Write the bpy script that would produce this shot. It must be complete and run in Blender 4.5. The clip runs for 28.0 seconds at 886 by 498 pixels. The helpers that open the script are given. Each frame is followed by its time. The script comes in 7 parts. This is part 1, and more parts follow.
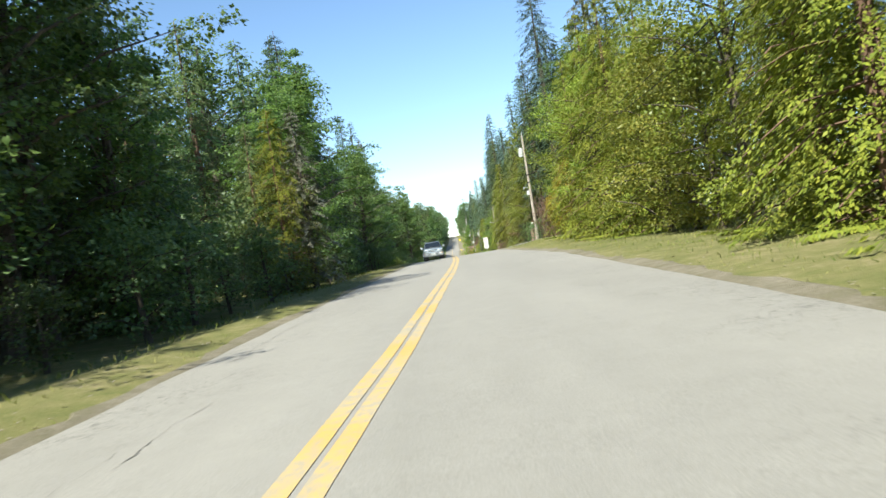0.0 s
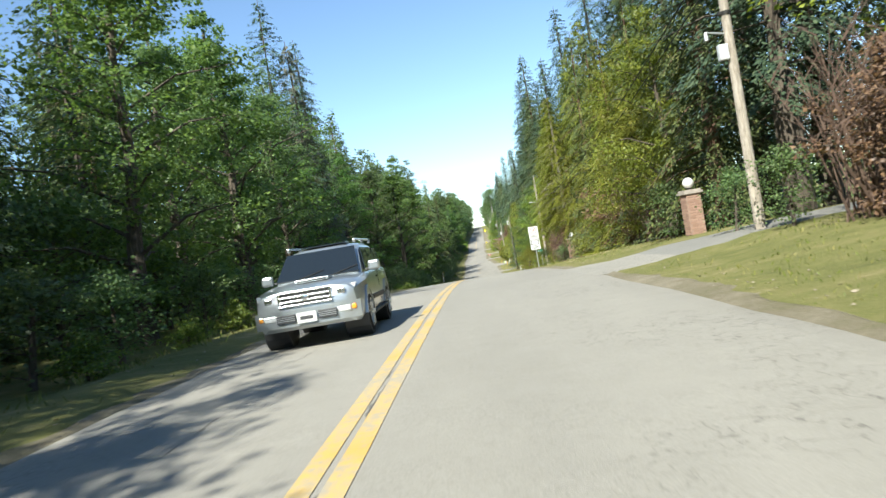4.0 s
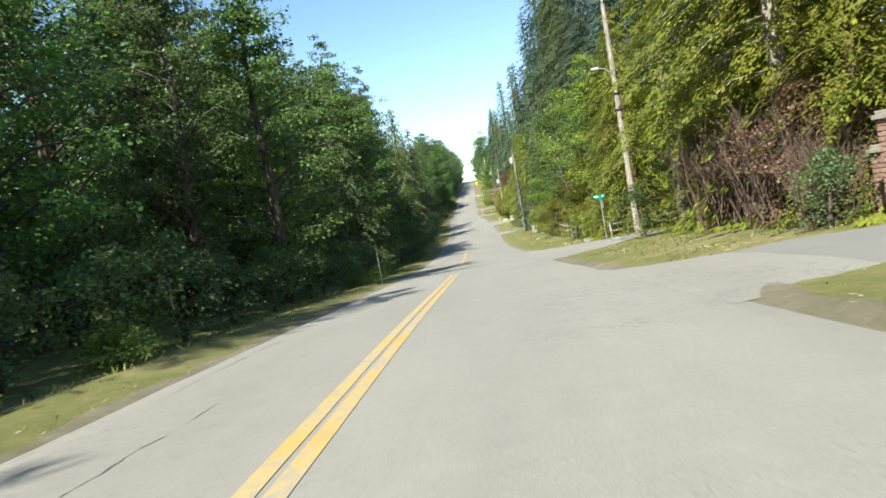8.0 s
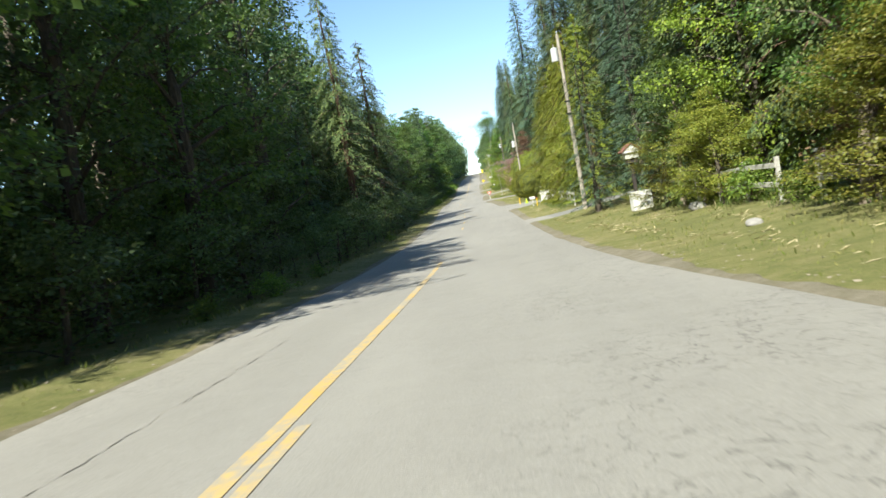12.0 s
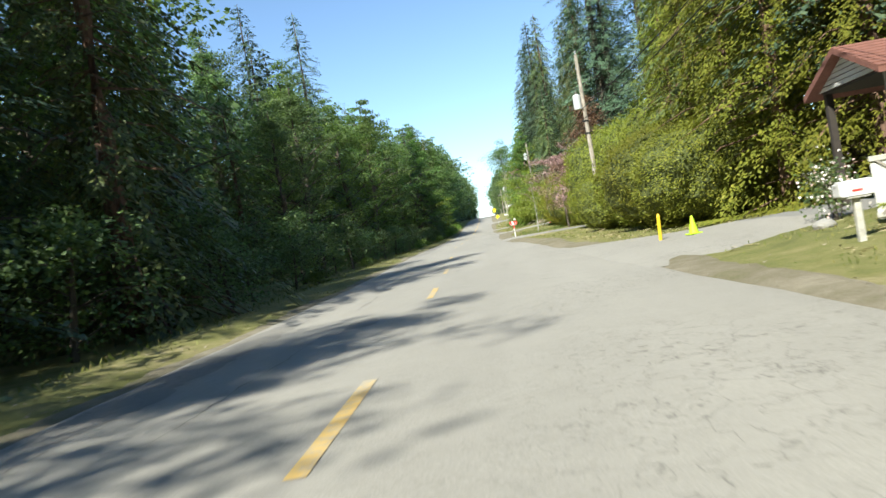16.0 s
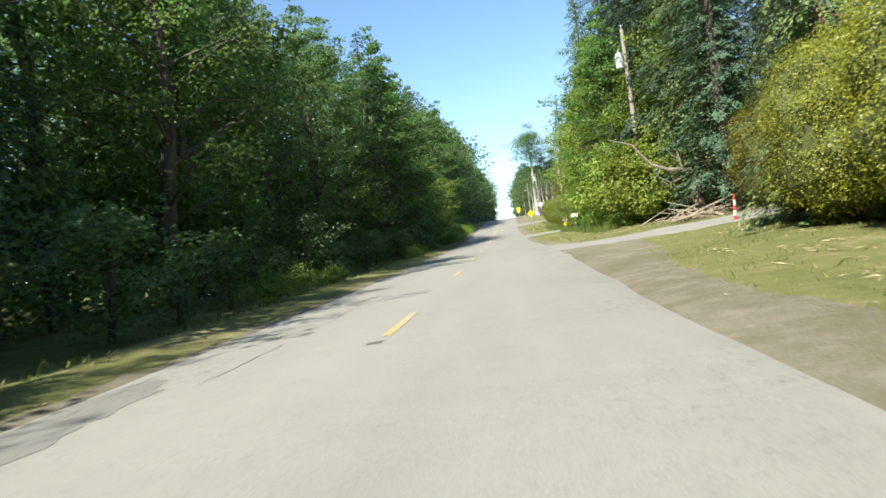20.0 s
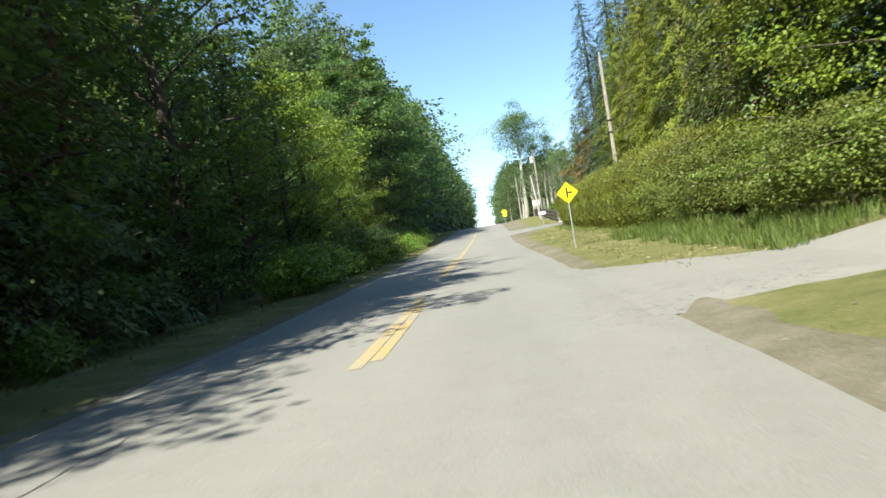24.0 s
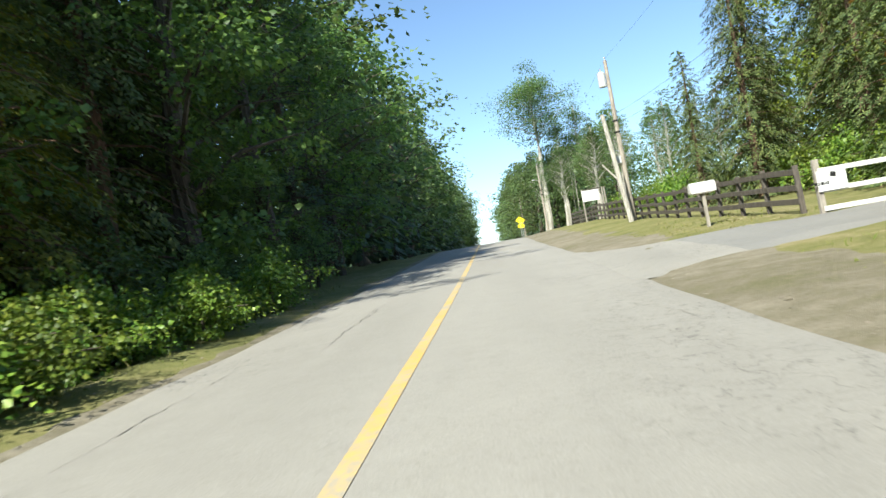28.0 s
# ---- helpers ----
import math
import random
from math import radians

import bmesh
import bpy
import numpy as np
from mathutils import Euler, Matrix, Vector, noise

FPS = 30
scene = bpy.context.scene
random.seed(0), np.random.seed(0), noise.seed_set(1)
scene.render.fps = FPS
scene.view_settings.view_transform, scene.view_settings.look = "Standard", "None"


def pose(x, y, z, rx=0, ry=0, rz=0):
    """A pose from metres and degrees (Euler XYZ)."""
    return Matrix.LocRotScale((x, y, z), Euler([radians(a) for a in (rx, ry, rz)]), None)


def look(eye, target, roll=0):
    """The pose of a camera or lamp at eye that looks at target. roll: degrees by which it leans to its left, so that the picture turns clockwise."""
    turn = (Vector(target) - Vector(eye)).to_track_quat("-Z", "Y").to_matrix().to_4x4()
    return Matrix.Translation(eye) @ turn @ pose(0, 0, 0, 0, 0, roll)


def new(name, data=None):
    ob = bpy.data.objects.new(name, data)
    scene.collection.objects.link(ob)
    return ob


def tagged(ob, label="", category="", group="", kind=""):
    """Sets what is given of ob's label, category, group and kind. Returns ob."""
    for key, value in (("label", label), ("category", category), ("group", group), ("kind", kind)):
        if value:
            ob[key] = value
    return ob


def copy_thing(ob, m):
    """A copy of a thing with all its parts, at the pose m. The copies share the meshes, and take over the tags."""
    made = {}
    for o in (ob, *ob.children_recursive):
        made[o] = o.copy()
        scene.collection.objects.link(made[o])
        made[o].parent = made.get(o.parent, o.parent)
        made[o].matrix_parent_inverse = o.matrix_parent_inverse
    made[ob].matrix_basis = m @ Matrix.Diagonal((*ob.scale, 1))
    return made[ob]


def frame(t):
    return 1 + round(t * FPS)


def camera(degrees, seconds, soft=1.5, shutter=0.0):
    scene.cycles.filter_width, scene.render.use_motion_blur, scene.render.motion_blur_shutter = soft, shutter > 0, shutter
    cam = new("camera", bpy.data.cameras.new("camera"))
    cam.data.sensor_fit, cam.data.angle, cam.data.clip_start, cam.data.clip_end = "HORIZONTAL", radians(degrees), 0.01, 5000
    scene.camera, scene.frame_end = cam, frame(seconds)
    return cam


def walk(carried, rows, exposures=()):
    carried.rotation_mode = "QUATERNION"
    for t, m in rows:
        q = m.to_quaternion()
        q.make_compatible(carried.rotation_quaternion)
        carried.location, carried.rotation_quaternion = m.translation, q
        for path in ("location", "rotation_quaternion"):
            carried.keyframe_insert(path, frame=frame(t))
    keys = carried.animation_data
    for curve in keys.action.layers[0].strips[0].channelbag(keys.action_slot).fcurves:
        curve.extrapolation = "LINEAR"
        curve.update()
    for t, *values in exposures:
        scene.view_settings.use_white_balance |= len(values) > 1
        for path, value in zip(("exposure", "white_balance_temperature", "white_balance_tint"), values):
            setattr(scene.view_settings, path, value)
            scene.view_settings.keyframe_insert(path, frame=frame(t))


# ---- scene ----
# ---- camera and its way ----
cam = camera(61.0, 28.0, soft=1.5, shutter=0.14)
PATH = [
    (0, (0.277, 0.000, 1.090), (0.253, 2.000, 1.085), -9.06),
    (0.5, (0.575, 7.121, 1.143), (0.550, 9.121, 1.137), -9.25),
    (1, (0.842, 14.236, 1.198), (0.816, 16.236, 1.193), -9.36),
    (1.5, (1.075, 21.333, 1.259), (1.045, 23.333, 1.257), -9.46),
    (2, (1.262, 28.401, 1.322), (1.225, 30.400, 1.316), -9.47),
    (2.5, (1.421, 35.397, 1.378), (1.364, 37.396, 1.366), -9.85),
    (3, (1.520, 42.355, 1.421), (1.445, 44.354, 1.406), -9.80),
    (3.5, (1.561, 49.313, 1.435), (1.471, 51.311, 1.422), -9.86),
    (5.5, (1.346, 77.143, 1.255), (1.244, 79.139, 1.191), -8.75),
    (6, (1.405, 84.039, 1.063), (1.308, 86.035, 0.983), -8.62),
    (6.5, (1.500, 90.978, 0.781), (1.404, 92.973, 0.678), -9.14),
    (7, (1.579, 98.001, 0.440), (1.484, 99.995, 0.328), -9.72),
    (7.5, (1.629, 105.006, 0.060), (1.537, 107.000, -0.065), -9.98),
    (8, (1.693, 112.000, -0.360), (1.600, 113.994, -0.494), -9.93),
    (8.5, (1.781, 119.210, -0.817), (1.689, 121.203, -0.960), -10.00),
    (9, (1.865, 126.628, -1.300), (1.774, 128.621, -1.449), -10.53),
    (9.5, (1.930, 134.159, -1.806), (1.841, 136.151, -1.965), -10.34),
    (10, (1.946, 141.834, -2.346), (1.854, 143.825, -2.513), -10.40),
    (10.5, (1.968, 149.605, -2.913), (1.873, 151.595, -3.083), -11.53),
    (11, (1.975, 157.469, -3.471), (1.877, 159.461, -3.619), -11.43),
    (11.5, (1.984, 165.377, -4.010), (1.882, 167.370, -4.152), -10.84),
    (12, (2.022, 173.261, -4.508), (1.911, 175.254, -4.643), -10.23),
    (12.5, (2.071, 181.094, -4.916), (1.962, 183.088, -5.033), -9.83),
    (14.5, (1.871, 212.733, -5.980), (1.764, 214.729, -6.027), -10.22),
    (15, (1.889, 220.543, -6.063), (1.781, 222.540, -6.100), -9.44),
    (15.5, (1.911, 228.240, -6.039), (1.800, 230.237, -6.064), -9.22),
    (16, (1.863, 235.966, -5.950), (1.745, 237.963, -5.958), -9.60),
    (16.5, (1.848, 243.594, -5.871), (1.729, 245.591, -5.873), -9.52),
    (17, (1.809, 251.272, -5.774), (1.684, 253.268, -5.771), -9.05),
    (17.5, (1.763, 258.953, -5.666), (1.627, 260.949, -5.662), -9.11),
    (18, (1.734, 266.590, -5.545), (1.589, 268.584, -5.536), -9.54),
    (18.5, (1.590, 274.350, -5.386), (1.434, 276.344, -5.377), -8.85),
    (19, (1.413, 282.118, -5.253), (1.247, 284.111, -5.245), -8.50),
    (19.5, (1.278, 289.801, -5.170), (1.107, 291.793, -5.165), -8.45),
    (20, (1.202, 297.472, -5.032), (1.038, 299.465, -5.026), -7.91),
    (20.5, (1.192, 305.134, -4.888), (1.039, 307.129, -4.882), -8.12),
    (21, (1.217, 312.808, -4.748), (1.074, 314.802, -4.732), -8.86),
    (21.5, (1.240, 320.492, -4.601), (1.110, 322.487, -4.573), -8.89),
    (23.5, (1.215, 351.322, -4.039), (1.107, 353.319, -4.005), -8.52),
    (24, (1.261, 358.945, -3.825), (1.151, 360.942, -3.797), -8.73),
    (24.5, (1.310, 366.484, -3.604), (1.199, 368.480, -3.571), -9.64),
    (25, (1.382, 373.905, -3.376), (1.271, 375.901, -3.336), -9.81),
    (25.5, (1.392, 381.347, -3.166), (1.276, 383.343, -3.115), -9.62),
    (26, (1.360, 388.864, -2.954), (1.244, 390.860, -2.894), -9.50),
    (26.5, (1.298, 396.480, -2.723), (1.179, 398.475, -2.656), -9.85),
    (27, (1.228, 404.170, -2.459), (1.110, 406.165, -2.386), -9.83),
    (27.5, (1.164, 411.899, -2.164), (1.050, 413.894, -2.086), -9.95),
    (28, (1.132, 419.615, -1.846), (1.023, 421.611, -1.764), -9.92),
]
walk(cam, [(t, look(eye, target, roll)) for t, eye, target, roll in PATH],
     [(0.0, 1.2, 6200, 2.0), (28.0, 1.2, 6200, 2.0)])

# ---- sky and sun ----
SUN_TURN, SUN_HIGH = radians(25), radians(43)        # shadows run 25 degrees to the right of the road
ray = Vector((math.sin(SUN_TURN) * math.cos(SUN_HIGH), math.cos(SUN_TURN) * math.cos(SUN_HIGH), -math.sin(SUN_HIGH)))
world = bpy.data.worlds.new("sky")
scene.world = world
world.use_nodes = True
wn = world.node_tree.nodes
sky = wn.new("ShaderNodeTexSky")
sky.sky_type, sky.sun_disc = "NISHITA", False
sky.sun_elevation, sky.sun_rotation = SUN_HIGH, radians(180) + SUN_TURN
sky.air_density, sky.dust_density, sky.ozone_density = 0.8, 0.0, 1.4
world.node_tree.links.new(sky.outputs[0], wn["Background"].inputs[0])
wn["Background"].inputs[1].default_value = 0.1
lamp = bpy.data.lights.new("sun", "SUN")
lamp.energy, lamp.angle, lamp.color = 5.0, radians(0.6), (1.0, 0.93, 0.82)
sun = new("sun", lamp)
sun.matrix_world = look((-60, -60, 90), Vector((-60, -60, 90)) + ray)


# ---- materials ----
def mat(name):
    m = bpy.data.materials.new(name)
    m.use_nodes = True
    return m, m.node_tree.nodes, m.node_tree.links, m.node_tree.nodes["Principled BSDF"]


def noise_tex(n, l, scale, detail=4.0, rough=0.6, coords=None):
    t = n.new("ShaderNodeTexNoise")
    t.inputs["Scale"].default_value, t.inputs["Detail"].default_value = scale, detail
    t.inputs["Roughness"].default_value = rough
    if coords:
        l.new(coords, t.inputs["Vector"])
    return t.outputs["Fac"]


def ramp(n, l, fac, *stops):
    r = n.new("ShaderNodeValToRGB")
    while len(r.color_ramp.elements) < len(stops):
        r.color_ramp.elements.new(0.5)
    for e, (p, c) in zip(r.color_ramp.elements, stops):
        e.position, e.color = p, (*c, 1) if len(c) == 3 else c
    l.new(fac, r.inputs[0])
    return r.outputs[0]


def mixc(n, l, fac, a, b, kind="MIX"):
    m = n.new("ShaderNodeMix")
    m.data_type, m.blend_type = "RGBA", kind
    for val, sock in ((fac, m.inputs[0]), (a, m.inputs[6]), (b, m.inputs[7])):
        if isinstance(val, bpy.types.NodeSocket):
            l.new(val, sock)
        else:
            sock.default_value = val if isinstance(val, (int, float)) else (*val, 1)
    return m.outputs[2]


def bumped(n, l, p, height, strength=0.4, distance=0.02):
    b = n.new("ShaderNodeBump")
    b.inputs["Strength"].default_value, b.inputs["Distance"].default_value = strength, distance
    l.new(height, b.inputs["Height"])
    l.new(b.outputs[0], p.inputs["Normal"])


def plain(name, col, rough=0.6, metal=0.0, vary=0.25, scale=8.0, bump=0.2, spec=0.4):
    """A painted, wooden or metal surface with grain and stains at two scales."""
    m, n, l, p = mat(name)
    co = n.new("ShaderNodeTexCoord").outputs["Object"]
    f = noise_tex(n, l, scale, 6, 0.65, co)
    g = noise_tex(n, l, scale * 7, 3, 0.6, co)
    dark = tuple(c * (1 - vary) for c in col)
    light = tuple(min(1, c * (1 + vary * 0.5)) for c in col)
    c = ramp(n, l, f, (0.3, dark), (0.7, light))
    c = mixc(n, l, 0.25, c, ramp(n, l, g, (0.35, dark), (0.65, light)))
    l.new(c, p.inputs["Base Color"])
    p.inputs["Roughness"].default_value, p.inputs["Metallic"].default_value = rough, metal
    p.inputs["Specular IOR Level"].default_value = spec
    if bump:
        bumped(n, l, p, g, bump, 0.01)
    return m


def leaf_mat(name, c1, c2, c3=None, through_light=0.3, gloss=0.5):
    """Leaves: every leaf its own shade, every plant its own cast; part of the light goes through them."""
    m, n, l, p = mat(name)
    geo = n.new("ShaderNodeNewGeometry")
    obj = n.new("ShaderNodeObjectInfo")
    col = ramp(n, l, geo.outputs["Random Per Island"], (0.0, c1), (0.6, c2), (1.0, c3 or c2))
    hsv = n.new("ShaderNodeHueSaturation")
    mm = n.new("ShaderNodeMapRange")
    mm.inputs[3].default_value, mm.inputs[4].default_value = 0.7, 1.25
    l.new(obj.outputs["Random"], mm.inputs[0])
    l.new(mm.outputs[0], hsv.inputs["Value"])
    hh = n.new("ShaderNodeMapRange")
    hh.inputs[3].default_value, hh.inputs[4].default_value = 0.485, 0.515
    l.new(obj.outputs["Random"], hh.inputs[0])
    l.new(hh.outputs[0], hsv.inputs["Hue"])
    l.new(col, hsv.inputs["Color"])
    l.new(hsv.outputs[0], p.inputs["Base Color"])
    p.inputs["Roughness"].default_value = 0.45
    p.inputs["Specular IOR Level"].default_value = gloss
    tr = n.new("ShaderNodeBsdfTranslucent")
    l.new(mixc(n, l, 1.0, hsv.outputs[0], (1.0, 1.03, 0.62), "MULTIPLY"), tr.inputs[0])
    mx = n.new("ShaderNodeMixShader")
    mx.inputs[0].default_value = through_light
    l.new(p.outputs[0], mx.inputs[1])
    l.new(tr.outputs[0], mx.inputs[2])
    l.new(mx.outputs[0], n["Material Output"].inputs[0])
    return m


def asphalt_mat(name, base, light, worn=1.0):
    m, n, l, p = mat(name)
    co = n.new("ShaderNodeTexCoord").outputs["Object"]
    sep = n.new("ShaderNodeMapping")
    sep.inputs["Scale"].default_value = (1.0, 0.12, 1.0)
    l.new(co, sep.inputs[0])
    big = noise_tex(n, l, 0.5, 5, 0.6, sep.outputs[0])
    mid = noise_tex(n, l, 2.2, 6, 0.7, co)
    fine = noise_tex(n, l, 70, 3, 0.7, co)
    c = ramp(n, l, big, (0.3, base), (0.7, light))
    c = mixc(n, l, 0.35, c, ramp(n, l, mid, (0.3, base), (0.7, light)))
    c = mixc(n, l, 0.4, c, ramp(n, l, fine, (0.3, tuple(v * 0.55 for v in base)), (0.7, tuple(v * 1.25 for v in light))))
    # crazed areas: a fine net of cracks where the wear is strong
    v = n.new("ShaderNodeTexVoronoi")
    v.feature = "DISTANCE_TO_EDGE"
    v.inputs["Scale"].default_value = 2.6
    warp = n.new("ShaderNodeVectorMath")
    warp.operation = "ADD"
    nz = n.new("ShaderNodeTexNoise")
    nz.inputs["Scale"].default_value = 3.0
    l.new(co, nz.inputs["Vector"])
    l.new(co, warp.inputs[0])
    l.new(nz.outputs["Color"], warp.inputs[1])
    l.new(warp.outputs[0], v.inputs["Vector"])
    line = ramp(n, l, v.outputs["Distance"], (0.0, (1, 1, 1)), (0.028, (0, 0, 0)))
    where = ramp(n, l, noise_tex(n, l, 0.3, 3, 0.5, co), (0.44, (0, 0, 0)), (0.56, (min(1.0, 0.7 * worn),) * 3))
    # most of the crazing lies along the outer wheel tracks
    xyz = n.new("ShaderNodeSeparateXYZ")
    l.new(co, xyz.inputs[0])
    away = n.new("ShaderNodeMath")
    away.operation = "ABSOLUTE"
    l.new(xyz.outputs[0], away.inputs[0])
    reach = n.new("ShaderNodeMapRange")
    reach.inputs[1].default_value, reach.inputs[2].default_value = 1.6, 3.0
    l.new(away.outputs[0], reach.inputs[0])
    where = mixc(n, l, reach.outputs[0], mixc(n, l, 1.0, where, (0.2, 0.2, 0.2), "MULTIPLY"), where)
    both = mixc(n, l, 1.0, line, where, "MULTIPLY")
    c = mixc(n, l, both, c, tuple(v * 0.35 for v in base))
    l.new(c, p.inputs["Base Color"])
    p.inputs["Roughness"].default_value = 0.8
    p.inputs["Specular IOR Level"].default_value = 0.35
    bumped(n, l, p, fine, 0.5, 0.01)
    return m


def ground_mat(name, *stops, bump=0.6):
    m, n, l, p = mat(name)
    co = n.new("ShaderNodeTexCoord").outputs["Object"]
    big = noise_tex(n, l, 0.22, 4, 0.6, co)
    mid = noise_tex(n, l, 1.6, 6, 0.7, co)
    fine = noise_tex(n, l, 30, 4, 0.75, co)
    c = ramp(n, l, mixc(n, l, 0.55, big, mid), *stops)
    c = mixc(n, l, 0.3, c, ramp(n, l, fine, (0.3, tuple(v * 0.45 for v in stops[0][1])), (0.7, tuple(v * 1.3 for v in stops[-1][1]))))
    l.new(c, p.inputs["Base Color"])
    p.inputs["Roughness"].default_value = 0.95
    p.inputs["Specular IOR Level"].default_value = 0.115
    bumped(n, l, p, fine, bump, 0.06)
    return m


def line_mat():
    """Yellow road paint, worn through to the grey asphalt in specks."""
    m, n, l, p = mat("road paint")
    co = n.new("ShaderNodeTexCoord").outputs["Object"]
    f = noise_tex(n, l, 9, 8, 0.75, co)
    g = noise_tex(n, l, 0.6, 3, 0.5, co)
    wear = ramp(n, l, mixc(n, l, 0.35, f, g), (0.44, (0, 0, 0)), (0.58, (0.9, 0.9, 0.9)))
    yellow = ramp(n, l, g, (0.3, (0.49, 0.315, 0.08)), (0.7, (0.55, 0.39, 0.14)))
    l.new(mixc(n, l, wear, yellow, (0.3, 0.28, 0.24)), p.inputs["Base Color"])
    p.inputs["Roughness"].default_value = 0.7
    return m


def bark_mat(name, dark, light):
    m, n, l, p = mat(name)
    co = n.new("ShaderNodeTexCoord").outputs["Object"]
    mp = n.new("ShaderNodeMapping")
    mp.inputs["Scale"].default_value = (1, 1, 0.18)
    l.new(co, mp.inputs[0])
    f = noise_tex(n, l, 14, 6, 0.7, mp.outputs[0])
    l.new(ramp(n, l, f, (0.35, dark), (0.65, light)), p.inputs["Base Color"])
    p.inputs["Roughness"].default_value = 0.9
    bumped(n, l, p, f, 0.7, 0.03)
    return m


ROAD = asphalt_mat("old asphalt", (0.212, 0.199, 0.174), (0.325, 0.305, 0.269), 1.1)
SIDE = asphalt_mat("drive asphalt", (0.17, 0.163, 0.15), (0.25, 0.24, 0.22), 0.5)
PATCH = asphalt_mat("patched asphalt", (0.165, 0.155, 0.138), (0.24, 0.226, 0.202), 1.4)
TAR = plain("crack filler", (0.15, 0.138, 0.12), 0.7, 0, 0.4, 5)
GRAVEL = ground_mat("gravel", (0.36, (0.12, 0.115, 0.05)), (0.47, (0.17, 0.148, 0.1)), (0.65, (0.3, 0.265, 0.205)))
GROUND = ground_mat("verge", (0.34, (0.07, 0.09, 0.02)), (0.46, (0.13, 0.145, 0.037)), (0.55, (0.19, 0.182, 0.065)), (0.66, (0.33, 0.275, 0.16)))
PAINT = line_mat()
WHITE_LINE = plain("white road paint", (0.6, 0.6, 0.57), 0.7, 0, 0.4, 6)
GRASS = leaf_mat("grass blades", (0.075, 0.1, 0.018), (0.15, 0.17, 0.035), (0.3, 0.25, 0.1), 0.25, 0.2)
BARK = bark_mat("bark", (0.045, 0.035, 0.026), (0.13, 0.105, 0.08))
BARK_RED = bark_mat("cedar bark", (0.07, 0.04, 0.026), (0.2, 0.12, 0.08))
BARK_BROWN = bark_mat("brown bark", (0.11, 0.085, 0.06), (0.3, 0.24, 0.18))
BARK_PALE = bark_mat("pale bark", (0.22, 0.2, 0.17), (0.52, 0.49, 0.43))
MAPLE = leaf_mat("maple leaves", (0.09, 0.15, 0.05), (0.15, 0.245, 0.07), (0.25, 0.36, 0.085), 0.55)
ALDER = leaf_mat("alder leaves", (0.095, 0.145, 0.066), (0.15, 0.22, 0.088), (0.22, 0.295, 0.108), 0.55)
LIGHT = leaf_mat("light leaves", (0.165, 0.23, 0.033), (0.235, 0.305, 0.041), (0.32, 0.365, 0.05), 0.42)
OLIVE = leaf_mat("olive leaves", (0.165, 0.195, 0.034), (0.245, 0.268, 0.043), (0.35, 0.318, 0.056), 0.4)
FIR = leaf_mat("fir needles", (0.05, 0.086, 0.054), (0.092, 0.145, 0.088), (0.15, 0.205, 0.112), 0.2, 0.25)
CEDAR = leaf_mat("cedar sprays", (0.068, 0.098, 0.042), (0.13, 0.172, 0.064), (0.225, 0.255, 0.085), 0.26, 0.25)
GREYFIR = leaf_mat("greying needles", (0.086, 0.094, 0.065), (0.158, 0.158, 0.115), (0.245, 0.230, 0.173), 0.2, 0.2)
GOLD = leaf_mat("golden leaves", (0.25, 0.2, 0.015), (0.335, 0.265, 0.019), (0.41, 0.31, 0.026), 0.3)
PINK = leaf_mat("pink blossom", (0.36, 0.215, 0.2), (0.5, 0.325, 0.31), (0.62, 0.46, 0.43), 0.3)
RUST = leaf_mat("rust leaves", (0.12, 0.068, 0.04), (0.2, 0.12, 0.07), (0.28, 0.18, 0.1), 0.25)
BRAMBLE = leaf_mat("bramble leaves", (0.083, 0.150, 0.024), (0.165, 0.255, 0.033), (0.300, 0.375, 0.060), 0.4)
THUJA = leaf_mat("golden cedar sprays", (0.15, 0.178, 0.028), (0.215, 0.24, 0.034), (0.3, 0.298, 0.046), 0.34, 0.25)
CORE = plain("dark green core", (0.085, 0.1, 0.03), 0.95, 0, 0.4, 6, 0.4)


# ---- building helpers ----
def mesh_of(name, verts, faces, material):
    me = bpy.data.meshes.new(name)
    me.from_pydata(verts, [], faces)
    me.materials.append(material)
    return me


def part(name, bm, material, parent=None, label=""):
    me = bpy.data.meshes.new(name)
    bm.to_mesh(me)
    bm.free()
    me.materials.append(material)
    ob = new(name, me)
    if parent:
        ob.parent = parent
    if label:
        ob["label"] = label
    return ob


def raw(name, verts, faces, material, parent=None, label=""):
    ob = new(name, mesh_of(name, verts, faces, material))
    if parent:
        ob.parent = parent
    if label:
        ob["label"] = label
    return ob


def box(bm, cx, cy, cz, sx, sy, sz, bevel=0.0, m=None):
    """A box about its centre, into bm, with rounded edges."""
    tm = Matrix.Translation((cx, cy, cz)) @ Matrix.Diagonal((sx, sy, sz, 1))
    got = bmesh.ops.create_cube(bm, size=1.0, matrix=(m @ tm) if m else tm)
    if bevel:
        es = {e for v in got["verts"] for e in v.link_edges}
        bmesh.ops.bevel(bm, geom=list(es), offset=bevel, segments=2, affect="EDGES", profile=0.5)
    return bm


def rod(bm, a, b, r1, r2=None, seg=10):
    """A tapered round bar from a to b."""
    a, b = Vector(a), Vector(b)
    d = b - a
    m = Matrix.Translation((a + b) / 2) @ d.to_track_quat("Z", "Y").to_matrix().to_4x4()
    bmesh.ops.create_cone(bm, cap_ends=True, segments=seg, radius1=r1, radius2=r1 if r2 is None else r2, depth=d.length, matrix=m)
    return bm


def thing(name, m, label, category, group="", kind=""):
    ob = new(name)
    ob.empty_display_size = 0.2
    ob.matrix_basis = m
    return tagged(ob, label, category, group, kind)


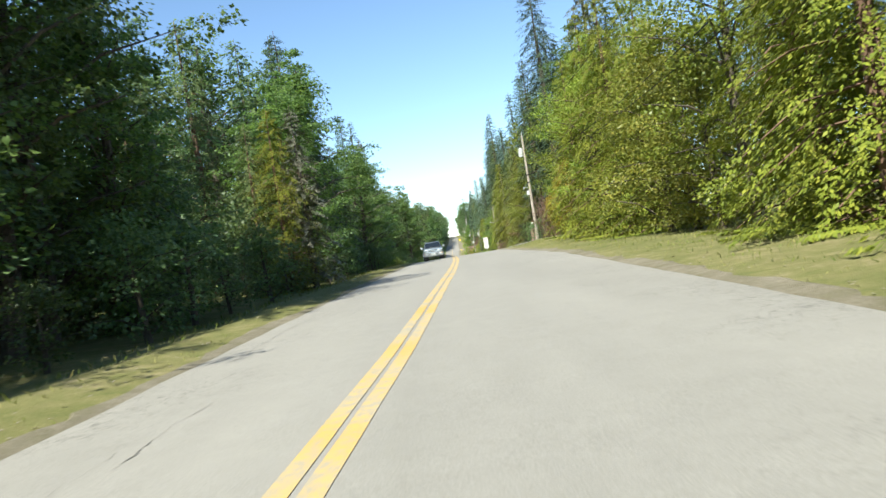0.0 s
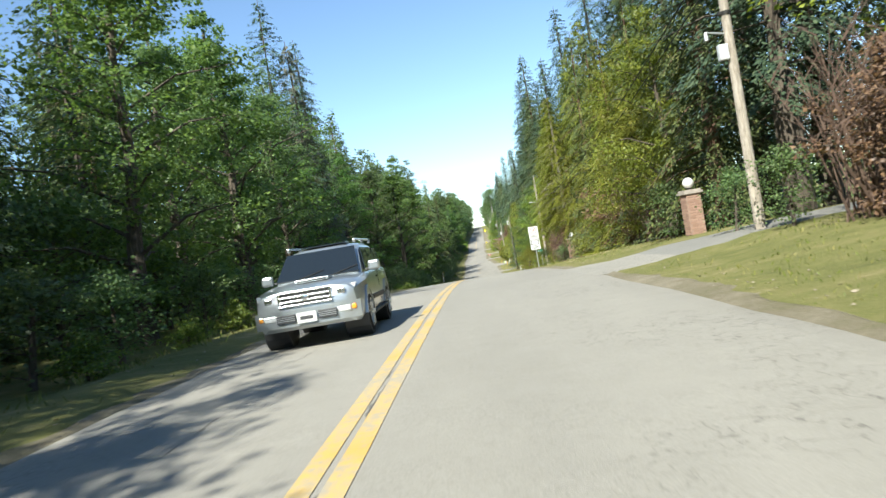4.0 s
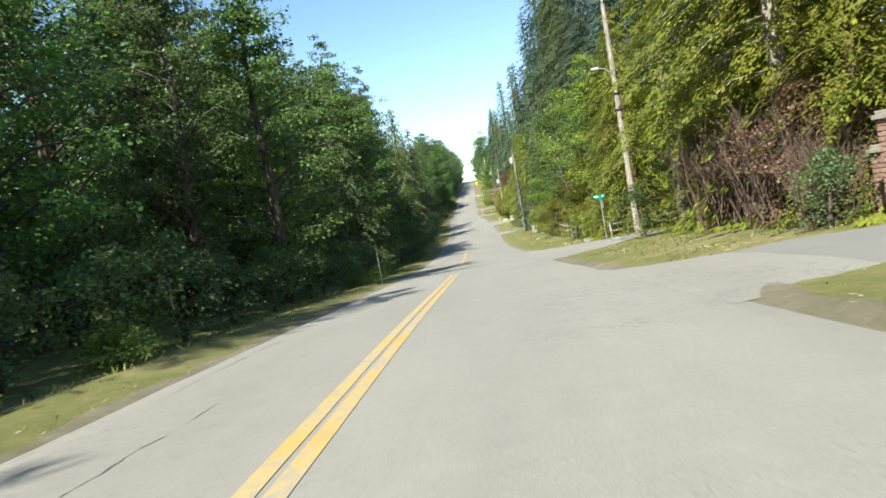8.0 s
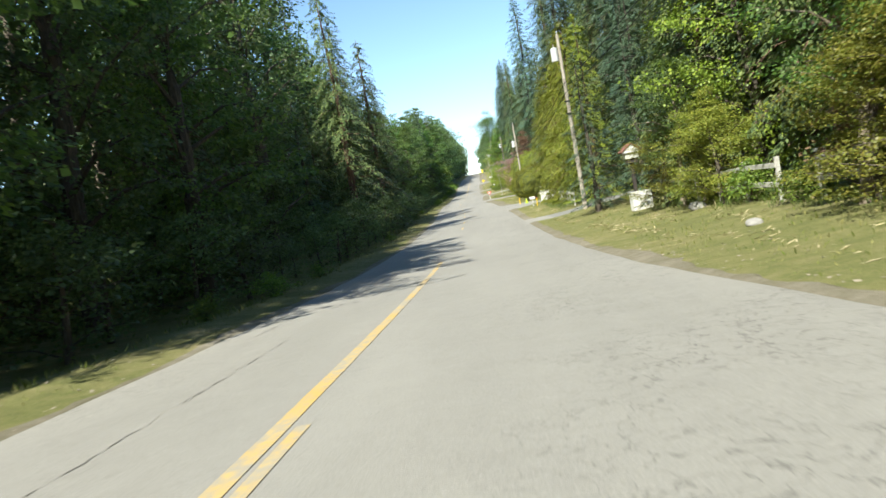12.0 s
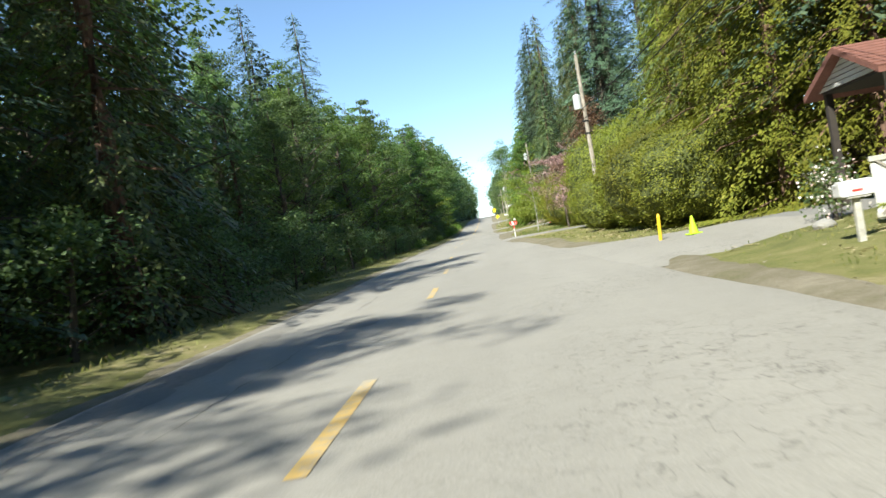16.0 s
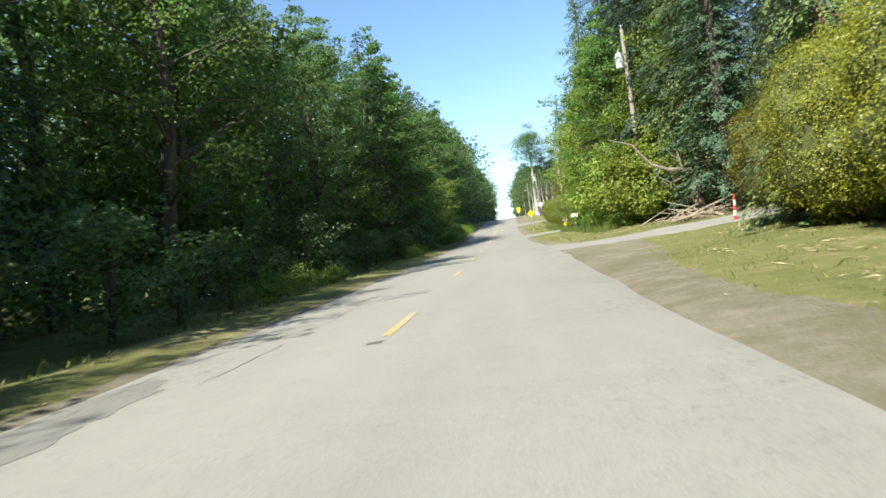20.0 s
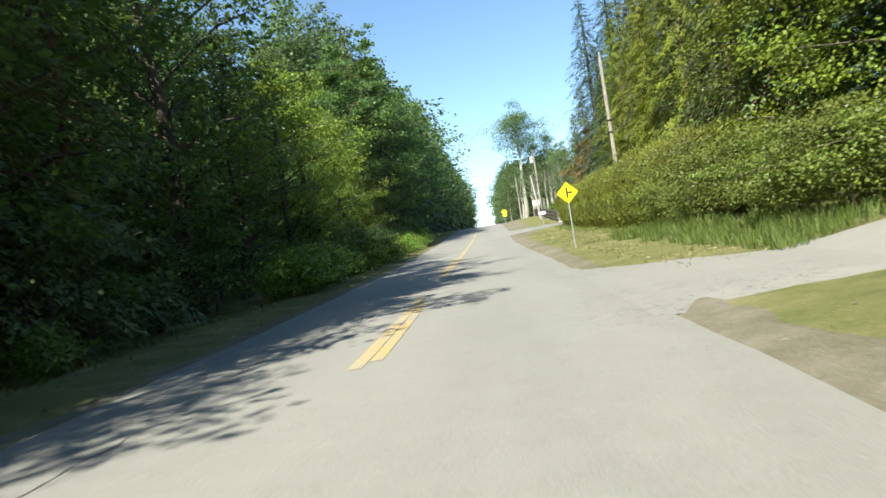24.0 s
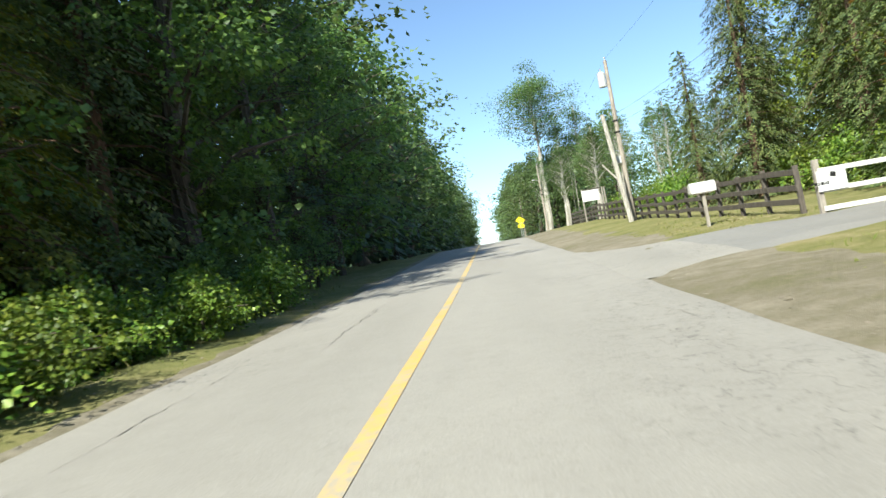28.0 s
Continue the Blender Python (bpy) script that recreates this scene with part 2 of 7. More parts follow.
# ---- the road's line: height, middle and edges along y ----
ROAD_Z = [(-400, -2.0), (-40, -0.46), (-20, -0.31), (0, -0.16), (20, 0.0), (40, 0.14), (60, 0.13), (80, -0.15), (100, -0.95), (120, -2.12), (140, -3.49),
          (160, -4.89), (180, -6.05), (200, -6.85), (220, -7.2), (240, -7.14), (260, -6.89), (280, -6.55), (300, -6.21), (320, -5.86),
          (340, -5.48), (360, -5.02), (380, -4.46), (400, -3.82), (420, -3.08), (440, -2.1), (465, -0.6), (485, 0.6), (530, 2.2), (600, 4.4),
          (700, 7.2), (895, 11.6), (1400, 14.0), (3200, 16.0)]
ROAD_X = [(-400, -1.4), (0, -0.88), (10, -0.52), (20, -0.2), (33, 0.2), (47, 0.41), (60, 0.38), (80, 0.25), (117, 0.22), (147, 0.42), (190, 0.4), (241, 0.55), (262, 0.3), (280, -0.25), (296, -0.7),
          (312, -0.5), (367, -0.2), (391, -0.18), (426, 0.03), (600, 2.0), (895, 3.3), (3200, 8.0)]
EDGE_L = [(-400, -3.2), (0, -3.12), (20, -3.45), (47, -3.5), (120, -3.1), (160, -3.3), (240, -3.5), (300, -3.1), (390, -3.1), (430, -3.7), (500, -3.4), (3200, -3.4)]
EDGE_R = [(-400, 4.6), (0, 4.75), (12, 4.75), (32, 4.7), (48, 4.15), (68, 4.2), (104, 4.25), (120, 4.55), (145, 4.4), (172, 4.9), (190, 4.6), (225, 4.7), (262, 4.5), (280, 4.4), (289, 3.85), (298, 3.85), (308, 3.65),
          (335, 3.95), (358, 3.4), (368, 3.5), (390, 3.65), (411, 3.6), (428, 3.75), (445, 4.1), (470, 4.0), (3200, 3.6)]


def smooth(knots, y):
    """Rounded path through the knots."""
    ys = [k[0] for k in knots]
    i = max(0, min(len(ys) - 2, int(np.searchsorted(ys, y)) - 1))
    (y0, a), (y1, b) = knots[i], knots[i + 1]
    before, after = knots[max(0, i - 1)], knots[min(len(knots) - 1, i + 2)]
    h = y1 - y0
    m0 = (b - before[1]) / (y1 - before[0])
    m1 = (after[1] - a) / (after[0] - y0)
    u = min(1.0, max(0.0, (y - y0) / h))
    return (2 * u**3 - 3 * u * u + 1) * a + (u**3 - 2 * u * u + u) * h * m0 + (3 * u * u - 2 * u**3) * b + (u**3 - u * u) * h * m1


def rz(y):
    return smooth(ROAD_Z, y)


def cx(y):
    return smooth(ROAD_X, y)


def el(y):
    return cx(y) + smooth(EDGE_L, y) + 0.1 * noise.noise((0, y * 0.35, 3)) + 0.05 * noise.noise((0, y * 1.7, 5))


def er(y):
    return cx(y) + smooth(EDGE_R, y) + 0.12 * noise.noise((4, y * 0.3, 1)) + 0.05 * noise.noise((4, y * 1.6, 2))


BANK = [(-400, 0), (40, 0), (60, 0.15), (90, 0.1), (150, 0.1), (185, 0.15), (210, 0.3), (235, 0.35), (260, 0.0), (300, 0.05), (330, 0.2), (350, 0.5), (374, 0.8), (386, 0.5), (394, 0.15), (402, 0.0), (412, 0.0), (3200, 0)]


# how steeply the right verge rises, stretch by stretch
VERGE = [(-400, 0.4), (-20, 0.4), (20, 0.2), (42, -0.1), (54, 0.6), (60, 1), (95, 1), (108, 0.35), (116, 0.35), (124, 0.6), (140, 0.8), (160, 0.4), (168, 0.2), (178, 0.3), (188, 1), (240, 1), (255, 0.8), (268, 0.1),
         (282, -0.2), (296, 0.1), (312, 0.3), (330, 0.8), (350, 1), (356, 1), (364, 0.35), (384, 0.4), (392, 0.15), (400, 0.0), (420, 0.1), (432, 0.5), (440, 1), (3200, 1)]


def gz(x, y):
    """Height of the ground beside and under the road."""
    z, l, r = rz(y), el(y), er(y)
    if x < l:
        d = l - x
        side = np.interp(d, [0, 0.5, 1.6, 3.5, 8, 40], [-0.05, 0.0, 0.1, -0.1, 0.05, 0.6])
    elif x > r:
        d = x - r
        side = np.interp(d, [0, 0.5, 1.5], [-0.05, 0.0, 0.05]) + np.interp(d, [1.5, 4, 7, 14, 40], [0, 0.25, 0.37, 0.55, 1.15]) * smooth(VERGE, y)
        side += smooth(BANK, y) * np.interp(d, [3.2, 5.5, 8], [0, 0.55, 1])
    else:
        side = -0.09 if l + 0.3 < x < r - 0.3 else -0.06
    out = max(l - x, x - r, 0)
    return z + side + min(0.06, out * 0.02) * noise.noise((x * 0.6, y * 0.6, 0))


def strip(name, rows, material, **tags):
    """A sheet from rows of points, each row of the same length."""
    k = len(rows[0])
    faces = [(i * k + j, i * k + j + 1, (i + 1) * k + j + 1, (i + 1) * k + j) for i in range(len(rows) - 1) for j in range(k - 1)]
    ob = raw(name, [p for r in rows for p in r], faces, material)
    return tagged(ob, **tags)


YS = [-3000, -900, -400, -200, -120] + list(np.arange(-80, 520, 2.0)) + list(np.arange(520, 900, 10.0)) + [900, 1000, 1200, 1600, 2200, 3100]
LEFT_D = [3000, 900, 300, 120, 60, 30, 18, 12, 9, 7, 5.5, 4.4, 3.5, 2.7, 2.0, 1.5, 1.0, 0.5, 0.15]
RIGHT_D = [0.15, 0.5, 1.0, 1.5, 2.0, 2.7, 3.4, 4.2, 5.0, 6.0, 7.0, 8.5, 10, 14, 20, 30, 60, 120, 300, 900, 3000]
rows = []
for y in YS:
    l, r = el(y), er(y)
    xs = [l - d for d in LEFT_D] + [l + 0.35, cx(y), r - 0.35] + [r + d for d in RIGHT_D]
    rows.append([(x, y, gz(x, y)) for x in xs])
ground = strip("ground", rows, GROUND, label="grassy verge and woodland ground, dry and mown in places", category="ground", kind="structure")
for poly in ground.data.polygons:
    poly.use_smooth = True

# the carriageway: a slab with its edge standing a little proud of the verge
RY = [y for y in YS if -200 <= y <= 1600]
RY = sorted(set(RY + [y + 1.0 for y in RY if -40 <= y <= 515]))
rows = []
for y in RY:
    l, r, c, z = el(y), er(y), cx(y), rz(y)
    rows.append([(l, y, z - 0.12), (l + 0.015, y, z - 0.02), (l + 0.3, y, z - 0.005), ((l + c) / 2, y, z), (c, y, z + 0.01), ((r + c) / 2, y, z), (r - 0.3, y, z - 0.005), (r - 0.015, y, z - 0.02), (r, y, z - 0.12)])
road = strip("road", rows, ROAD, label="old pale grey two-lane asphalt road with cracks", category="road", kind="structure")


def road_top(x, y):
    l, r, c, z = el(y), er(y), cx(y), rz(y)
    return float(np.interp(x, [l + 0.015, l + 0.3, (l + c) / 2, c, (r + c) / 2, r - 0.3, r - 0.015], [z - 0.02, z - 0.005, z, z + 0.01, z, z - 0.005, z - 0.02]))


# gravel shoulders
def shoulder_width(side, y):
    return 0.45 if side < 0 else float(np.interp(y, [0, 50, 90, 120, 180, 230, 250, 266, 312, 320, 329, 334, 345, 380, 400, 422, 427, 433], [0.5, 0.7, 0.5, 0.8, 0.5, 0.7, 1.0, 1.5, 1.6, 3.2, 3.4, 1.2, 0.8, 0.8, 1.2, 1.4, 3.0, 3.2]))


for name, side in (("shoulder_left", -1), ("shoulder_right", 1)):
    rows = []
    for y in list(np.arange(-20, 452, 0.4)) + list(np.arange(452, 600, 3.0)):
        w = shoulder_width(side, y) + 0.5 * noise.noise((side * 3, y * 0.15, 7)) + 0.25 * noise.noise((side * 3, y * 0.8, 8)) + 0.22 * noise.noise((side * 3, y * 2.3, 9))
        e = el(y) if side < 0 else er(y)
        xs = [e + side * (-0.02), e + side * w * 0.3, e + side * w * 0.65, e + side * w]
        row = [(x, y, gz(x, y) + (0.022 if i < 3 else -0.03)) for i, x in enumerate(xs)]
        rows.append(row if side > 0 else row[::-1])
    strip(name, rows, GRAVEL, label="narrow loose gravel shoulder beside the asphalt", category="shoulder", kind="structure")


# drives and the side street: near and far edge at the road, then at their upper end
def drive(name, y0, y1, u0, u1, xe, material, label, kind="drive", bend=3.0, mouth=7.0):
    rows = []
    for i in range(29):
        f = i / 28
        rows.append([])
        for j in range(9):
            k = j / 8
            y_here = y0 + (y1 - y0) * k
            xs = er(y_here) - 0.25
            x = xs + (xe - xs) * f
            g = 1 - (1 - min(1, f * bend)) ** 2
            y = y_here + (u0 + (u1 - u0) * k - y_here) * g
            lift = 0.045 if 0 < j < 8 else -0.02
            rows[-1].append((x, y, max(gz(x, y) + lift, rz(y) - 0.012 if f < 0.03 else -99)))
    k = max(2, sum(r[4][0] < mouth for r in rows)) if mouth else 1
    if k > 1:
        strip(name, rows[:k], ROAD, label=label + ", its pale mouth", category=kind, kind="structure")
    strip(name, rows[k - 1:], material, label=label, category=kind, kind="structure")


drive("driveway", 75.5, 83.5, 76.5, 81, 26, SIDE, "short grey asphalt drive between brick pillars")
drive("driveway", 121, 132, 122.3, 126.2, 26, SIDE, "grey asphalt drive up to a metal gate")
drive("side_street", 144.5, 171, 148.5, 157.0, 60, SIDE, "grey asphalt side street joining the road", "street", 7.0, 10.0)
drive("driveway", 224, 229.5, 223.5, 227, 22, SIDE, "narrow grey asphalt drive through the grass")
drive("driveway", 250.5, 266.5, 252, 258.5, 26, SIDE, "wide grey asphalt drive beside a small house", mouth=9.5)
drive("driveway", 290.5, 298.2, 292.3, 295.6, 24, SIDE, "grey asphalt drive beside a red mailbox")
drive("driveway", 331, 340, 324.6, 329.6, 24, SIDE, "pale asphalt drive through the grass", bend=3.6, mouth=13.0)
drive("driveway", 367.6, 378.5, 367.8, 371.8, 22, SIDE, "pale asphalt drive beside mailboxes", bend=3.0, mouth=12.0)
drive("driveway", 433.5, 448, 434, 438.2, 26, SIDE, "grey asphalt drive to a white gate")


# ---- paint on the road ----
def painted(name, y0, y1, dx, w, material=PAINT, label="worn yellow road line", wob=0.012):
    n = max(2, int((y1 - y0) / 1.0) + 1)
    rows = []
    for y in np.linspace(y0, y1, n):
        x = cx(y) + dx + wob * noise.noise((dx, y * 0.7, 2))
        rows.append([(x - w / 2, y, road_top(x - w / 2, y) + 0.006), (x + w / 2, y, road_top(x + w / 2, y) + 0.006)])
    return strip(name, rows, material, label=label, category="road line", kind="structure")


painted("centre_line_left", -60, 146.8, -0.115, 0.165)
painted("centre_line_right", -60, 146.8, 0.105, 0.165)
painted("centre_line_left", 162.6, 201, -0.1, 0.16)
painted("centre_line_right", 172.0, 178.6, 0.09, 0.11)
for y in (230.4, 240.2, 251.8, 260.8, 273.0, 295.8, 307.6, 320.3, 331.5, 343.0, 355.8):
    painted("centre_dash", y, y + 2.9, 0.0, 0.14)
painted("centre_line_left", 366.8, 375.5, -0.09, 0.17)
painted("centre_line_right", 367.2, 374.0, 0.09, 0.15)
painted("centre_line_left", 381.0, 397.5, -0.12, 0.15)
painted("centre_line_left", 407.5, 410.5, -0.17, 0.13)
painted("centre_line", 382.5, 640, 0.06, 0.16)
for y0, y1 in ((306.9, 307.15),):
    painted("tar_spot", y0, y1, -0.05, 0.2, TAR, "dark tar spot on the centre line")

# long cracks in the asphalt, filled with dark dirt
rng = random.Random(5)


def crack(x, y, length, w=0.02):
    """A jagged crack along the road, broken here and there, thinning out at both ends."""
    rows, n, off = [], max(5, int(length / 0.11)), 0.0
    turn = rng.uniform(-0.02, 0.02)
    for i in range(n):
        f = i / (n - 1)
        ww = w * (0.25 + 0.75 * math.sin(math.pi * f)) * rng.uniform(0.1, 1.6) * (0.25 if noise.noise((x, y * 1.4, 6)) < -0.1 else 1.0)
        off = off * 0.86 + rng.uniform(-0.028, 0.028)
        px = x + off + turn * i * 0.11
        rows.append([(px - ww / 2, y, road_top(px - ww / 2, y) + 0.005), (px + ww / 2, y, road_top(px + ww / 2, y) + 0.005)])
        y += 0.11
    strip("crack", rows, TAR, label="long dark crack in the asphalt", category="crack", kind="structure")


y = -6.0
while y < 445:
    crack(cx(y) - rng.choice((1.6, 1.7, 1.65, 2.65)), y, rng.uniform(2.5, 8), rng.uniform(0.012, 0.026))
    if rng.random() < 0.3:
        crack(cx(y) + rng.choice((1.0, 2.0, 2.9, 3.3, -0.6)), y + rng.uniform(0, 5), rng.uniform(0.6, 2.2), rng.uniform(0.006, 0.012))
    y += rng.uniform(3.5, 7)
crack(cx(56) - 0.01, 56.0, 9.0, 0.028)
crack(0.75, 260.5, 2.4, 0.03)
crack(-0.3, 293.0, 5.5, 0.022)


def road_patch(x0, x1, y0, y1, label):
    rows = []
    n = max(16, int((y1 - y0) / 0.15))
    for i in range(n + 1):
        f = i / n
        y = y0 + (y1 - y0) * f
        ragged = 0.16 * (x1 - x0)
        a = x0 + ragged * noise.noise((y * 1.3, 1, 0)) + 0.9 * ragged * noise.noise((y * 5, 1, 0))
        b = x1 + 1.6 * ragged * noise.noise((y * 1.1, 2, 0)) + 1.0 * ragged * noise.noise((y * 6, 2, 0))
        pinch = 0.5 * (b - a) * (1 - min(1, 5 * min(f, 1 - f) + 0.45))
        a, b = a + pinch, b - pinch
        rows.append([(a + (b - a) * j / 4, y, road_top(a + (b - a) * j / 4, y) + 0.004) for j in range(5)])
    strip("asphalt_patch", rows, PATCH, label=label, category="patch", kind="structure")


road_patch(-2.3, -1.95, 50.0, 51.3, "small dark patch in the asphalt")
road_patch(el(246) + 0.12, el(246) + 0.95, 242.5, 251, "long dark patch along the edge of the road")
road_patch(-0.75, -0.25, 248.2, 249.6, "small dark patch in the asphalt")
road_patch(el(303) + 0.12, el(303) + 1.0, 299.8, 306.2, "dark crazed patch along the edge of the road")


# ---- plants ----
def leaves_mesh(name, pos, way, up, length, width, material, fold=0.25):
    """Many small leaves in one mesh: each a kite, bent along its middle. way: where it points, up: its upper side."""
    n = len(pos)
    way = way / np.linalg.norm(way, axis=1, keepdims=True)
    side = np.cross(way, up)
    side /= np.linalg.norm(side, axis=1, keepdims=True) + 1e-9
    nor = np.cross(side, way)
    L, W = length[:, None], width[:, None]
    v = np.empty((n, 4, 3))
    v[:, 0] = pos
    v[:, 1] = pos + way * L * 0.45 - side * W * 0.5 - nor * W * fold
    v[:, 2] = pos + way * L - nor * L * 0.12
    v[:, 3] = pos + way * L * 0.45 + side * W * 0.5 - nor * W * fold
    me = bpy.data.meshes.new(name)
    me.vertices.add(4 * n)
    me.vertices.foreach_set("co", v.ravel())
    i = np.arange(n) * 4
    tri = np.stack([i, i + 1, i + 2, i, i + 2, i + 3], 1).ravel()
    me.loops.add(6 * n)
    me.loops.foreach_set("vertex_index", tri)
    me.polygons.add(2 * n)
    me.polygons.foreach_set("loop_start", np.arange(2 * n) * 3)
    me.update(calc_edges=True)
    me.materials.append(material)
    return me


def tube(verts, faces, pts, radii, seg=6):
    """A bent, tapered tube along pts, added to verts and faces."""
    base = len(verts)
    for k, (p, r) in enumerate(zip(pts, radii)):
        d = Vector(pts[min(k + 1, len(pts) - 1)]) - Vector(pts[max(k - 1, 0)])
        q = d.to_track_quat("Z", "Y")
        for s in range(seg):
            a = 2 * math.pi * s / seg
            verts.append(tuple(Vector(p) + q @ Vector((r * math.cos(a), r * math.sin(a), 0))))
    for k in range(len(pts) - 1):
        for s in range(seg):
            a, b = base + k * seg + s, base + k * seg + (s + 1) % seg
            faces.append((a, b, b + seg, a + seg))


def broadleaf(name, seed, high, wide, low, count, leaf, material, bark, label, category="tree", clump=0.75, rise=0.45, shape=0.75, stout=1.0):
    """A broad-leaved tree or bush: trunk, limbs, and a crown of leaf sprays in uneven clumps. low: share of the height where leaves begin."""
    r = np.random.RandomState(seed)
    verts, faces = [], []
    lean = r.normal(0, 0.03, 2)
    spine = lambda h: (lean[0] * h + 0.15 * math.sin(h * 0.6 + seed), lean[1] * h + 0.15 * math.cos(h * 0.5 + seed), h)
    top = high * 0.9
    r0 = (0.018 * high + 0.03) * stout
    hs = np.linspace(-0.3, top, 9)
    tube(verts, faces, [spine(h) for h in hs], [r0 * (1.0 - 0.93 * max(h, 0) / high) + 0.01 for h in hs], 8)
    clumps = []
    limbs = int(9 + high * 1.2)
    for i in range(limbs):
        f = low + (1 - low) * ((i + r.rand()) / limbs) ** 0.9
        h0 = high * f * 0.86
        # an egg-shaped outline, uneven from limb to limb
        u = (f - low) / (1 - low)
        reach = wide * (math.sin(math.pi * min(1, 0.18 + u * 0.84)) ** shape) * r.uniform(0.6, 1.12)
        a = i * 2.4 + r.uniform(-0.5, 0.5)
        s = Vector(spine(h0))
        e = s + Vector((math.cos(a) * reach, math.sin(a) * reach, reach * rise * r.uniform(0.4, 1.3)))
        mid = (s + e) / 2 + Vector((0, 0, 0.12 * reach))
        tube(verts, faces, [s, mid, e], [r0 * 0.32 * (1 - f * 0.6), r0 * 0.2 * (1 - f * 0.6), 0.012], 4)
        for g in (0.3, 0.45, 0.6, 0.75, 0.9, 1.05):
            if r.rand() < 0.9:
                p = s.lerp(e, g) + Vector(r.normal(0, 0.22, 3)) * reach * 0.35
                clumps.append((p, clump * r.uniform(0.65, 1.3)))
    # the top: clumps round the leader, closing to the tip
    for k in range(22):
        f = 0.74 + 0.25 * k / 21
        spread = 0.3 * wide * (1.02 - f) / 0.28 + 0.1
        clumps.append((Vector(spine(high * f)) + Vector((r.normal(0, spread), r.normal(0, spread), r.normal(0, 0.3))), clump * (0.95 - 0.4 * k / 21)))
    per = max(4, count // len(clumps))
    P, D, U = [], [], []
    for p, rc in clumps:
        o = np.clip(r.normal(0, 1, (per, 3)), -1.5, 1.5) * (rc * 0.66, rc * 0.66, rc * 0.27)
        out = np.array([p.x, p.y, 0.0]) * 0.4 / (np.hypot(p.x, p.y) + 0.3)
        P.append(np.array(p) + o)
        d = o * (1, 1, 0.3) + out + r.normal(0, 0.35, (per, 3))
        d[:, 2] -= 0.28
        D.append(d)
        n = r.normal(0, 0.45, (per, 3)) + np.array([0, 0, 1.0]) + out * 0.6
        U.append(n)
    P, D, U = np.concatenate(P), np.concatenate(D), np.concatenate(U)
    P[:, 2] = np.maximum(P[:, 2], 0.05 + 0.25 * r.rand(len(P)))
    size = leaf * r.uniform(0.6, 1.35, len(P))
    ob = thing(name, Matrix(), label, category)
    wood = raw("trunk" if high > 2 else "stem", verts, faces, bark, ob)
    if high < 4:
        wood["kind"] = "stuff"
    crown = new("crown", leaves_mesh("crown", P, D, U, size, size * r.uniform(0.7, 1.0, len(P)), material))
    crown.parent = ob
    return ob


def conifer(name, seed, high, wide, low, count, material, bark, label, droop=0.3, spray=0.75, dense=0.42, thin=0.0):
    """A conifer: straight trunk, whorls of drooping boughs, each a row of hanging sprays."""
    r = np.random.RandomState(seed)
    verts, faces = [], []
    r0 = 0.016 * high + 0.04
    hs = np.linspace(-0.3, high, 8)
    sway = r.uniform(-0.15, 0.15, 2)
    tube(verts, faces, [(sway[0] * math.sin(h * 0.2), sway[1] * math.sin(h * 0.17), h) for h in hs], [r0 * (1 - 0.97 * max(0, h) / high) + 0.006 for h in hs], 8)
    P, D, U, S = [], [], [], []
    h = high * low
    boughs = []
    while h < high * 0.985:
        f = h / high
        n = 5 if f < 0.8 else 4
        a0 = r.uniform(0, 6.28)
        for k in range(n):
            length = (wide * (1 - f) ** 0.66 * r.uniform(0.55, 1.12) + 0.15) * (0.75 + 0.25 * min(1, (f - low) * 9 + 0.4))
            boughs.append((h + r.uniform(-0.25, 0.25), a0 + k * 6.283 / n + r.uniform(-0.35, 0.35), length, f))
        h += dense * (0.55 + 0.75 * (1 - f)) * r.uniform(0.8, 1.2)
    total = sum(b[2] + 0.5 for b in boughs)
    for hb, a, length, f in boughs:
        if r.rand() < thin:
            continue
        dx, dy = math.cos(a), math.sin(a)
        fall = droop * length * r.uniform(0.6, 1.3) - (0.25 * length if f > 0.85 else 0)
        tip = (dx * length, dy * length, hb - fall)
        mid = (dx * length * 0.5, dy * length * 0.5, hb - fall * 0.32 + 0.05 * length)
        if length > 1.3 and r.rand() < 0.4:
            tube(verts, faces, [(0, 0, hb), mid, tip], [0.013 * length, 0.009 * length, 0.004], 3)
        m = max(3, int(count * (length + 0.5) / total))
        g = r.uniform(0.12, 1.03, m) ** 0.75
        x = dx * length * g
        y = dy * length * g
        z = hb - fall * g ** 1.5 + 0.06 * length * np.sin(math.pi * np.minimum(g, 1))
        wob = 0.16 * length * (1.1 - g)
        P.append(np.stack([x, y, z], 1) + r.normal(0, 1, (m, 3)) * np.stack([wob, wob, 0.35 * wob + 0.04], 1))
        sd = r.choice([-1, 1], m) * r.uniform(0.2, 1.1, m)
        D.append(np.stack([dx - dy * sd, dy + dx * sd, -0.35 - droop * r.uniform(0.2, 1.5, m)], 1))
        U.append(np.stack([dx * 0.5 + r.normal(0, 0.3, m), dy * 0.5 + r.normal(0, 0.3, m), np.ones(m)], 1))
        S.append(spray * (0.6 + 0.35 * (1 - f)) * r.uniform(0.65, 1.25, m))
    P, D, U, S = (np.concatenate(v) for v in (P, D, U, S))
    P[:, 2] = np.maximum(P[:, 2], 0.1)
    ob = thing(name, Matrix(), label, "tree")
    raw("trunk", verts, faces, bark, ob)
    crown = new("crown", leaves_mesh("crown", P, D, U, S, S * r.uniform(0.3, 0.5, len(S)), material, 0.15))
    crown.parent = ob
    return ob


def lumpy(x, seed):
    return 1 + 0.16 * noise.noise(Vector(x) * 1.3 + Vector((seed, 0, 0))) + 0.09 * noise.noise(Vector(x) * 3.1 + Vector((0, seed, 0)))


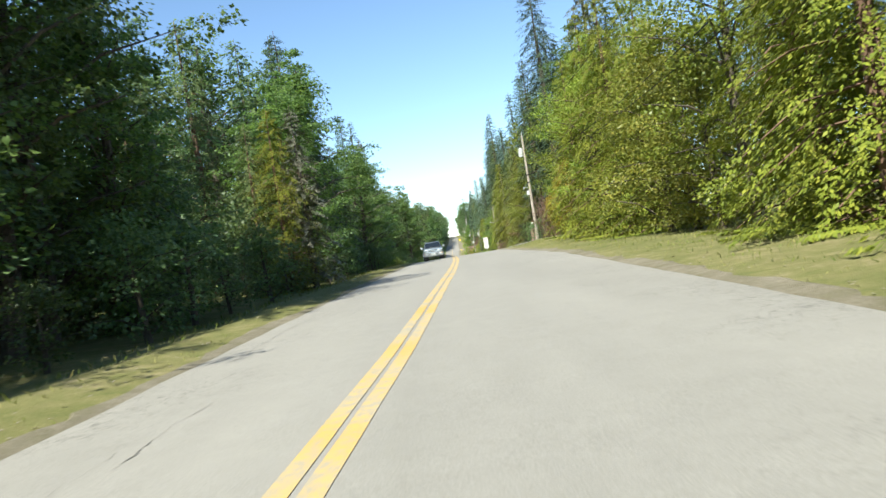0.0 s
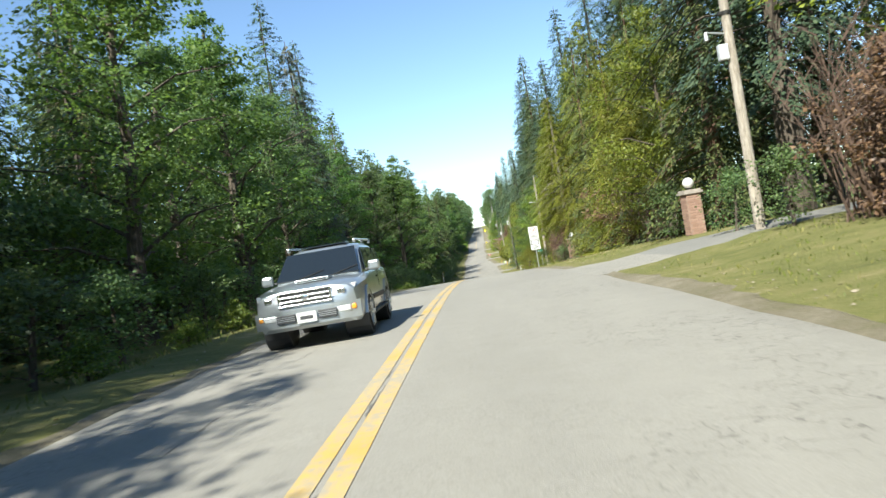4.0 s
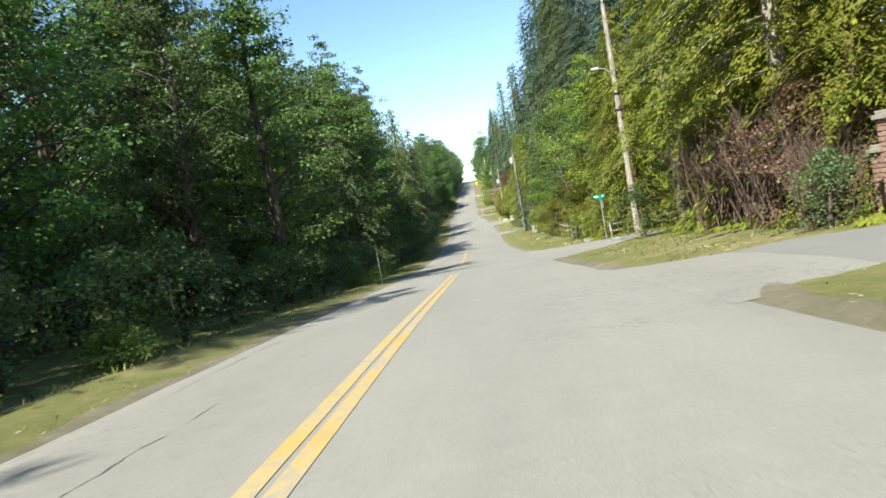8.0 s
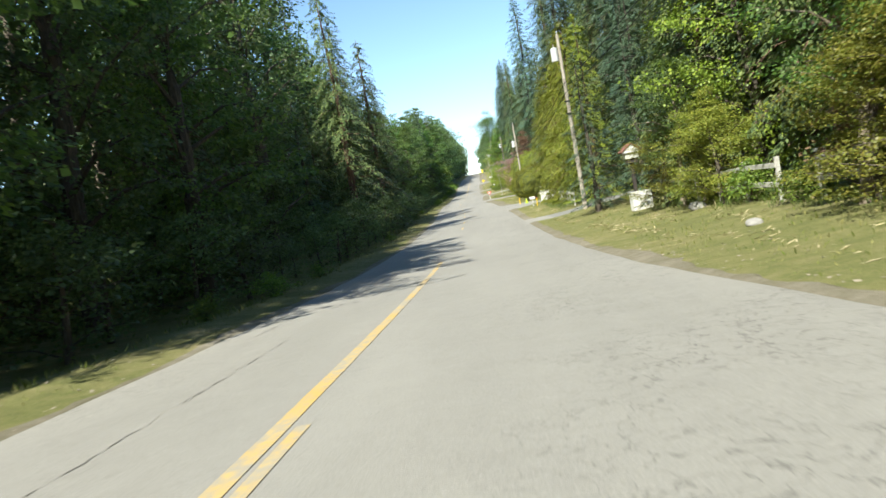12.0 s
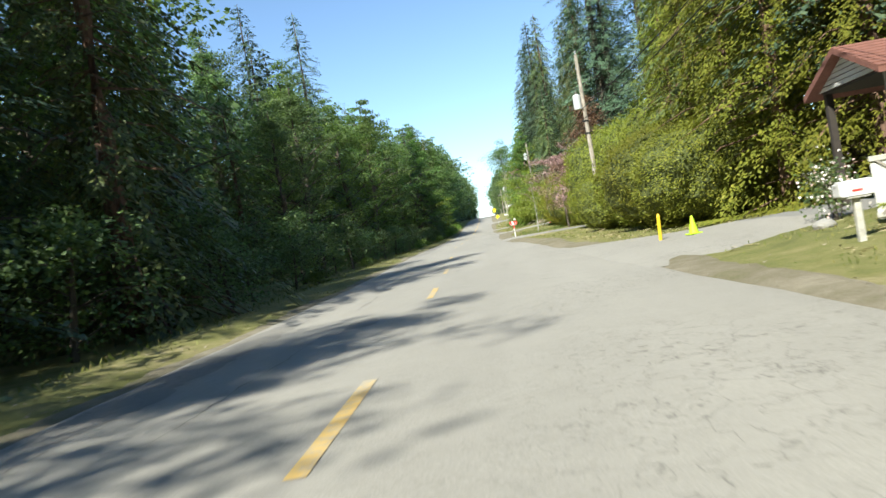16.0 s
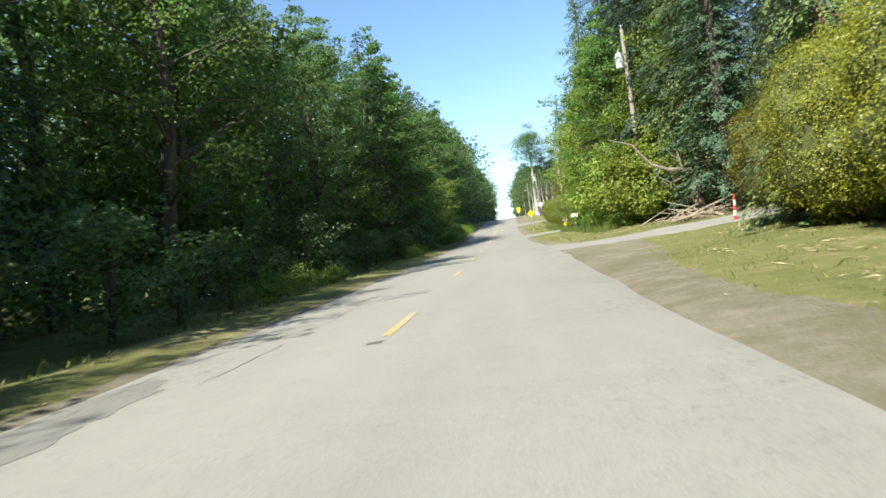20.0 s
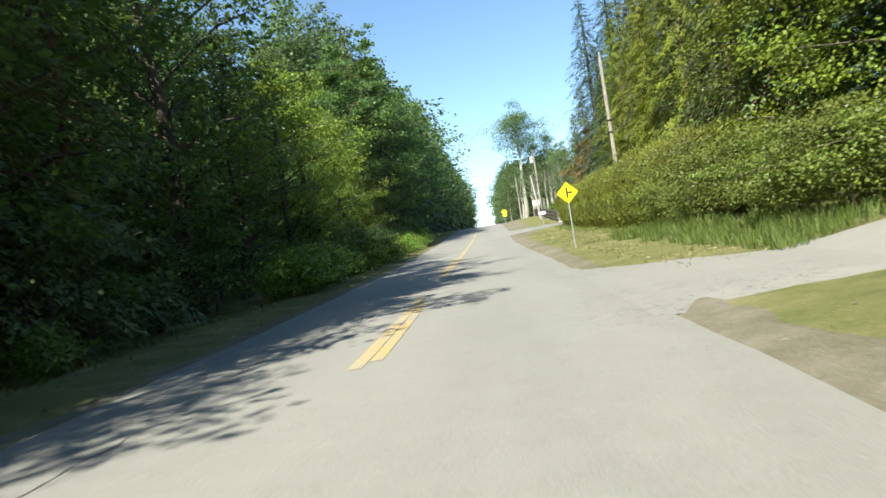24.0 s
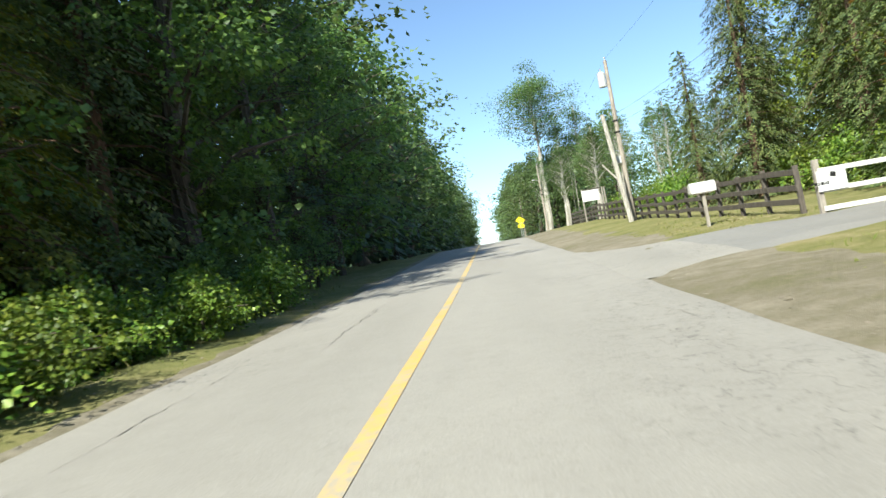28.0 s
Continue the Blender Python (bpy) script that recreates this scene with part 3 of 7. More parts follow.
def hedge(name, seed, sx, sy, sz, count, leaf, material, label, square=2.6, category="hedge", core=0.9):
    """A dense bush or clipped hedge: a solid dark green inside and a close skin of leaves; square: 2 is an egg, more is
    boxier.
    """
    r = np.random.RandomState(seed)
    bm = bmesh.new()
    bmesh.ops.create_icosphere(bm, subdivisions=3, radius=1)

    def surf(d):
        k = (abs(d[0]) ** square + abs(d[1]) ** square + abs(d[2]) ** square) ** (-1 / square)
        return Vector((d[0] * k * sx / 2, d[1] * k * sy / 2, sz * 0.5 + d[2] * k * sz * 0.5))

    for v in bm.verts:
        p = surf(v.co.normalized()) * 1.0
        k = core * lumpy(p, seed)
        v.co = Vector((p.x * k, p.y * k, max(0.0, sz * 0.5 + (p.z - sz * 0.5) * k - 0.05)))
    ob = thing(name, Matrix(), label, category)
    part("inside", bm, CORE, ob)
    d = r.normal(0, 1, (count, 3))
    d[:, 2] = np.abs(d[:, 2]) * np.where(r.rand(count) < 0.62, 1, -1)
    d /= np.linalg.norm(d, axis=1, keepdims=True)
    P, N = np.empty((count, 3)), np.empty((count, 3))
    for i in range(count):
        p = surf(d[i])
        k = lumpy(p, seed) * r.uniform(0.84, 1.03)
        P[i] = (p.x * k, p.y * k, max(0.06, sz * 0.5 + (p.z - sz * 0.5) * k))
        N[i] = d[i] / (sx, sy, sz)
    N /= np.linalg.norm(N, axis=1, keepdims=True)
    D = r.normal(0, 0.6, (count, 3)) + N * 0.25 + np.array([0, 0, -0.15])
    U = N + r.normal(0, 0.2, (count, 3)) + np.array([0, 0, 0.35])
    s = leaf * r.uniform(0.6, 1.35, count)
    crown = new("foliage", leaves_mesh("foliage", P, D, U, s, s * r.uniform(0.6, 0.9, count), material))
    crown.parent = ob
    return ob


def twigs(name, seed, high, wide, stems, label, material, forks=5, category="bush"):
    """A leafless bush: many thin stems that fork."""
    r = random.Random(seed)
    verts, faces = [], []
    for i in range(stems):
        a = r.uniform(0, 6.28)
        s = Vector((r.gauss(0, wide * 0.15), r.gauss(0, wide * 0.15), -0.1))
        e = s + Vector((math.cos(a) * wide * r.uniform(0.1, 0.5), math.sin(a) * wide * r.uniform(0.1, 0.5), high * r.uniform(0.6, 1.0)))
        mid = s.lerp(e, 0.5) + Vector((r.gauss(0, 0.15), r.gauss(0, 0.15), 0.1))
        tube(verts, faces, [s, mid, e], [0.035, 0.02, 0.006], 3)
        for k in range(forks):
            b = mid.lerp(e, r.random())
            t = b + Vector((r.gauss(0, 0.45), r.gauss(0, 0.45), r.uniform(0.2, 1.0)))
            tube(verts, faces, [b, t], [0.013, 0.004], 3)
    ob = thing(name, Matrix(), label, category)
    raw("stem", verts, faces, material, ob)
    return ob


class Kind:
    """A stock plant: the first stands where it is first wanted, the others are copies of it."""

    def __init__(self, ob, high, group=""):
        self.ob, self.high, self.used = ob, high, False
        if group:
            ob["group"] = group

    def at(self, x, y, size=1.0, turn=None, tall=1.0, sink=0.0, label=""):
        turn = grow.uniform(0, 360) if turn is None else turn
        m = pose(x, y, gz(x, y) - sink, 0, 0, turn) @ Matrix.Diagonal((size, size, size * tall, 1))
        if self.used:
            k = self.ob.scale
            ob = copy_thing(self.ob, m @ Matrix.Diagonal((1 / k.x, 1 / k.y, 1 / k.z, 1)))
        else:
            self.ob.matrix_basis, self.used, ob = m, True, self.ob
        if label:
            ob["label"] = label
        return ob

    def tall(self, x, y, metres):
        """Placed at a height in metres; slimmer as it grows."""
        k = metres / self.high
        wide = k ** 0.8
        return self.at(x, y, wide, tall=k / wide)


grow = random.Random(11)
FOREST = "trees of the roadside wood"
# the stock: each with its height in metres
maples = [Kind(broadleaf("maple_tree", s, 20, 5.4, 0.05, 16000, 0.2, MAPLE, BARK, "leafy green maple at the edge of the wood", clump=0.78), 20, FOREST) for s in (1, 2, 3)]
alders = [Kind(broadleaf("alder_tree", s, 21, 4.3, 0.08, 14000, 0.17, ALDER, BARK, "slender dark green alder in the wood", clump=0.7, rise=0.7), 21, FOREST) for s in (4, 5)]
firs = [Kind(conifer("fir_tree", s, 30, 5.6, 0.06, 19000, FIR, BARK, "tall dark green fir in the wood", 0.22, 0.34), 30, FOREST) for s in (6, 7)]
cedars = [Kind(conifer("cedar_tree", s, 20, 4.2, 0.03, 20000, CEDAR, BARK_RED, "shaggy green cedar with drooping sprays", 0.5, 0.27, 0.36), 20, FOREST) for s in (8, 9)]
grey_firs = [Kind(conifer("spruce_tree", 10, 19, 3.3, 0.06, 12000, GREYFIR, BARK, "thin greyish spruce with browning needles", 0.45, 0.34, 0.45, 0.1), 19, FOREST)]
back_firs = [Kind(conifer("fir_tree", s, 30, 6.2, 0.08, 4200, FIR, BARK, "tall dark fir standing back in the wood", 0.25, 0.8, 0.6), 30, FOREST) for s in (20, 21)]
back_maples = [Kind(broadleaf("maple_tree", s, 20, 5.6, 0.06, 6000, 0.29, ALDER, BARK, "broad dark green maple standing back in the wood", clump=1.2), 20, FOREST) for s in (22, 23)]
light_trees = [Kind(broadleaf("maple_tree", s, 13, 4.4, 0.03, 17000, 0.135, LIGHT, BARK, "sunlit yellow-green maple beside the grass verge", clump=0.85), 13, "trees along the sunny verge") for s in (30, 31)]
olive_trees = [Kind(broadleaf("hazel_tree", s, 9, 3.8, 0.01, 17000, 0.115, OLIVE, BARK, "dense olive-green hazel with leaves to the ground", clump=0.75), 9, "trees along the sunny verge") for s in (32, 33)]
golden_cedars = [Kind(conifer("cedar_tree", s, 15, 4.0, 0.0, 30000, THUJA, BARK_RED, "golden-green cedar with arching sprays to the ground", 0.42, 0.2, 0.28), 15, "trees along the sunny verge") for s in (34, 35)]
tall_firs = [Kind(conifer("fir_tree", s, 34, 6.0, 0.13, 26000, FIR, BARK, "very tall blue-green fir above the verge", 0.25, 0.34, 0.36), 34, FOREST) for s in (36, 37)]
tall_cedars = [Kind(conifer("cedar_tree", 38, 31, 5.2, 0.1, 28000, CEDAR, BARK_RED, "very tall shaggy cedar above the verge", 0.5, 0.3, 0.34), 31, FOREST)]
shrubs = [Kind(broadleaf("shrub", s, 3.4, 1.9, 0.02, 2200, 0.12, ALDER, BARK, "dark green shrub under the trees", "shrub", 0.55), 3.4, "shrubs under the trees") for s in (40, 41)]
brambles = [Kind(broadleaf("bramble", s, 1.35, 1.5, 0.0, 2600, 0.1, BRAMBLE, BARK, "bright green bramble thicket beside the road", "bramble", 0.42, 0.2), 1.35, "brambles on the verge") for s in (42, 43)]


def free_of_drives(x, y):
    gaps = ((75, 84, 7), (120, 128, 7), (146, 159, 8), (222, 229, 7), (251, 259, 7), (289, 297, 7), (323, 331, 7), (366, 372, 6), (433, 439, 7))
    return not any(a <= y <= b and x > w for a, b, w in gaps)


# left: a close wall of wood along the verge, deeper rows behind it; heights in metres
TALL = [(-60, 18), (0, 18), (18, 17), (24, 14), (31, 9.5), (36, 10.5), (43, 15), (55, 18.5), (62, 18.5), (70, 14), (80, 13.5), (89, 17), (110, 17), (130, 20), (180, 21), (225, 24), (248, 25), (270, 22), (292, 18), (310, 19), (346, 19.5), (358, 20), (374, 20), (386, 18), (393, 15.5), (402, 13), (413, 12), (420, 14), (428, 20), (444, 26), (465, 26), (520, 27), (900, 28)]
DEEP = [(-60, 17), (14, 15), (30, 10), (40, 12), (55, 18), (180, 21), (225, 23), (300, 19), (380, 22), (420, 24), (480, 26)]
# how far the front row stands back from the road, besides its usual distance
BACK = [(-60, 1.8), (6, 1.8), (16, 0.3), (100, 0), (108, 1.6), (121, 1.6), (140, 1.7), (146, 0.2), (153, 0.2), (158, 2.0), (174, 2.0), (182, 0.5), (206, 0.6), (214, 2.8), (242, 2.6), (248, -0.5), (257, -0.5), (263, 2.2), (284, 2.0), (292, 0.8), (335, 1.6), (352, 1.8), (358, -1.0), (368, -1.2), (375, -0.4), (386, -0.4), (392, 0), (402, 1.6), (424, 1.6), (432, 0), (900, 0)]
# share of the wall's height that the front row reaches
FRONT = [(-60, 0.85), (6, 0.85), (14, 1.0), (104, 1.0), (110, 0.85), (121, 0.85), (140, 0.85), (146, 1.0), (154, 1.0), (160, 0.8), (174, 0.8), (182, 1.0), (206, 1.0), (212, 0.62), (242, 0.64), (248, 1.0), (258, 1.0), (264, 0.75), (284, 0.75), (292, 1.0), (350, 1.0), (356, 1.0), (368, 1.0), (375, 1.0), (900, 1.05)]
# share of broad-leaved trees in the front row
BROAD = [(-60, 0.65), (60, 0.6), (90, 0.8), (185, 0.8), (215, 0.35), (300, 0.4), (345, 0.6), (470, 0.65)]
y = -50.0
while y < 470:
    k = smooth(TALL, y) * smooth(FRONT, y)
    u = grow.random()
    x = el(y) - grow.uniform(5.2, 7.8) - smooth(BACK, y)
    broad = float(np.interp(y, [b[0] for b in BROAD], [b[1] for b in BROAD]))
    if u < broad * 0.65:
        grow.choice(maples).tall(x, y, k * grow.uniform(0.78, 0.98))
    elif u < broad:
        grow.choice(alders).tall(x, y, k * grow.uniform(0.75, 1.0))
    elif u < broad + (1 - broad) * 0.6:
        grow.choice(cedars).tall(x - 0.3, y, k * grow.uniform(0.7, 0.95))
    else:
        grow.choice(firs).tall(x - 1.2, y, k * grow.uniform(0.85, 1.0))
    y += grow.uniform(5.0, 7.0)
y = -60.0
while y < 470:
    k = smooth(TALL, y) * grow.uniform(0.98, 1.2)
    x = el(y) - grow.uniform(11.0, 14) - max(0, smooth(BACK, y)) * 0.8
    u = grow.random()
    (grow.choice(back_maples) if u < 0.45 else grow.choice(back_firs) if u < 0.65 else grow.choice(cedars) if u < 0.85 else grow.choice(alders)).tall(x, y, k)
    y += grow.uniform(3.8, 5.2)
y = -70.0
while y < 480:
    x = el(y) - grow.uniform(18, 25)
    (grow.choice(back_maples) if grow.random() < 0.5 else grow.choice(back_firs)).tall(x, y, smooth(DEEP, y) * grow.uniform(0.85, 1.05))
    y += grow.uniform(6, 8.5)
y = -30.0
while y < 460:
    grow.choice(shrubs).at(el(y) - grow.uniform(3.6, 4.6), y, grow.uniform(0.6, 1.2), tall=grow.uniform(0.7, 1.0))
    y += grow.uniform(3.0, 5.5)

y = -40.0
while y < 460:
    grow.choice(shrubs).at(el(y) - grow.uniform(7.5, 10.5), y, grow.uniform(1.1, 1.7))
    y += grow.uniform(4.0, 6.5)

y = -40.0
while y < 460:
    grow.choice(shrubs).at(el(y) - grow.uniform(14, 17), y, grow.uniform(1.7, 2.3))
    y += grow.uniform(4.0, 5.5)

# single tall trees that stand over the left wall: kind, place, height of the tip above the world's zero
for kind, x, y, top in ((firs[0], -19.3, 160, 32.6), (firs[1], -20.5, 164, 29), (cedars[0], -9.5, 244.6, 16.9), (firs[1], -13, 307.5, 18.6), (firs[0], -17, 303.5, 18.9),
                        (cedars[1], -11, 443.4, 24.5), (firs[0], -14.4, 444.5, 27.0), (firs[1], -9.8, 53, 18.0), (firs[0], -11, 57, 19.0), (grey_firs[0], -10.0, 62, 18.2),
                        (grey_firs[0], -6.6, 37, 9.2), (firs[0], -12, 113, 22.0), (grey_firs[0], -11.5, 118, 20), (alders[0], -11, 190, 18.0), (alders[1], -12, 224, 20.5)):
    kind.tall(x, y, top - gz(x, y))

for kind, x, y, h in ((maples[0], -10.8, 14.0, 16), (maples[1], -11.0, 20.5, 16), (cedars[0], -10.8, 24.5, 15.5), (back_maples[0], -14, 20, 19), (back_maples[1], -13.5, 13, 19), (back_maples[0], -13.5, 27, 13),
                      (golden_cedars[0], -7.6, 36.5, 9.0), (golden_cedars[1], -10.0, 425.5, 11), (golden_cedars[0], -10.4, 430, 13), (golden_cedars[1], -9.8, 435, 15), (light_trees[0], -8.2, 397, 12), (light_trees[1], -8.6, 402.5, 12), (maples[1], -8.5, 363.5, 20), (maples[2], -8.8, 369, 19), (maples[0], -9.0, 374.5, 18), (back_maples[1], -13.5, 384, 19), (back_maples[0], -13.5, 392, 18), (back_maples[1], -14, 399, 17), (light_trees[0], -8.4, 411, 9)):
    kind.tall(x, y, h)

# brambles in the light at the left
y = 383.0
while y < 446:
    grow.choice(brambles).at(el(y) - grow.uniform(1.5, 3.2), y, grow.uniform(0.7, 1.15))
    y += grow.uniform(1.0, 1.9)
for y in (70, 74, 77, 118, 121, 126, 152, 163, 166, 170, 192, 197, 205, 232, 271, 287, 318, 321, 326, 351, 358, 365, 371):
    grow.choice(brambles).at(el(y) - grow.uniform(1.9, 3.0), y, grow.uniform(0.35, 0.6))

# right: hedgerow trees and tall conifers behind a mown verge
RIGHT_WALL = ((-30, 56, "olive"), (86, 120, "mixed"), (160, 174, "light"), (176, 206, "mixed"), (211, 222, "fir"), (229, 247, "olive"),
              (317, 322, "fir"), (335.5, 364, "green"), (374, 386, "light"))
for y0, y1, sort in RIGHT_WALL:
    y = y0 + 1.0
    while y < y1:
        x = er(y) + grow.uniform(5.6, 7.2) + (2.6 if 130 < y < 142 else 2.0 if 174 < y < 198 else 0.8 if 159 < y < 207 else 2.4 if 334 < y < 346 else 2.2 if y > 372 else 0)
        u = grow.random()
        if sort in ("olive", "light"):
            if sort == "olive":
                (grow.choice(golden_cedars) if u < 0.6 else grow.choice(olive_trees) if u < 0.85 else grow.choice(light_trees)).at(x - 0.2, y, grow.uniform(0.8, 1.05))
            else:
                (grow.choice(light_trees) if u < 0.6 else grow.choice(golden_cedars) if u < 0.85 else grow.choice(olive_trees)).at(x - 0.2, y, grow.uniform(0.8, 1.05))
            y += grow.uniform(2.6, 3.6)
        elif sort == "mixed":
            (grow.choice(light_trees) if u < 0.3 else grow.choice(olive_trees) if u < 0.4 else grow.choice(golden_cedars) if u < 0.65 else grow.choice(cedars)).at(x, y, grow.uniform(0.7, 0.95))
            y += grow.uniform(2.8, 3.8)
        elif sort == "green":
            (grow.choice(cedars) if u < 0.35 else grow.choice(light_trees) if u < 0.7 else grow.choice(maples) if u < 0.85 else grow.choice(firs)).tall(x + 0.4, y, grow.uniform(9, 15))
            y += grow.uniform(2.6, 3.6)
        else:
            (grow.choice(cedars) if u < 0.6 else grow.choice(firs)).tall(x + 0.6, y, grow.uniform(10, 17))
            y += grow.uniform(2.8, 4.0)
TALL_R = [(-60, 15), (40, 14), (60, 17), (80, 25), (115, 25), (137, 30), (160, 34), (205, 36), (235, 32), (262, 35), (290, 28), (330, 28), (369, 28), (400, 22), (420, 17), (432, 13), (900, 10)]
y = -60.0
while y < 436:
    x = er(y) + grow.uniform(9.2, 11.5) + (3.5 if 124 < y < 148 else 0)
    k = smooth(TALL_R, y)
    u = grow.random()
    if 127 < y < 147:
        grow.choice(golden_cedars).tall(er(y) + grow.uniform(8.2, 9.6), y, grow.uniform(17, 23))
    elif free_of_drives(x, y):
        (grow.choice(tall_firs) if u < 0.5 else grow.choice(tall_cedars)).tall(x, y, k * grow.uniform(0.66, 1.0))
    y += grow.uniform(4.0, 5.6)
y = -60.0
while y < 430:
    x = er(y) + grow.uniform(16, 22)
    grow.choice(back_firs).tall(x, y, smooth(TALL_R, y) * grow.uniform(0.7, 1.0))
    y += grow.uniform(6.5, 9)
for kind, x, y, h in ((tall_firs[0], 13.2, 84, 30), (grey_firs[0], 12.3, 54, 20), (tall_firs[1], 15, 114, 29), (tall_firs[0], 17, 138, 33), (tall_firs[0], 18, 168, 38), (tall_firs[1], 15.5, 203, 41), (tall_firs[1], 16.5, 230, 42),
                      (tall_firs[0], 17.5, 262, 39), (tall_firs[1], 13.5, 300, 32), (tall_firs[0], 12.2, 343, 28), (tall_firs[1], 12.4, 352, 27), (tall_cedars[0], 12.6, 384, 26), (tall_firs[0], 13.5, 374, 31)):
    kind.tall(x, y, h)

# far wood on both sides, and the open stretch with its thin trees at the right
far_kinds = [Kind(conifer("fir_tree", 50, 22, 4.6, 0.05, 2200, FIR, BARK, "far dark fir beyond the crest", 0.3, 0.85, 0.8), 22, "far wood"),
             Kind(broadleaf("maple_tree", 51, 18, 5.6, 0.04, 3600, 0.42, ALDER, BARK, "far green maple beyond the crest", clump=1.3), 18, "far wood")]
y = 474.0
while y < 930:
    for side in (-1, 1):
        for back in (0, 1):
            if side > 0 and (y < 520 or (back == 0 and y < 560)):
                continue
            x = (el(y) - 7 - 7 * back if side < 0 else er(y) + 9 + 7 * back) + grow.uniform(-1.5, 1.5)
            grow.choice(far_kinds).tall(x, y + grow.uniform(-2, 2), grow.uniform(22, 29) * (1.0 if side < 0 else float(np.interp(y, [520, 560, 600, 680], [0.55, 0.62, 0.7, 0.95]))))
    y += 7 if y < 600 else 11


# ---- single bushes, hedges and trees ----
def put(ob, x, y, turn=0, size=1.0, tall=1.0, sink=0.05):
    ob.matrix_basis = pose(x, y, gz(x, y) - sink, 0, 0, turn) @ Matrix.Diagonal((size, size, size * tall, 1))
    return ob


gold = hedge("golden_bush", 60, 6.0, 6.6, 6.6, 34000, 0.1, GOLD, "large golden-yellow rounded bush on the grass", 2.2, "bush")
put(gold, 12.3, 61.0)
put(hedge("golden_bush", 61, 4.4, 5.0, 4.4, 20000, 0.095, GOLD, "golden-yellow bush on the grass verge", 2.2, "bush"), 11.2, 65.2)
rust_twigs = Kind(twigs("bare_bush", 62, 4.2, 3.4, 60, "leafless reddish-brown bush with many thin stems", plain("brown stems", (0.13, 0.085, 0.065), 0.9), 7), 4.2, "bare bushes")
for x, y, k in ((10.6, 69.3, 1.0), (10.2, 72.0, 0.95), (11.2, 74.3, 0.8), (10.2, 93, 0.7), (10.4, 97, 0.75), (9.6, 129.2, 0.5)):
    rust_twigs.at(x, y, k)
rust_bush = Kind(broadleaf("rusty_bush", 63, 4.0, 1.7, 0.02, 4600, 0.11, RUST, BARK, "bush with rusty brown withered leaves", "bush", 0.5), 4.0, "bare bushes")
for x, y, k in ((9.9, 71, 0.85), (10.4, 99, 1.0), (10.8, 103, 1.3), (10.2, 131.5, 0.9), (11.2, 190.5, 1.0)):
    rust_bush.at(x, y, k)
for x, y, k in ((8.9, 78.2, 0.55), (9.3, 75.5, 0.6), (9.6, 88, 0.7), (9.2, 128.2, 0.5), (9.6, 119.2, 0.6), (9.0, 152 - 6.5, 0.7)):
    shrubs[0].at(x, y, k)

# hanging yellow-green shrubs along the verge before the pink tree
verge_hedge = Kind(hedge("arching_shrub", 64, 5.2, 6.0, 5.4, 32000, 0.085, THUJA, "large arching yellow-green shrub on the verge", 2.2, "shrub"), 5.4, "arching shrubs")
for x, y, k, s in ((10.0, 264.2, 0.9, 0.75), (10.0, 268.5, 1.0, 0.8), (10.6, 272, 0.95, 0.85), (10.7, 275.5, 0.92, 0.78), (9.0, 278.0, 0.7, 0.85), (11.4, 281.5, 1.0, 1.15), (10.6, 286.3, 1.02, 1.15), (10.0, 288.6, 0.75, 0.85), (12.8, 280, 1.1, 1.1), (13, 286, 1.1, 1.1)):
    verge_hedge.at(x, y, k, tall=s)
for x, y, k in ((14.0, 259.0, 1.1), (14.4, 246.4, 0.7), (12.0, 243.0, 0.8), (11.2, 130.6, 0.7), (12.6, 140.5, 0.85), (13.4, 144, 0.8), (12.0, 261.5, 1.0), (12.4, 266.5, 1.05), (12.2, 271.5, 0.95), (12.6, 276.5, 0.9)):
    golden_cedars[0].at(x, y, k)
golden_cedars[1].tall(9.9, 243.6, 4.8)
golden_cedars[0].tall(10.2, 118.2, 4.8)
golden_cedars[1].tall(10.6, 141.4, 6.5)
put(broadleaf("weeping_tree", 65, 9.6, 2.8, 0.1, 15000, 0.12, RUST, BARK, "purple-brown weeping tree behind the pink blossom", "tree", 0.7, -0.5), 11.0, 294.0)
pink_tree = broadleaf("blossom_tree", 66, 6.4, 3.3, 0.2, 11000, 0.095, PINK, BARK, "small tree covered in pale pink blossom", "tree", 0.6, 0.6, stout=0.5)
put(pink_tree, 8.6, 297.2)
for x, y, k in ((10.2, 298.8, 0.8), (10.6, 301.0, 0.75)):
    cedars[0].at(x, y, k * 0.25, tall=1.0, label="small dense green cedar bush under the blossom tree")

golden_cedars[0].tall(10.4, 304.6, 7.4)
golden_cedars[1].tall(9.9, 301.6, 5.4)
golden_cedars[0].tall(9.6, 299.2, 3.4)
golden_hedge = Kind(hedge("golden_hedge", 67, 4.6, 5.0, 4.8, 60000, 0.052, leaf_mat("golden green leaves", (0.17, 0.18, 0.018), (0.235, 0.23, 0.022), (0.3, 0.27, 0.028), 0.3), "dense clipped golden-green hedge", 2.6), 4.8, "golden hedge")
for x, y, k, s in ((10.0, 303.6, 0.85, 0.95), (10.1, 307.6, 0.95, 1.05), (10.3, 311.8, 0.98, 1.08), (10.2, 316.0, 0.95, 1.0), (10.4, 320.0, 0.9, 0.9)):
    golden_hedge.at(x, y, k, tall=s)

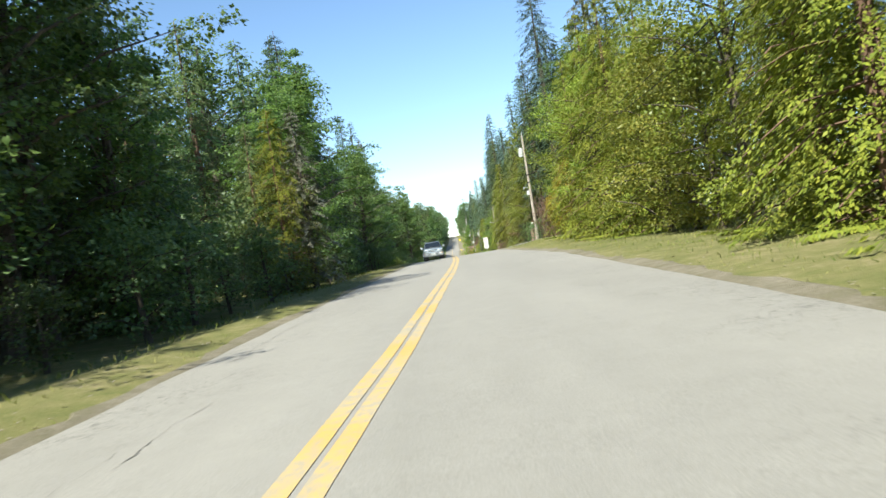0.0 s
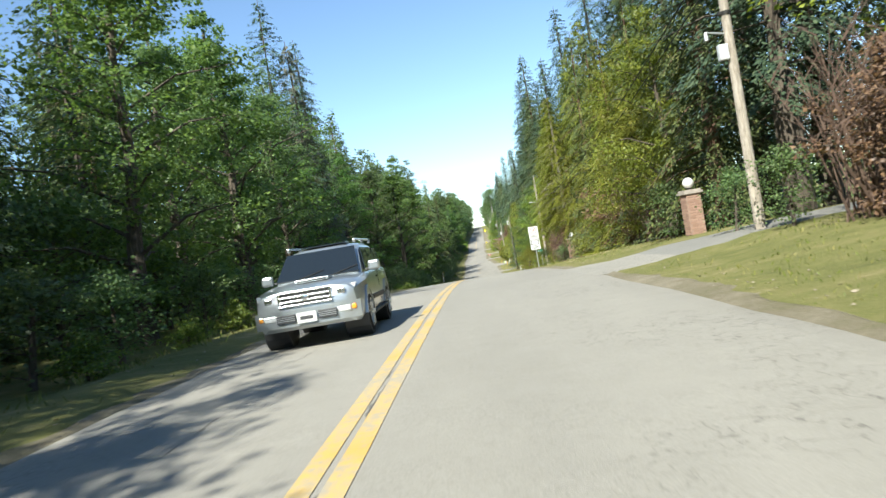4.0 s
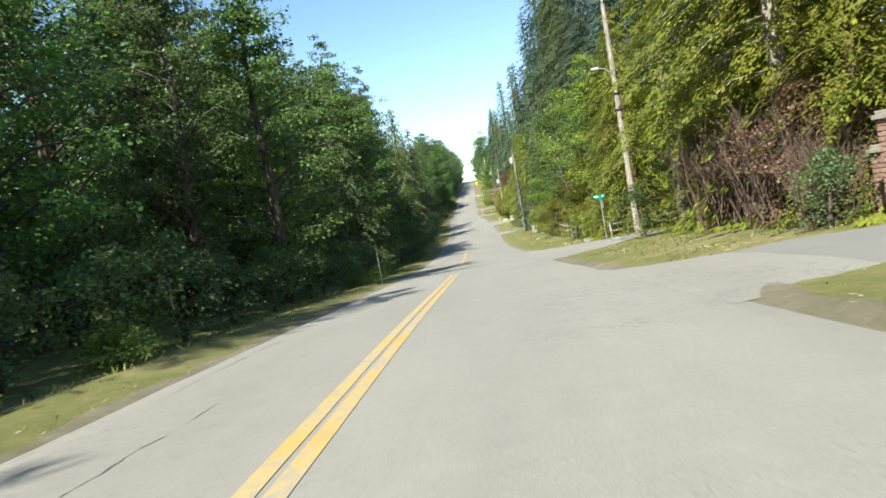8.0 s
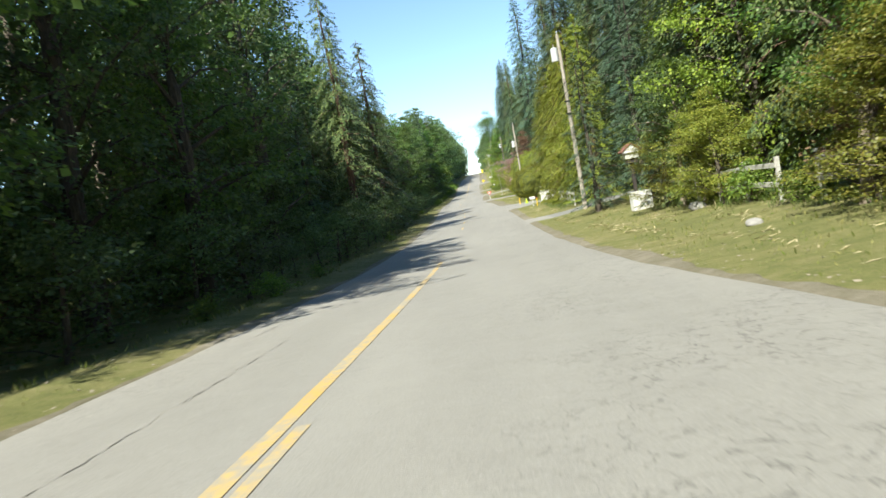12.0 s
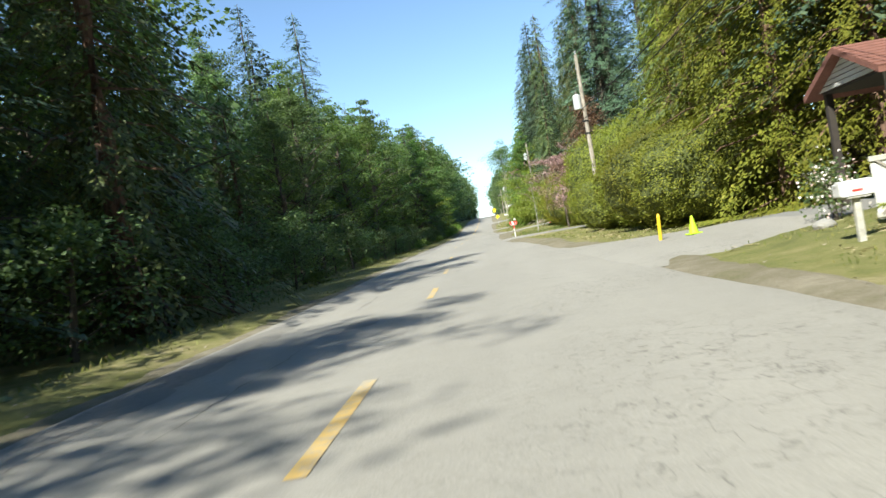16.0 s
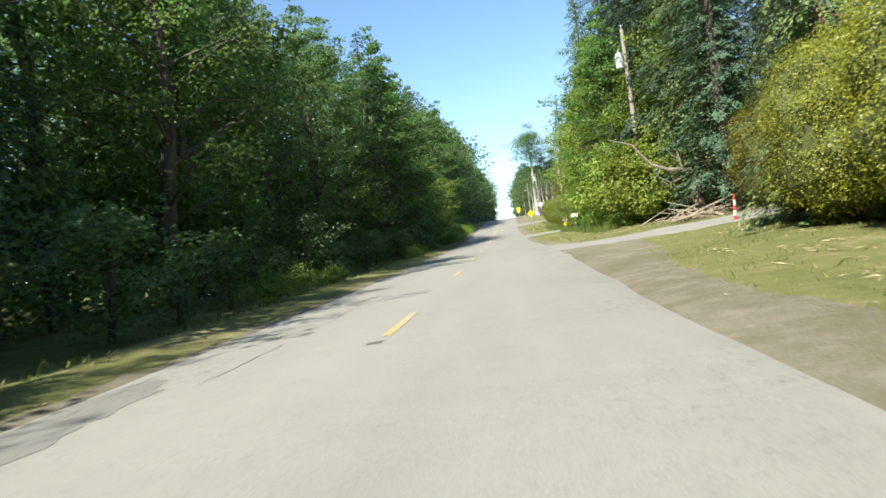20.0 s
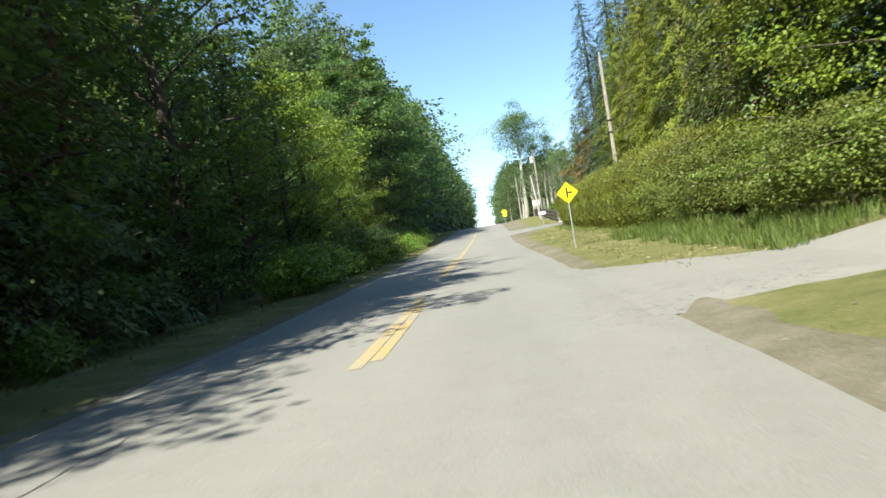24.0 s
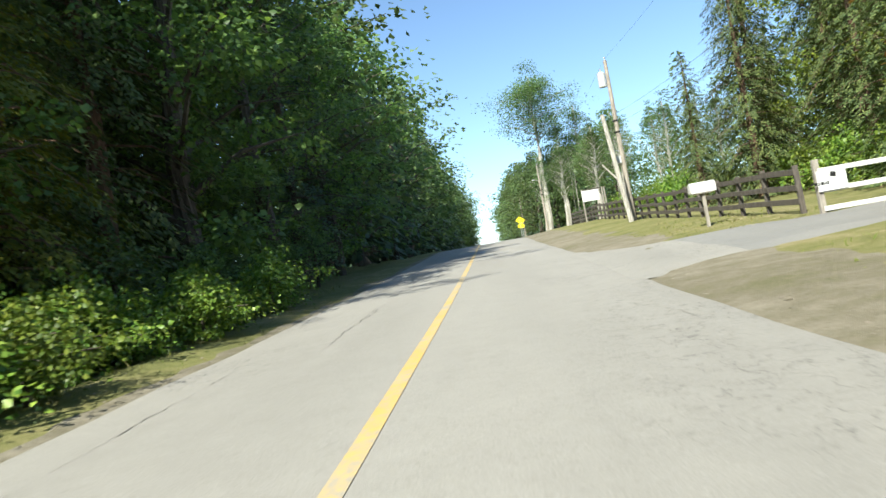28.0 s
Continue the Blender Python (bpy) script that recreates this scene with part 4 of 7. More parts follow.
clipped = Kind(hedge("clipped_hedge", 68, 3.2, 6.0, 3.0, 30000, 0.085, leaf_mat("hedge leaves", (0.15, 0.18, 0.026), (0.21, 0.238, 0.034), (0.28, 0.285, 0.046), 0.34), "clipped dense green hedge above the verge", 4.0), 3.0, "clipped hedge")
for i in range(9):
    y = 392.0 + 4.9 * i
    clipped.at(10.9 - 0.012 * (y - 392), y, 1.0, turn=2 * (i % 2), tall=min(1.3, 1.22 + 0.04 * i if i < 3 else 1.38 - 0.035 * i) + 0.04 * (i % 3))
bramble_bank = Kind(broadleaf("bramble", 75, 2.7, 3.0, 0.0, 15000, 0.095, leaf_mat("bank leaves", (0.105, 0.145, 0.028), (0.165, 0.2, 0.036), (0.24, 0.255, 0.05), 0.38), BARK, "green bramble bank beside the clipped hedge", "bramble", 0.6, 0.2), 2.7, "brambles on the verge")
vine_bank = Kind(broadleaf("vine_thicket", 77, 2.9, 2.4, 0.0, 11000, 0.12, LIGHT, BARK, "tall bright green thicket of leafy climbers on the bank", "thicket", 0.55, 0.3), 2.9, "thicket on the bank")
for x, y, k in ((8.8, 374.5, 1.5), (9.6, 372.5, 1.6), (9.0, 377.5, 1.4), (9.8, 379.5, 1.6), (9.2, 381.6, 1.5), (10.2, 383.5, 1.8), (9.4, 385.5, 1.5), (10.3, 387.5, 1.8), (8.8, 388.2, 1.2)):
    bramble_bank.at(x, y, k * 0.5, label="green bramble bank beside the clipped hedge")
for x, y, k in ((10.2, 338.2, 1.25), (9.6, 340.6, 1.45), (10.4, 342.6, 1.6), (9.7, 344.6, 1.5), (10.5, 347.0, 1.6), (9.9, 349.4, 1.4), (10.6, 352.0, 1.5), (10.2, 355.0, 1.3)):
    vine_bank.at(x, y, k)
for y in range(340, 367, 3):
    brambles[1].at(er(y) + grow.uniform(4.2, 5.2), y, grow.uniform(0.7, 1.1), label="low green bramble on the bank")
for y in (166, 169, 171, 179, 182, 192, 196, 202):
    brambles[1].at(er(y) + grow.uniform(5.0, 5.6), y, grow.uniform(0.5, 0.8), label="leafy green climber beside the white fence")

for x, y, k in ((9.7, 186.2, 0.55), (9.8, 188.2, 0.5), (9.9, 198.2, 0.5), (9.8, 199.8, 0.42), (9.8, 204.6, 0.5), (9.9, 173.4, 0.5)):
    olive_trees[0].at(x, y, k, tall=0.8, label="low olive hazel grown through the white fence")
# trees whose bare trunks show
light_trees[0].at(12.8, 338.5, 0.6)
light_trees[1].at(13.0, 343.5, 0.7)
bare_trunk = Kind(broadleaf("maple_tree", 69, 13, 4.4, 0.3, 13000, 0.14, MAPLE, BARK_BROWN, "green maple with a bare brown trunk", clump=0.9), 13, "trees along the sunny verge")
for x, y, k in ((9.9, 202.6, 0.5), (11.0, 186.0, 1.05), (13.4, 177.5, 1.0)):
    bare_trunk.at(x, y, k)
lean = bare_trunk.at(9.5, 188.4, 0.55, label="small leaning maple with a bare brown trunk")
lean.matrix_basis = lean.matrix_basis @ pose(0, 0, 0, 0, -14, 0)
birch = broadleaf("birch_tree", 70, 5.6, 1.5, 0.3, 2600, 0.09, LIGHT, plain("birch bark", (0.4, 0.38, 0.34), 0.8, 0, 0.4, 12), "slim white-stemmed birch with light leaves", "tree", 0.6, stout=0.3)
put(birch, 6.25, 300.6)

grey_cedar = Kind(conifer("cedar_tree", 76, 16, 3.6, 0.24, 22000, THUJA, bark_mat("grey cedar bark", (0.17, 0.145, 0.12), (0.36, 0.32, 0.27)), "golden cedar with a thick bare grey trunk", 0.42, 0.2, 0.3), 16, "trees along the sunny verge")
for x, y, h in ((10.4, 143.4, 15), (11.0, 139.6, 18), (10.6, 137.0, 16), (10.7, 133.4, 17)):
    grey_cedar.tall(x, y, h).scale.x *= 1.15
for x, y, k in ((10.0, 138.2, 0.75), (10.1, 135.6, 0.85), (9.9, 132.6, 0.8), (10.3, 130.9, 0.7)):
    rust_twigs.at(x, y, k, label="dead grey-brown lower boughs under the cedars")
cedars[1].tall(11.6, 238.0, 13)
cedars[0].tall(12.0, 245.0, 14)
firs[0].tall(8.75, 216.4, 9.2)
firs[1].tall(10.8, 213.2, 10)
firs[1].tall(11.8, 332.6, 17)
firs[0].tall(12.8, 336.0, 19)
for kind, x, y, h in ((cedars[0], 14.2, 396, 16), (golden_cedars[1], 12.9, 415, 14), (golden_cedars[0], 13.0, 407, 14), (grey_firs[0], 13.4, 411, 16), (golden_cedars[0], 13.8, 401, 18), (cedars[1], 15.0, 404.5, 20), (golden_cedars[1], 14.0, 409.5, 18), (tall_cedars[0], 15.2, 413.5, 22), (cedars[0], 14.2, 418, 18), (golden_cedars[0], 14.6, 423, 17), (cedars[1], 16.5, 427, 17)):
    kind.tall(x, y, h)
light_trees[0].at(13.4, 63.5, 1.1)
light_trees[1].at(13.8, 68.5, 1.15)
light_trees[0].at(14.2, 73.5, 1.1)
maples[2].tall(15.0, 70.5, 19)
golden_cedars[1].tall(12.2, 247.2, 15)
# thin trees of the open stretch
thin = Kind(broadleaf("poplar_tree", 71, 22, 3.2, 0.35, 5000, 0.2, ALDER, BARK_PALE, "tall thin poplar with a pale bare trunk", clump=0.9, rise=0.9), 22, "thin trees")
dead = Kind(twigs("dead_tree", 72, 15, 3.0, 3, "dead pale tree with broken bare branches", BARK_PALE, 16, "tree"), 15, "thin trees")
put(broadleaf("ash_tree", 74, 31, 7.0, 0.6, 16000, 0.27, ALDER, BARK_PALE, "tall ash with a round crown above a bare trunk", clump=2.3), 13.4, 554)
tall_firs[0].tall(13.4, 430.0, 21)
tall_firs[1].tall(15.0, 425.5, 23)
tall_cedars[0].tall(14.8, 433.5, 17)
thin.tall(21.7, 557, 24)
thin.tall(17.5, 560, 22)
for x, y, h in ((14, 500, 11), (18, 505, 13), (16.5, 515, 12), (21, 520, 15), (13.5, 528, 13), (25, 512, 14), (15, 538, 15), (12, 545, 14), (19, 533, 14), (28, 530, 16), (34, 520, 15), (23, 548, 17)):
    thin.tall(x, y, h)
for x, y, h in ((15.5, 497, 9), (13, 512, 10), (19.5, 510, 12), (17, 525, 11), (22, 503, 10), (26, 500, 12)):
    dead.tall(x, y, h)
for x, y, h in ((26, 462, 14), (30, 470, 16), (24, 476, 11), (34, 480, 15), (29, 490, 12), (38, 474, 17), (22, 490, 9), (17.5, 451, 13), (20.5, 457, 16), (16.0, 445.5, 11), (23, 450, 15), (19, 443, 14)):
    grow.choice(light_trees + cedars).tall(x, y, h)
for y in range(442, 500, 4):
    brambles[0].at(13.5 + grow.uniform(0, 3) + 0.02 * (y - 442), y, grow.uniform(1.0, 1.6), label="yellow-green field bushes behind the fence")
rusty = broadleaf("beech_tree", 73, 9, 3.2, 0.05, 10000, 0.14, leaf_mat("orange leaves", (0.16, 0.08, 0.02), (0.26, 0.14, 0.03), (0.34, 0.2, 0.05), 0.3), BARK, "beech with orange-brown leaves", "tree", 0.8)
put(rusty, 13.2, 434.5)
for x, y, h in ((15, 457, 13), (17, 461, 17), (19, 456, 17), (21.5, 462, 19), (14, 463, 9), (24, 457, 19), (26, 466, 19)):
    grow.choice(cedars).tall(x, y, h)

# grass blades on both verges: one piece of stuff
r = np.random.RandomState(80)
P, D, U, S = [], [], [], []
for side, count in ((1, 52000), (-1, 18000)):
    for i in range(count):
        y = r.uniform(-6, 452)
        d = r.uniform(0.35, 6.5) if side > 0 else r.uniform(0.25, 3.4)
        x = er(y) + d if side > 0 else el(y) - d
        if d < shoulder_width(side, y) * r.uniform(0.45, 1.2):
            continue
        if side > 0 and not free_of_drives(99, y):
            continue
        if noise.noise((x * 0.5, y * 0.5, 9)) < -0.12:
            continue
        P.append((x, y, gz(x, y) - 0.02))
        D.append((r.normal(0, 0.45), r.normal(0, 0.45), 1.0))
        U.append((r.normal(), r.normal(), 0.1))
        tall = 1.0 if d > 1.2 else 0.6
        S.append(r.uniform(0.05, 0.14) * tall * (1.6 if r.rand() < 0.02 else 1.0) * (1.6 if side < 0 and d > 1.6 else 1.0))
S = np.array(S)
verge_grass = new("verge_grass", leaves_mesh("verge_grass", np.array(P), np.array(D), np.array(U), S, S * 0.14 + 0.006, GRASS, 0.1))
tagged(verge_grass, "short green and straw-coloured grass on the verges", "grass", kind="stuff")
r = np.random.RandomState(81)
P = []
for i in range(3600):
    y = r.uniform(-6, 450)
    d = abs(r.normal(0, 0.8)) + 0.1
    x = er(y) + d if r.rand() < 0.6 else el(y) - d
    P.append((x, y, gz(x, y) + 0.02))
n = len(P)
litter = new("verge_litter", leaves_mesh("verge_litter", np.array(P), r.normal(0, 1, (n, 3)) * (1, 1, 0.1), np.array([[0.0, 0, 1]] * n) + r.normal(0, 0.2, (n, 3)), r.uniform(0.04, 0.11, n), r.uniform(0.03, 0.07, n),
             plain("dry leaves and chips", (0.32, 0.27, 0.2), 0.9, 0, 0.5, 3)))
tagged(litter, "scattered dry leaves, chips and pebbles beside the road", "litter", kind="stuff")


# the wood goes on behind the rows along the road: one piece of stuff on each side
r = np.random.RandomState(82)
for name, x0, x1, count in (("woodland_west", -27, -75, 1150), ("woodland_east", 34, 80, 560)):
    P, D, U, S = [], [], [], []
    for i in range(count):
        y = r.uniform(-80, 900)
        x = x0 + (x1 - x0) * r.rand() ** 1.3
        if x > 0 and 140 < y < 166 or x > 0 and 436 < y < 500:
            continue
        high = r.uniform(15, 24) * (0.75 if y < 60 else 1.0)
        g = gz(x, y)
        m = 170
        f = r.uniform(0.0, 1.0, m) ** 1.35
        a = r.uniform(0, 6.283, m)
        reach = 3.4 * np.sin(math.pi * (0.22 + 0.76 * f)) * r.uniform(0.4, 1.0, m)
        P.append(np.stack([x + reach * np.cos(a), y + reach * np.sin(a), g + high * f], 1))
        D.append(np.stack([np.cos(a), np.sin(a), r.uniform(-0.9, 0.3, m)], 1))
        U.append(np.stack([0.4 * np.cos(a), 0.4 * np.sin(a), np.ones(m)], 1))
        S.append(r.uniform(0.6, 1.3, m))
    S = np.concatenate(S)
    tagged(new(name, leaves_mesh(name, np.concatenate(P), np.concatenate(D), np.concatenate(U), S, S * r.uniform(0.6, 0.9, len(S)), ALDER)), "dense green wood standing back from the road", "woodland", kind="stuff")

# tall unmown grass along the right bank and under the hedge
r = np.random.RandomState(86)
P, S = [], []
for y0, y1, d0, d1, count, tall in ((340, 366, 3.0, 5.2, 7000, 0.42), (372, 391, 2.9, 5.0, 7000, 0.42), (230, 246, 2.8, 5.2, 1500, 0.4), (296, 300, 1.5, 5, 400, 0.4), (391, 432, 4.2, 5.6, 1500, 0.3), (172, 206, 4.2, 5.4, 1600, 0.35)):
    for k in range(count):
        y = r.uniform(y0, y1)
        x = er(y) + r.uniform(d0, d1)
        if noise.noise((x * 0.8, y * 0.5, 12)) > -0.25:
            P.append((x, y, gz(x, y) - 0.02))
            S.append(tall * r.uniform(0.5, 1.2))
n, S = len(P), np.array(S)
tall_grass = new("tall_grass", leaves_mesh("tall_grass", np.array(P), r.normal(0, 0.28, (n, 3)) * (1, 1, 0) + (0, 0, 1.0), r.normal(0, 1, (n, 3)), S, S * 0.012 + 0.008, leaf_mat("tall grass blades", (0.09, 0.14, 0.025), (0.15, 0.2, 0.04), (0.22, 0.24, 0.06), 0.35)))
tagged(tall_grass, "tall green unmown grass along the bank", "grass", kind="stuff")

# dry reeds standing at the foot of the left wood
r = np.random.RandomState(84)
n = 110
P = np.stack([-7.1 + r.normal(0, 0.5, n), 113.4 + r.normal(0, 0.5, n), np.zeros(n)], 1)
P[:, 2] = [gz(x, y) - 0.02 for x, y, _ in P]
S = r.uniform(0.45, 0.95, n)
reeds = new("dry_reeds", leaves_mesh("dry_reeds", P, r.normal(0, 0.16, (n, 3)) * (1, 1, 0) + (0, 0, 1.0), r.normal(0, 1, (n, 3)), S, S * 0.03 + 0.012, plain("dry reed", (0.42, 0.34, 0.19), 0.85, 0, 0.3, 3)))
tagged(reeds, "tuft of dry straw-coloured reeds beside the wood", "reeds", kind="stuff")

# dry hay left in rows on the mown verge
r = np.random.RandomState(83)
P = []
while len(P) < 6000:
    y = r.uniform(92, 446)
    d = r.uniform(1.4, 5.2)
    x = er(y) + d
    if not free_of_drives(99, y) or noise.noise((x * 1.5, y * 0.22, 4)) + 0.5 * noise.noise((x * 4, y * 0.7, 6)) < 0.22 or d < shoulder_width(1, y):
        continue
    P.append((x, y, gz(x, y) + r.uniform(0.015, 0.05)))
n = len(P)
hay = new("mown_hay", leaves_mesh("mown_hay", np.array(P), r.normal(0, 1, (n, 3)) * (1, 1, 0.12), np.array([[0.0, 0, 1]] * n) + r.normal(0, 0.3, (n, 3)), r.uniform(0.14, 0.36, n), r.uniform(0.012, 0.035, n),
          plain("dry hay", (0.46, 0.39, 0.23), 0.9, 0, 0.35, 3)))
tagged(hay, "thin rows of dry mown hay on the grass", "hay", kind="stuff")


# ---- poles, signs, boxes, fences ----
WOOD_GREY = bark_mat("weathered pole wood", (0.2, 0.17, 0.135), (0.42, 0.37, 0.31))
STEEL = plain("galvanised steel", (0.5, 0.51, 0.52), 0.45, 0.7, 0.2, 14)
PALE_PAINT = plain("pale grey enamel", (0.5, 0.51, 0.51), 0.4, 0.0, 0.15, 6)
SIGN_WHITE = plain("white sign sheet", (0.62, 0.625, 0.61), 0.35, 0, 0.06, 3, 0)
SIGN_YELLOW = plain("yellow sign sheet", (0.78, 0.62, 0.02), 0.35, 0, 0.08, 3, 0)
SIGN_ORANGE = plain("amber sign sheet", (0.72, 0.34, 0.02), 0.4, 0, 0.12, 4, 0)
SIGN_BLACK = plain("black sign paint", (0.02, 0.02, 0.02), 0.45, 0, 0.2, 4, 0)
SIGN_RED = plain("red sign paint", (0.6, 0.05, 0.04), 0.45, 0, 0.15, 4, 0)
SIGN_GREEN = plain("green sign sheet", (0.0, 0.28, 0.2), 0.35, 0, 0.1, 4, 0)
WHITE = plain("white paint, weathered", (0.6, 0.59, 0.555), 0.6, 0, 0.25, 5)
OLD_WHITE = plain("flaking white paint", (0.46, 0.44, 0.385), 0.8, 0, 0.45, 9, 0.4)
BROWN_WOOD = bark_mat("dark fence wood", (0.05, 0.042, 0.035), (0.13, 0.11, 0.09))
GREY_WOOD = bark_mat("grey weathered wood", (0.2, 0.18, 0.15), (0.38, 0.34, 0.29))
RED_PAINT = plain("red paint", (0.55, 0.075, 0.05), 0.45, 0, 0.15, 6)
DARK = plain("dark iron", (0.03, 0.028, 0.026), 0.6, 0.4, 0.3, 9)
RUBBER = plain("black rubber", (0.02, 0.02, 0.02), 0.8, 0, 0.3, 10)
STONE = plain("pale boulder", (0.3, 0.285, 0.26), 0.9, 0, 0.35, 4, 0.6)


def utility_pole(x, y, top, trafo=None, box_at=None, lamp_at=None, label="weathered wooden utility pole"):
    g = gz(x, y)
    p = thing("utility_pole", pose(x, y, g), label, "utility pole", "utility poles")
    h = top - g
    bm = bmesh.new()
    rod(bm, (0, 0, -0.4), (0, 0, h), 0.155, 0.1, 12)
    part("pole", bm, WOOD_GREY, p)
    bm = bmesh.new()
    rod(bm, (0, 0, h), (0, 0, h + 0.12), 0.03, 0.03, 8)
    bmesh.ops.create_uvsphere(bm, u_segments=8, v_segments=6, radius=0.06, matrix=Matrix.Translation((0, 0, h + 0.16)))
    part("insulator", bm, PALE_PAINT, p)
    for hh in (h * 0.62, h * 0.55):
        bm = bmesh.new()
        rod(bm, (0, 0, hh - 0.05), (0, 0, hh + 0.05), 0.15, 0.15, 12)
        box(bm, -0.17, -0.02, hh, 0.1, 0.12, 0.1, 0.01)
        part("clamp", bm, DARK, p)
    if trafo:
        hh = trafo - g
        bm = bmesh.new()
        rod(bm, (-0.36, -0.05, hh - 0.42), (-0.36, -0.05, hh + 0.38), 0.23, 0.23, 16)
        rod(bm, (-0.36, -0.05, hh + 0.38), (-0.36, -0.05, hh + 0.46), 0.23, 0.12, 16)
        t = part("transformer", bm, PALE_PAINT, p, "pale grey round transformer can")
        bm = bmesh.new()
        rod(bm, (-0.36, -0.05, hh + 0.44), (-0.36, -0.05, hh + 0.66), 0.05, 0.03, 8)
        part("bushing", bm, GREY_WOOD, t)
        bm = bmesh.new()
        box(bm, -0.14, 0, hh + 0.2, 0.2, 0.08, 0.08)
        box(bm, -0.14, 0, hh - 0.25, 0.2, 0.08, 0.08)
        part("bracket", bm, STEEL, p)
    if box_at:
        hh = box_at - g
        bm = bmesh.new()
        box(bm, -0.25, -0.08, hh, 0.26, 0.2, 0.42, 0.02)
        part("junction_box", bm, PALE_PAINT, p, "pale grey cable box")
        bm = bmesh.new()
        rod(bm, (-0.05, 0, hh + 0.5), (-0.6, 0, hh + 0.62), 0.025, 0.025, 6)
        rod(bm, (-0.6, 0, hh + 0.62), (-0.6, 0, hh + 0.4), 0.05, 0.07, 8)
        part("cable_arm", bm, STEEL, p)
    if lamp_at:
        hh = lamp_at - g
        bm = bmesh.new()
        rod(bm, (0, 0, hh - 0.4), (-0.35, 0, hh - 0.05), 0.03, 0.03, 8)
        rod(bm, (-0.35, 0, hh - 0.05), (-0.7, 0, hh + 0.02), 0.03, 0.025, 8)
        arm = part("lamp_arm", bm, STEEL, p)
        bm = bmesh.new()
        box(bm, -0.84, 0, hh + 0.02, 0.34, 0.18, 0.12, 0.04)
        part("lamp_head", bm, PALE_PAINT, arm)
    return (x, y, top + 0.1)


tops = [utility_pole(9.4, 4.0, 10.6), utility_pole(9.1, 77.0, 11.1, 9.35, 5.2), utility_pole(9.42, 148.6, 7.35, None, None, 4.4), utility_pole(8.95, 223.0, 4.5, 3.25),
        utility_pole(8.85, 281.0, 3.9, 1.1), utility_pole(9.5, 341.5, 6.2, 4.4), utility_pole(10.4, 407.7, 7.6), utility_pole(9.8, 463.0, 9.0, 7.9, 3.2), utility_pole(10.2, 524.0, 11.6, None, None, 9.6),
        utility_pole(10.8, 590.0, 13.6)]
for (x0, y0, z0), (x1, y1, z1) in zip(tops, tops[1:]):
    for drop, rad, sag in ((0.0, 0.014, 0.9), (3.3, 0.02, 1.1), (3.9, 0.016, 1.0)):
        pts = [(x0 + (x1 - x0) * f - (0.1 if drop else 0), y0 + (y1 - y0) * f, z0 + (z1 - z0) * f - drop - sag * 4 * f * (1 - f)) for f in np.linspace(0, 1, 17)]
        v, f = [], []
        tube(v, f, pts, [rad if y0 < 330 else rad * 0.3] * len(pts), 5)
        tagged(raw("overhead_wire", v, f, RUBBER), "thin dark overhead wire slung between the poles", "wire", "overhead wires")


s = thing("pole_stub", pose(9.45, 462.0, gz(9.45, 462.0), 0, -5, 0), "old pale leaning pole stub propped beside the utility pole", "pole")
part("pole", rod(bmesh.new(), (0, 0, -0.4), (0, 0, 6.2), 0.15, 0.12, 12), BARK_PALE, s)
part("brace", rod(bmesh.new(), (-0.75, 0, 3.5), (0, 0, 2.3), 0.05, 0.06, 8), BARK_PALE, s)


def plate(bm, w, h, y=0.0, t=0.004, cx_=0.0, cz=0.0, turn=0.0, bevel=0.0):
    m = Matrix.Translation((cx_, y, cz)) @ Matrix.Rotation(radians(turn), 4, "Y")
    got = bmesh.ops.create_cube(bm, size=1.0, matrix=m @ Matrix.Diagonal((w, t, h, 1)))
    if bevel:
        es = [e for e in {e for v in got["verts"] for e in v.link_edges} if abs((e.verts[0].co - e.verts[1].co).y) > t * 0.6]
        bmesh.ops.bevel(bm, geom=es, offset=bevel, segments=3, affect="EDGES", profile=0.5)
    return bm


def ring(bm, r1, r2, y, z, seg=32, t=0.003):
    for s in range(seg):
        a, b = 2 * math.pi * s / seg, 2 * math.pi * (s + 1) / seg
        v = [bm.verts.new((rr * math.cos(q), yy, z + rr * math.sin(q))) for yy in (y, y - t) for rr, q in ((r1, a), (r1, b), (r2, b), (r2, a))]
        for f in ((0, 1, 2, 3), (7, 6, 5, 4), (0, 4, 5, 1), (2, 6, 7, 3)):
            bm.faces.new([v[i] for i in f])
    return bm


def bars(bm, rows, w, y, z, step, h):
    """Unreadable writing: short bars in rows."""
    q = random.Random(rows * 7 + 1)
    for i in range(rows):
        x = -w / 2
        while x < w / 2 - 0.02:
            k = min(q.uniform(0.03, 0.09), w / 2 - x)
            plate(bm, k, h, y, 0.003, x + k / 2, z - i * step)
            x += k + 0.02
    return bm


def written_rows(rows, w, y, z, step, h, material, parent):
    """Unreadable writing, one part for each bar."""
    q = random.Random(rows * 7 + 1)
    for i in range(rows):
        x = -w / 2
        while x < w / 2 - 0.02:
            k = min(q.uniform(0.05, 0.13), w / 2 - x)
            part("bar_writing", plate(bmesh.new(), k, h, y, 0.003, x + k / 2, z - i * step), material, parent)
            x += k + 0.02


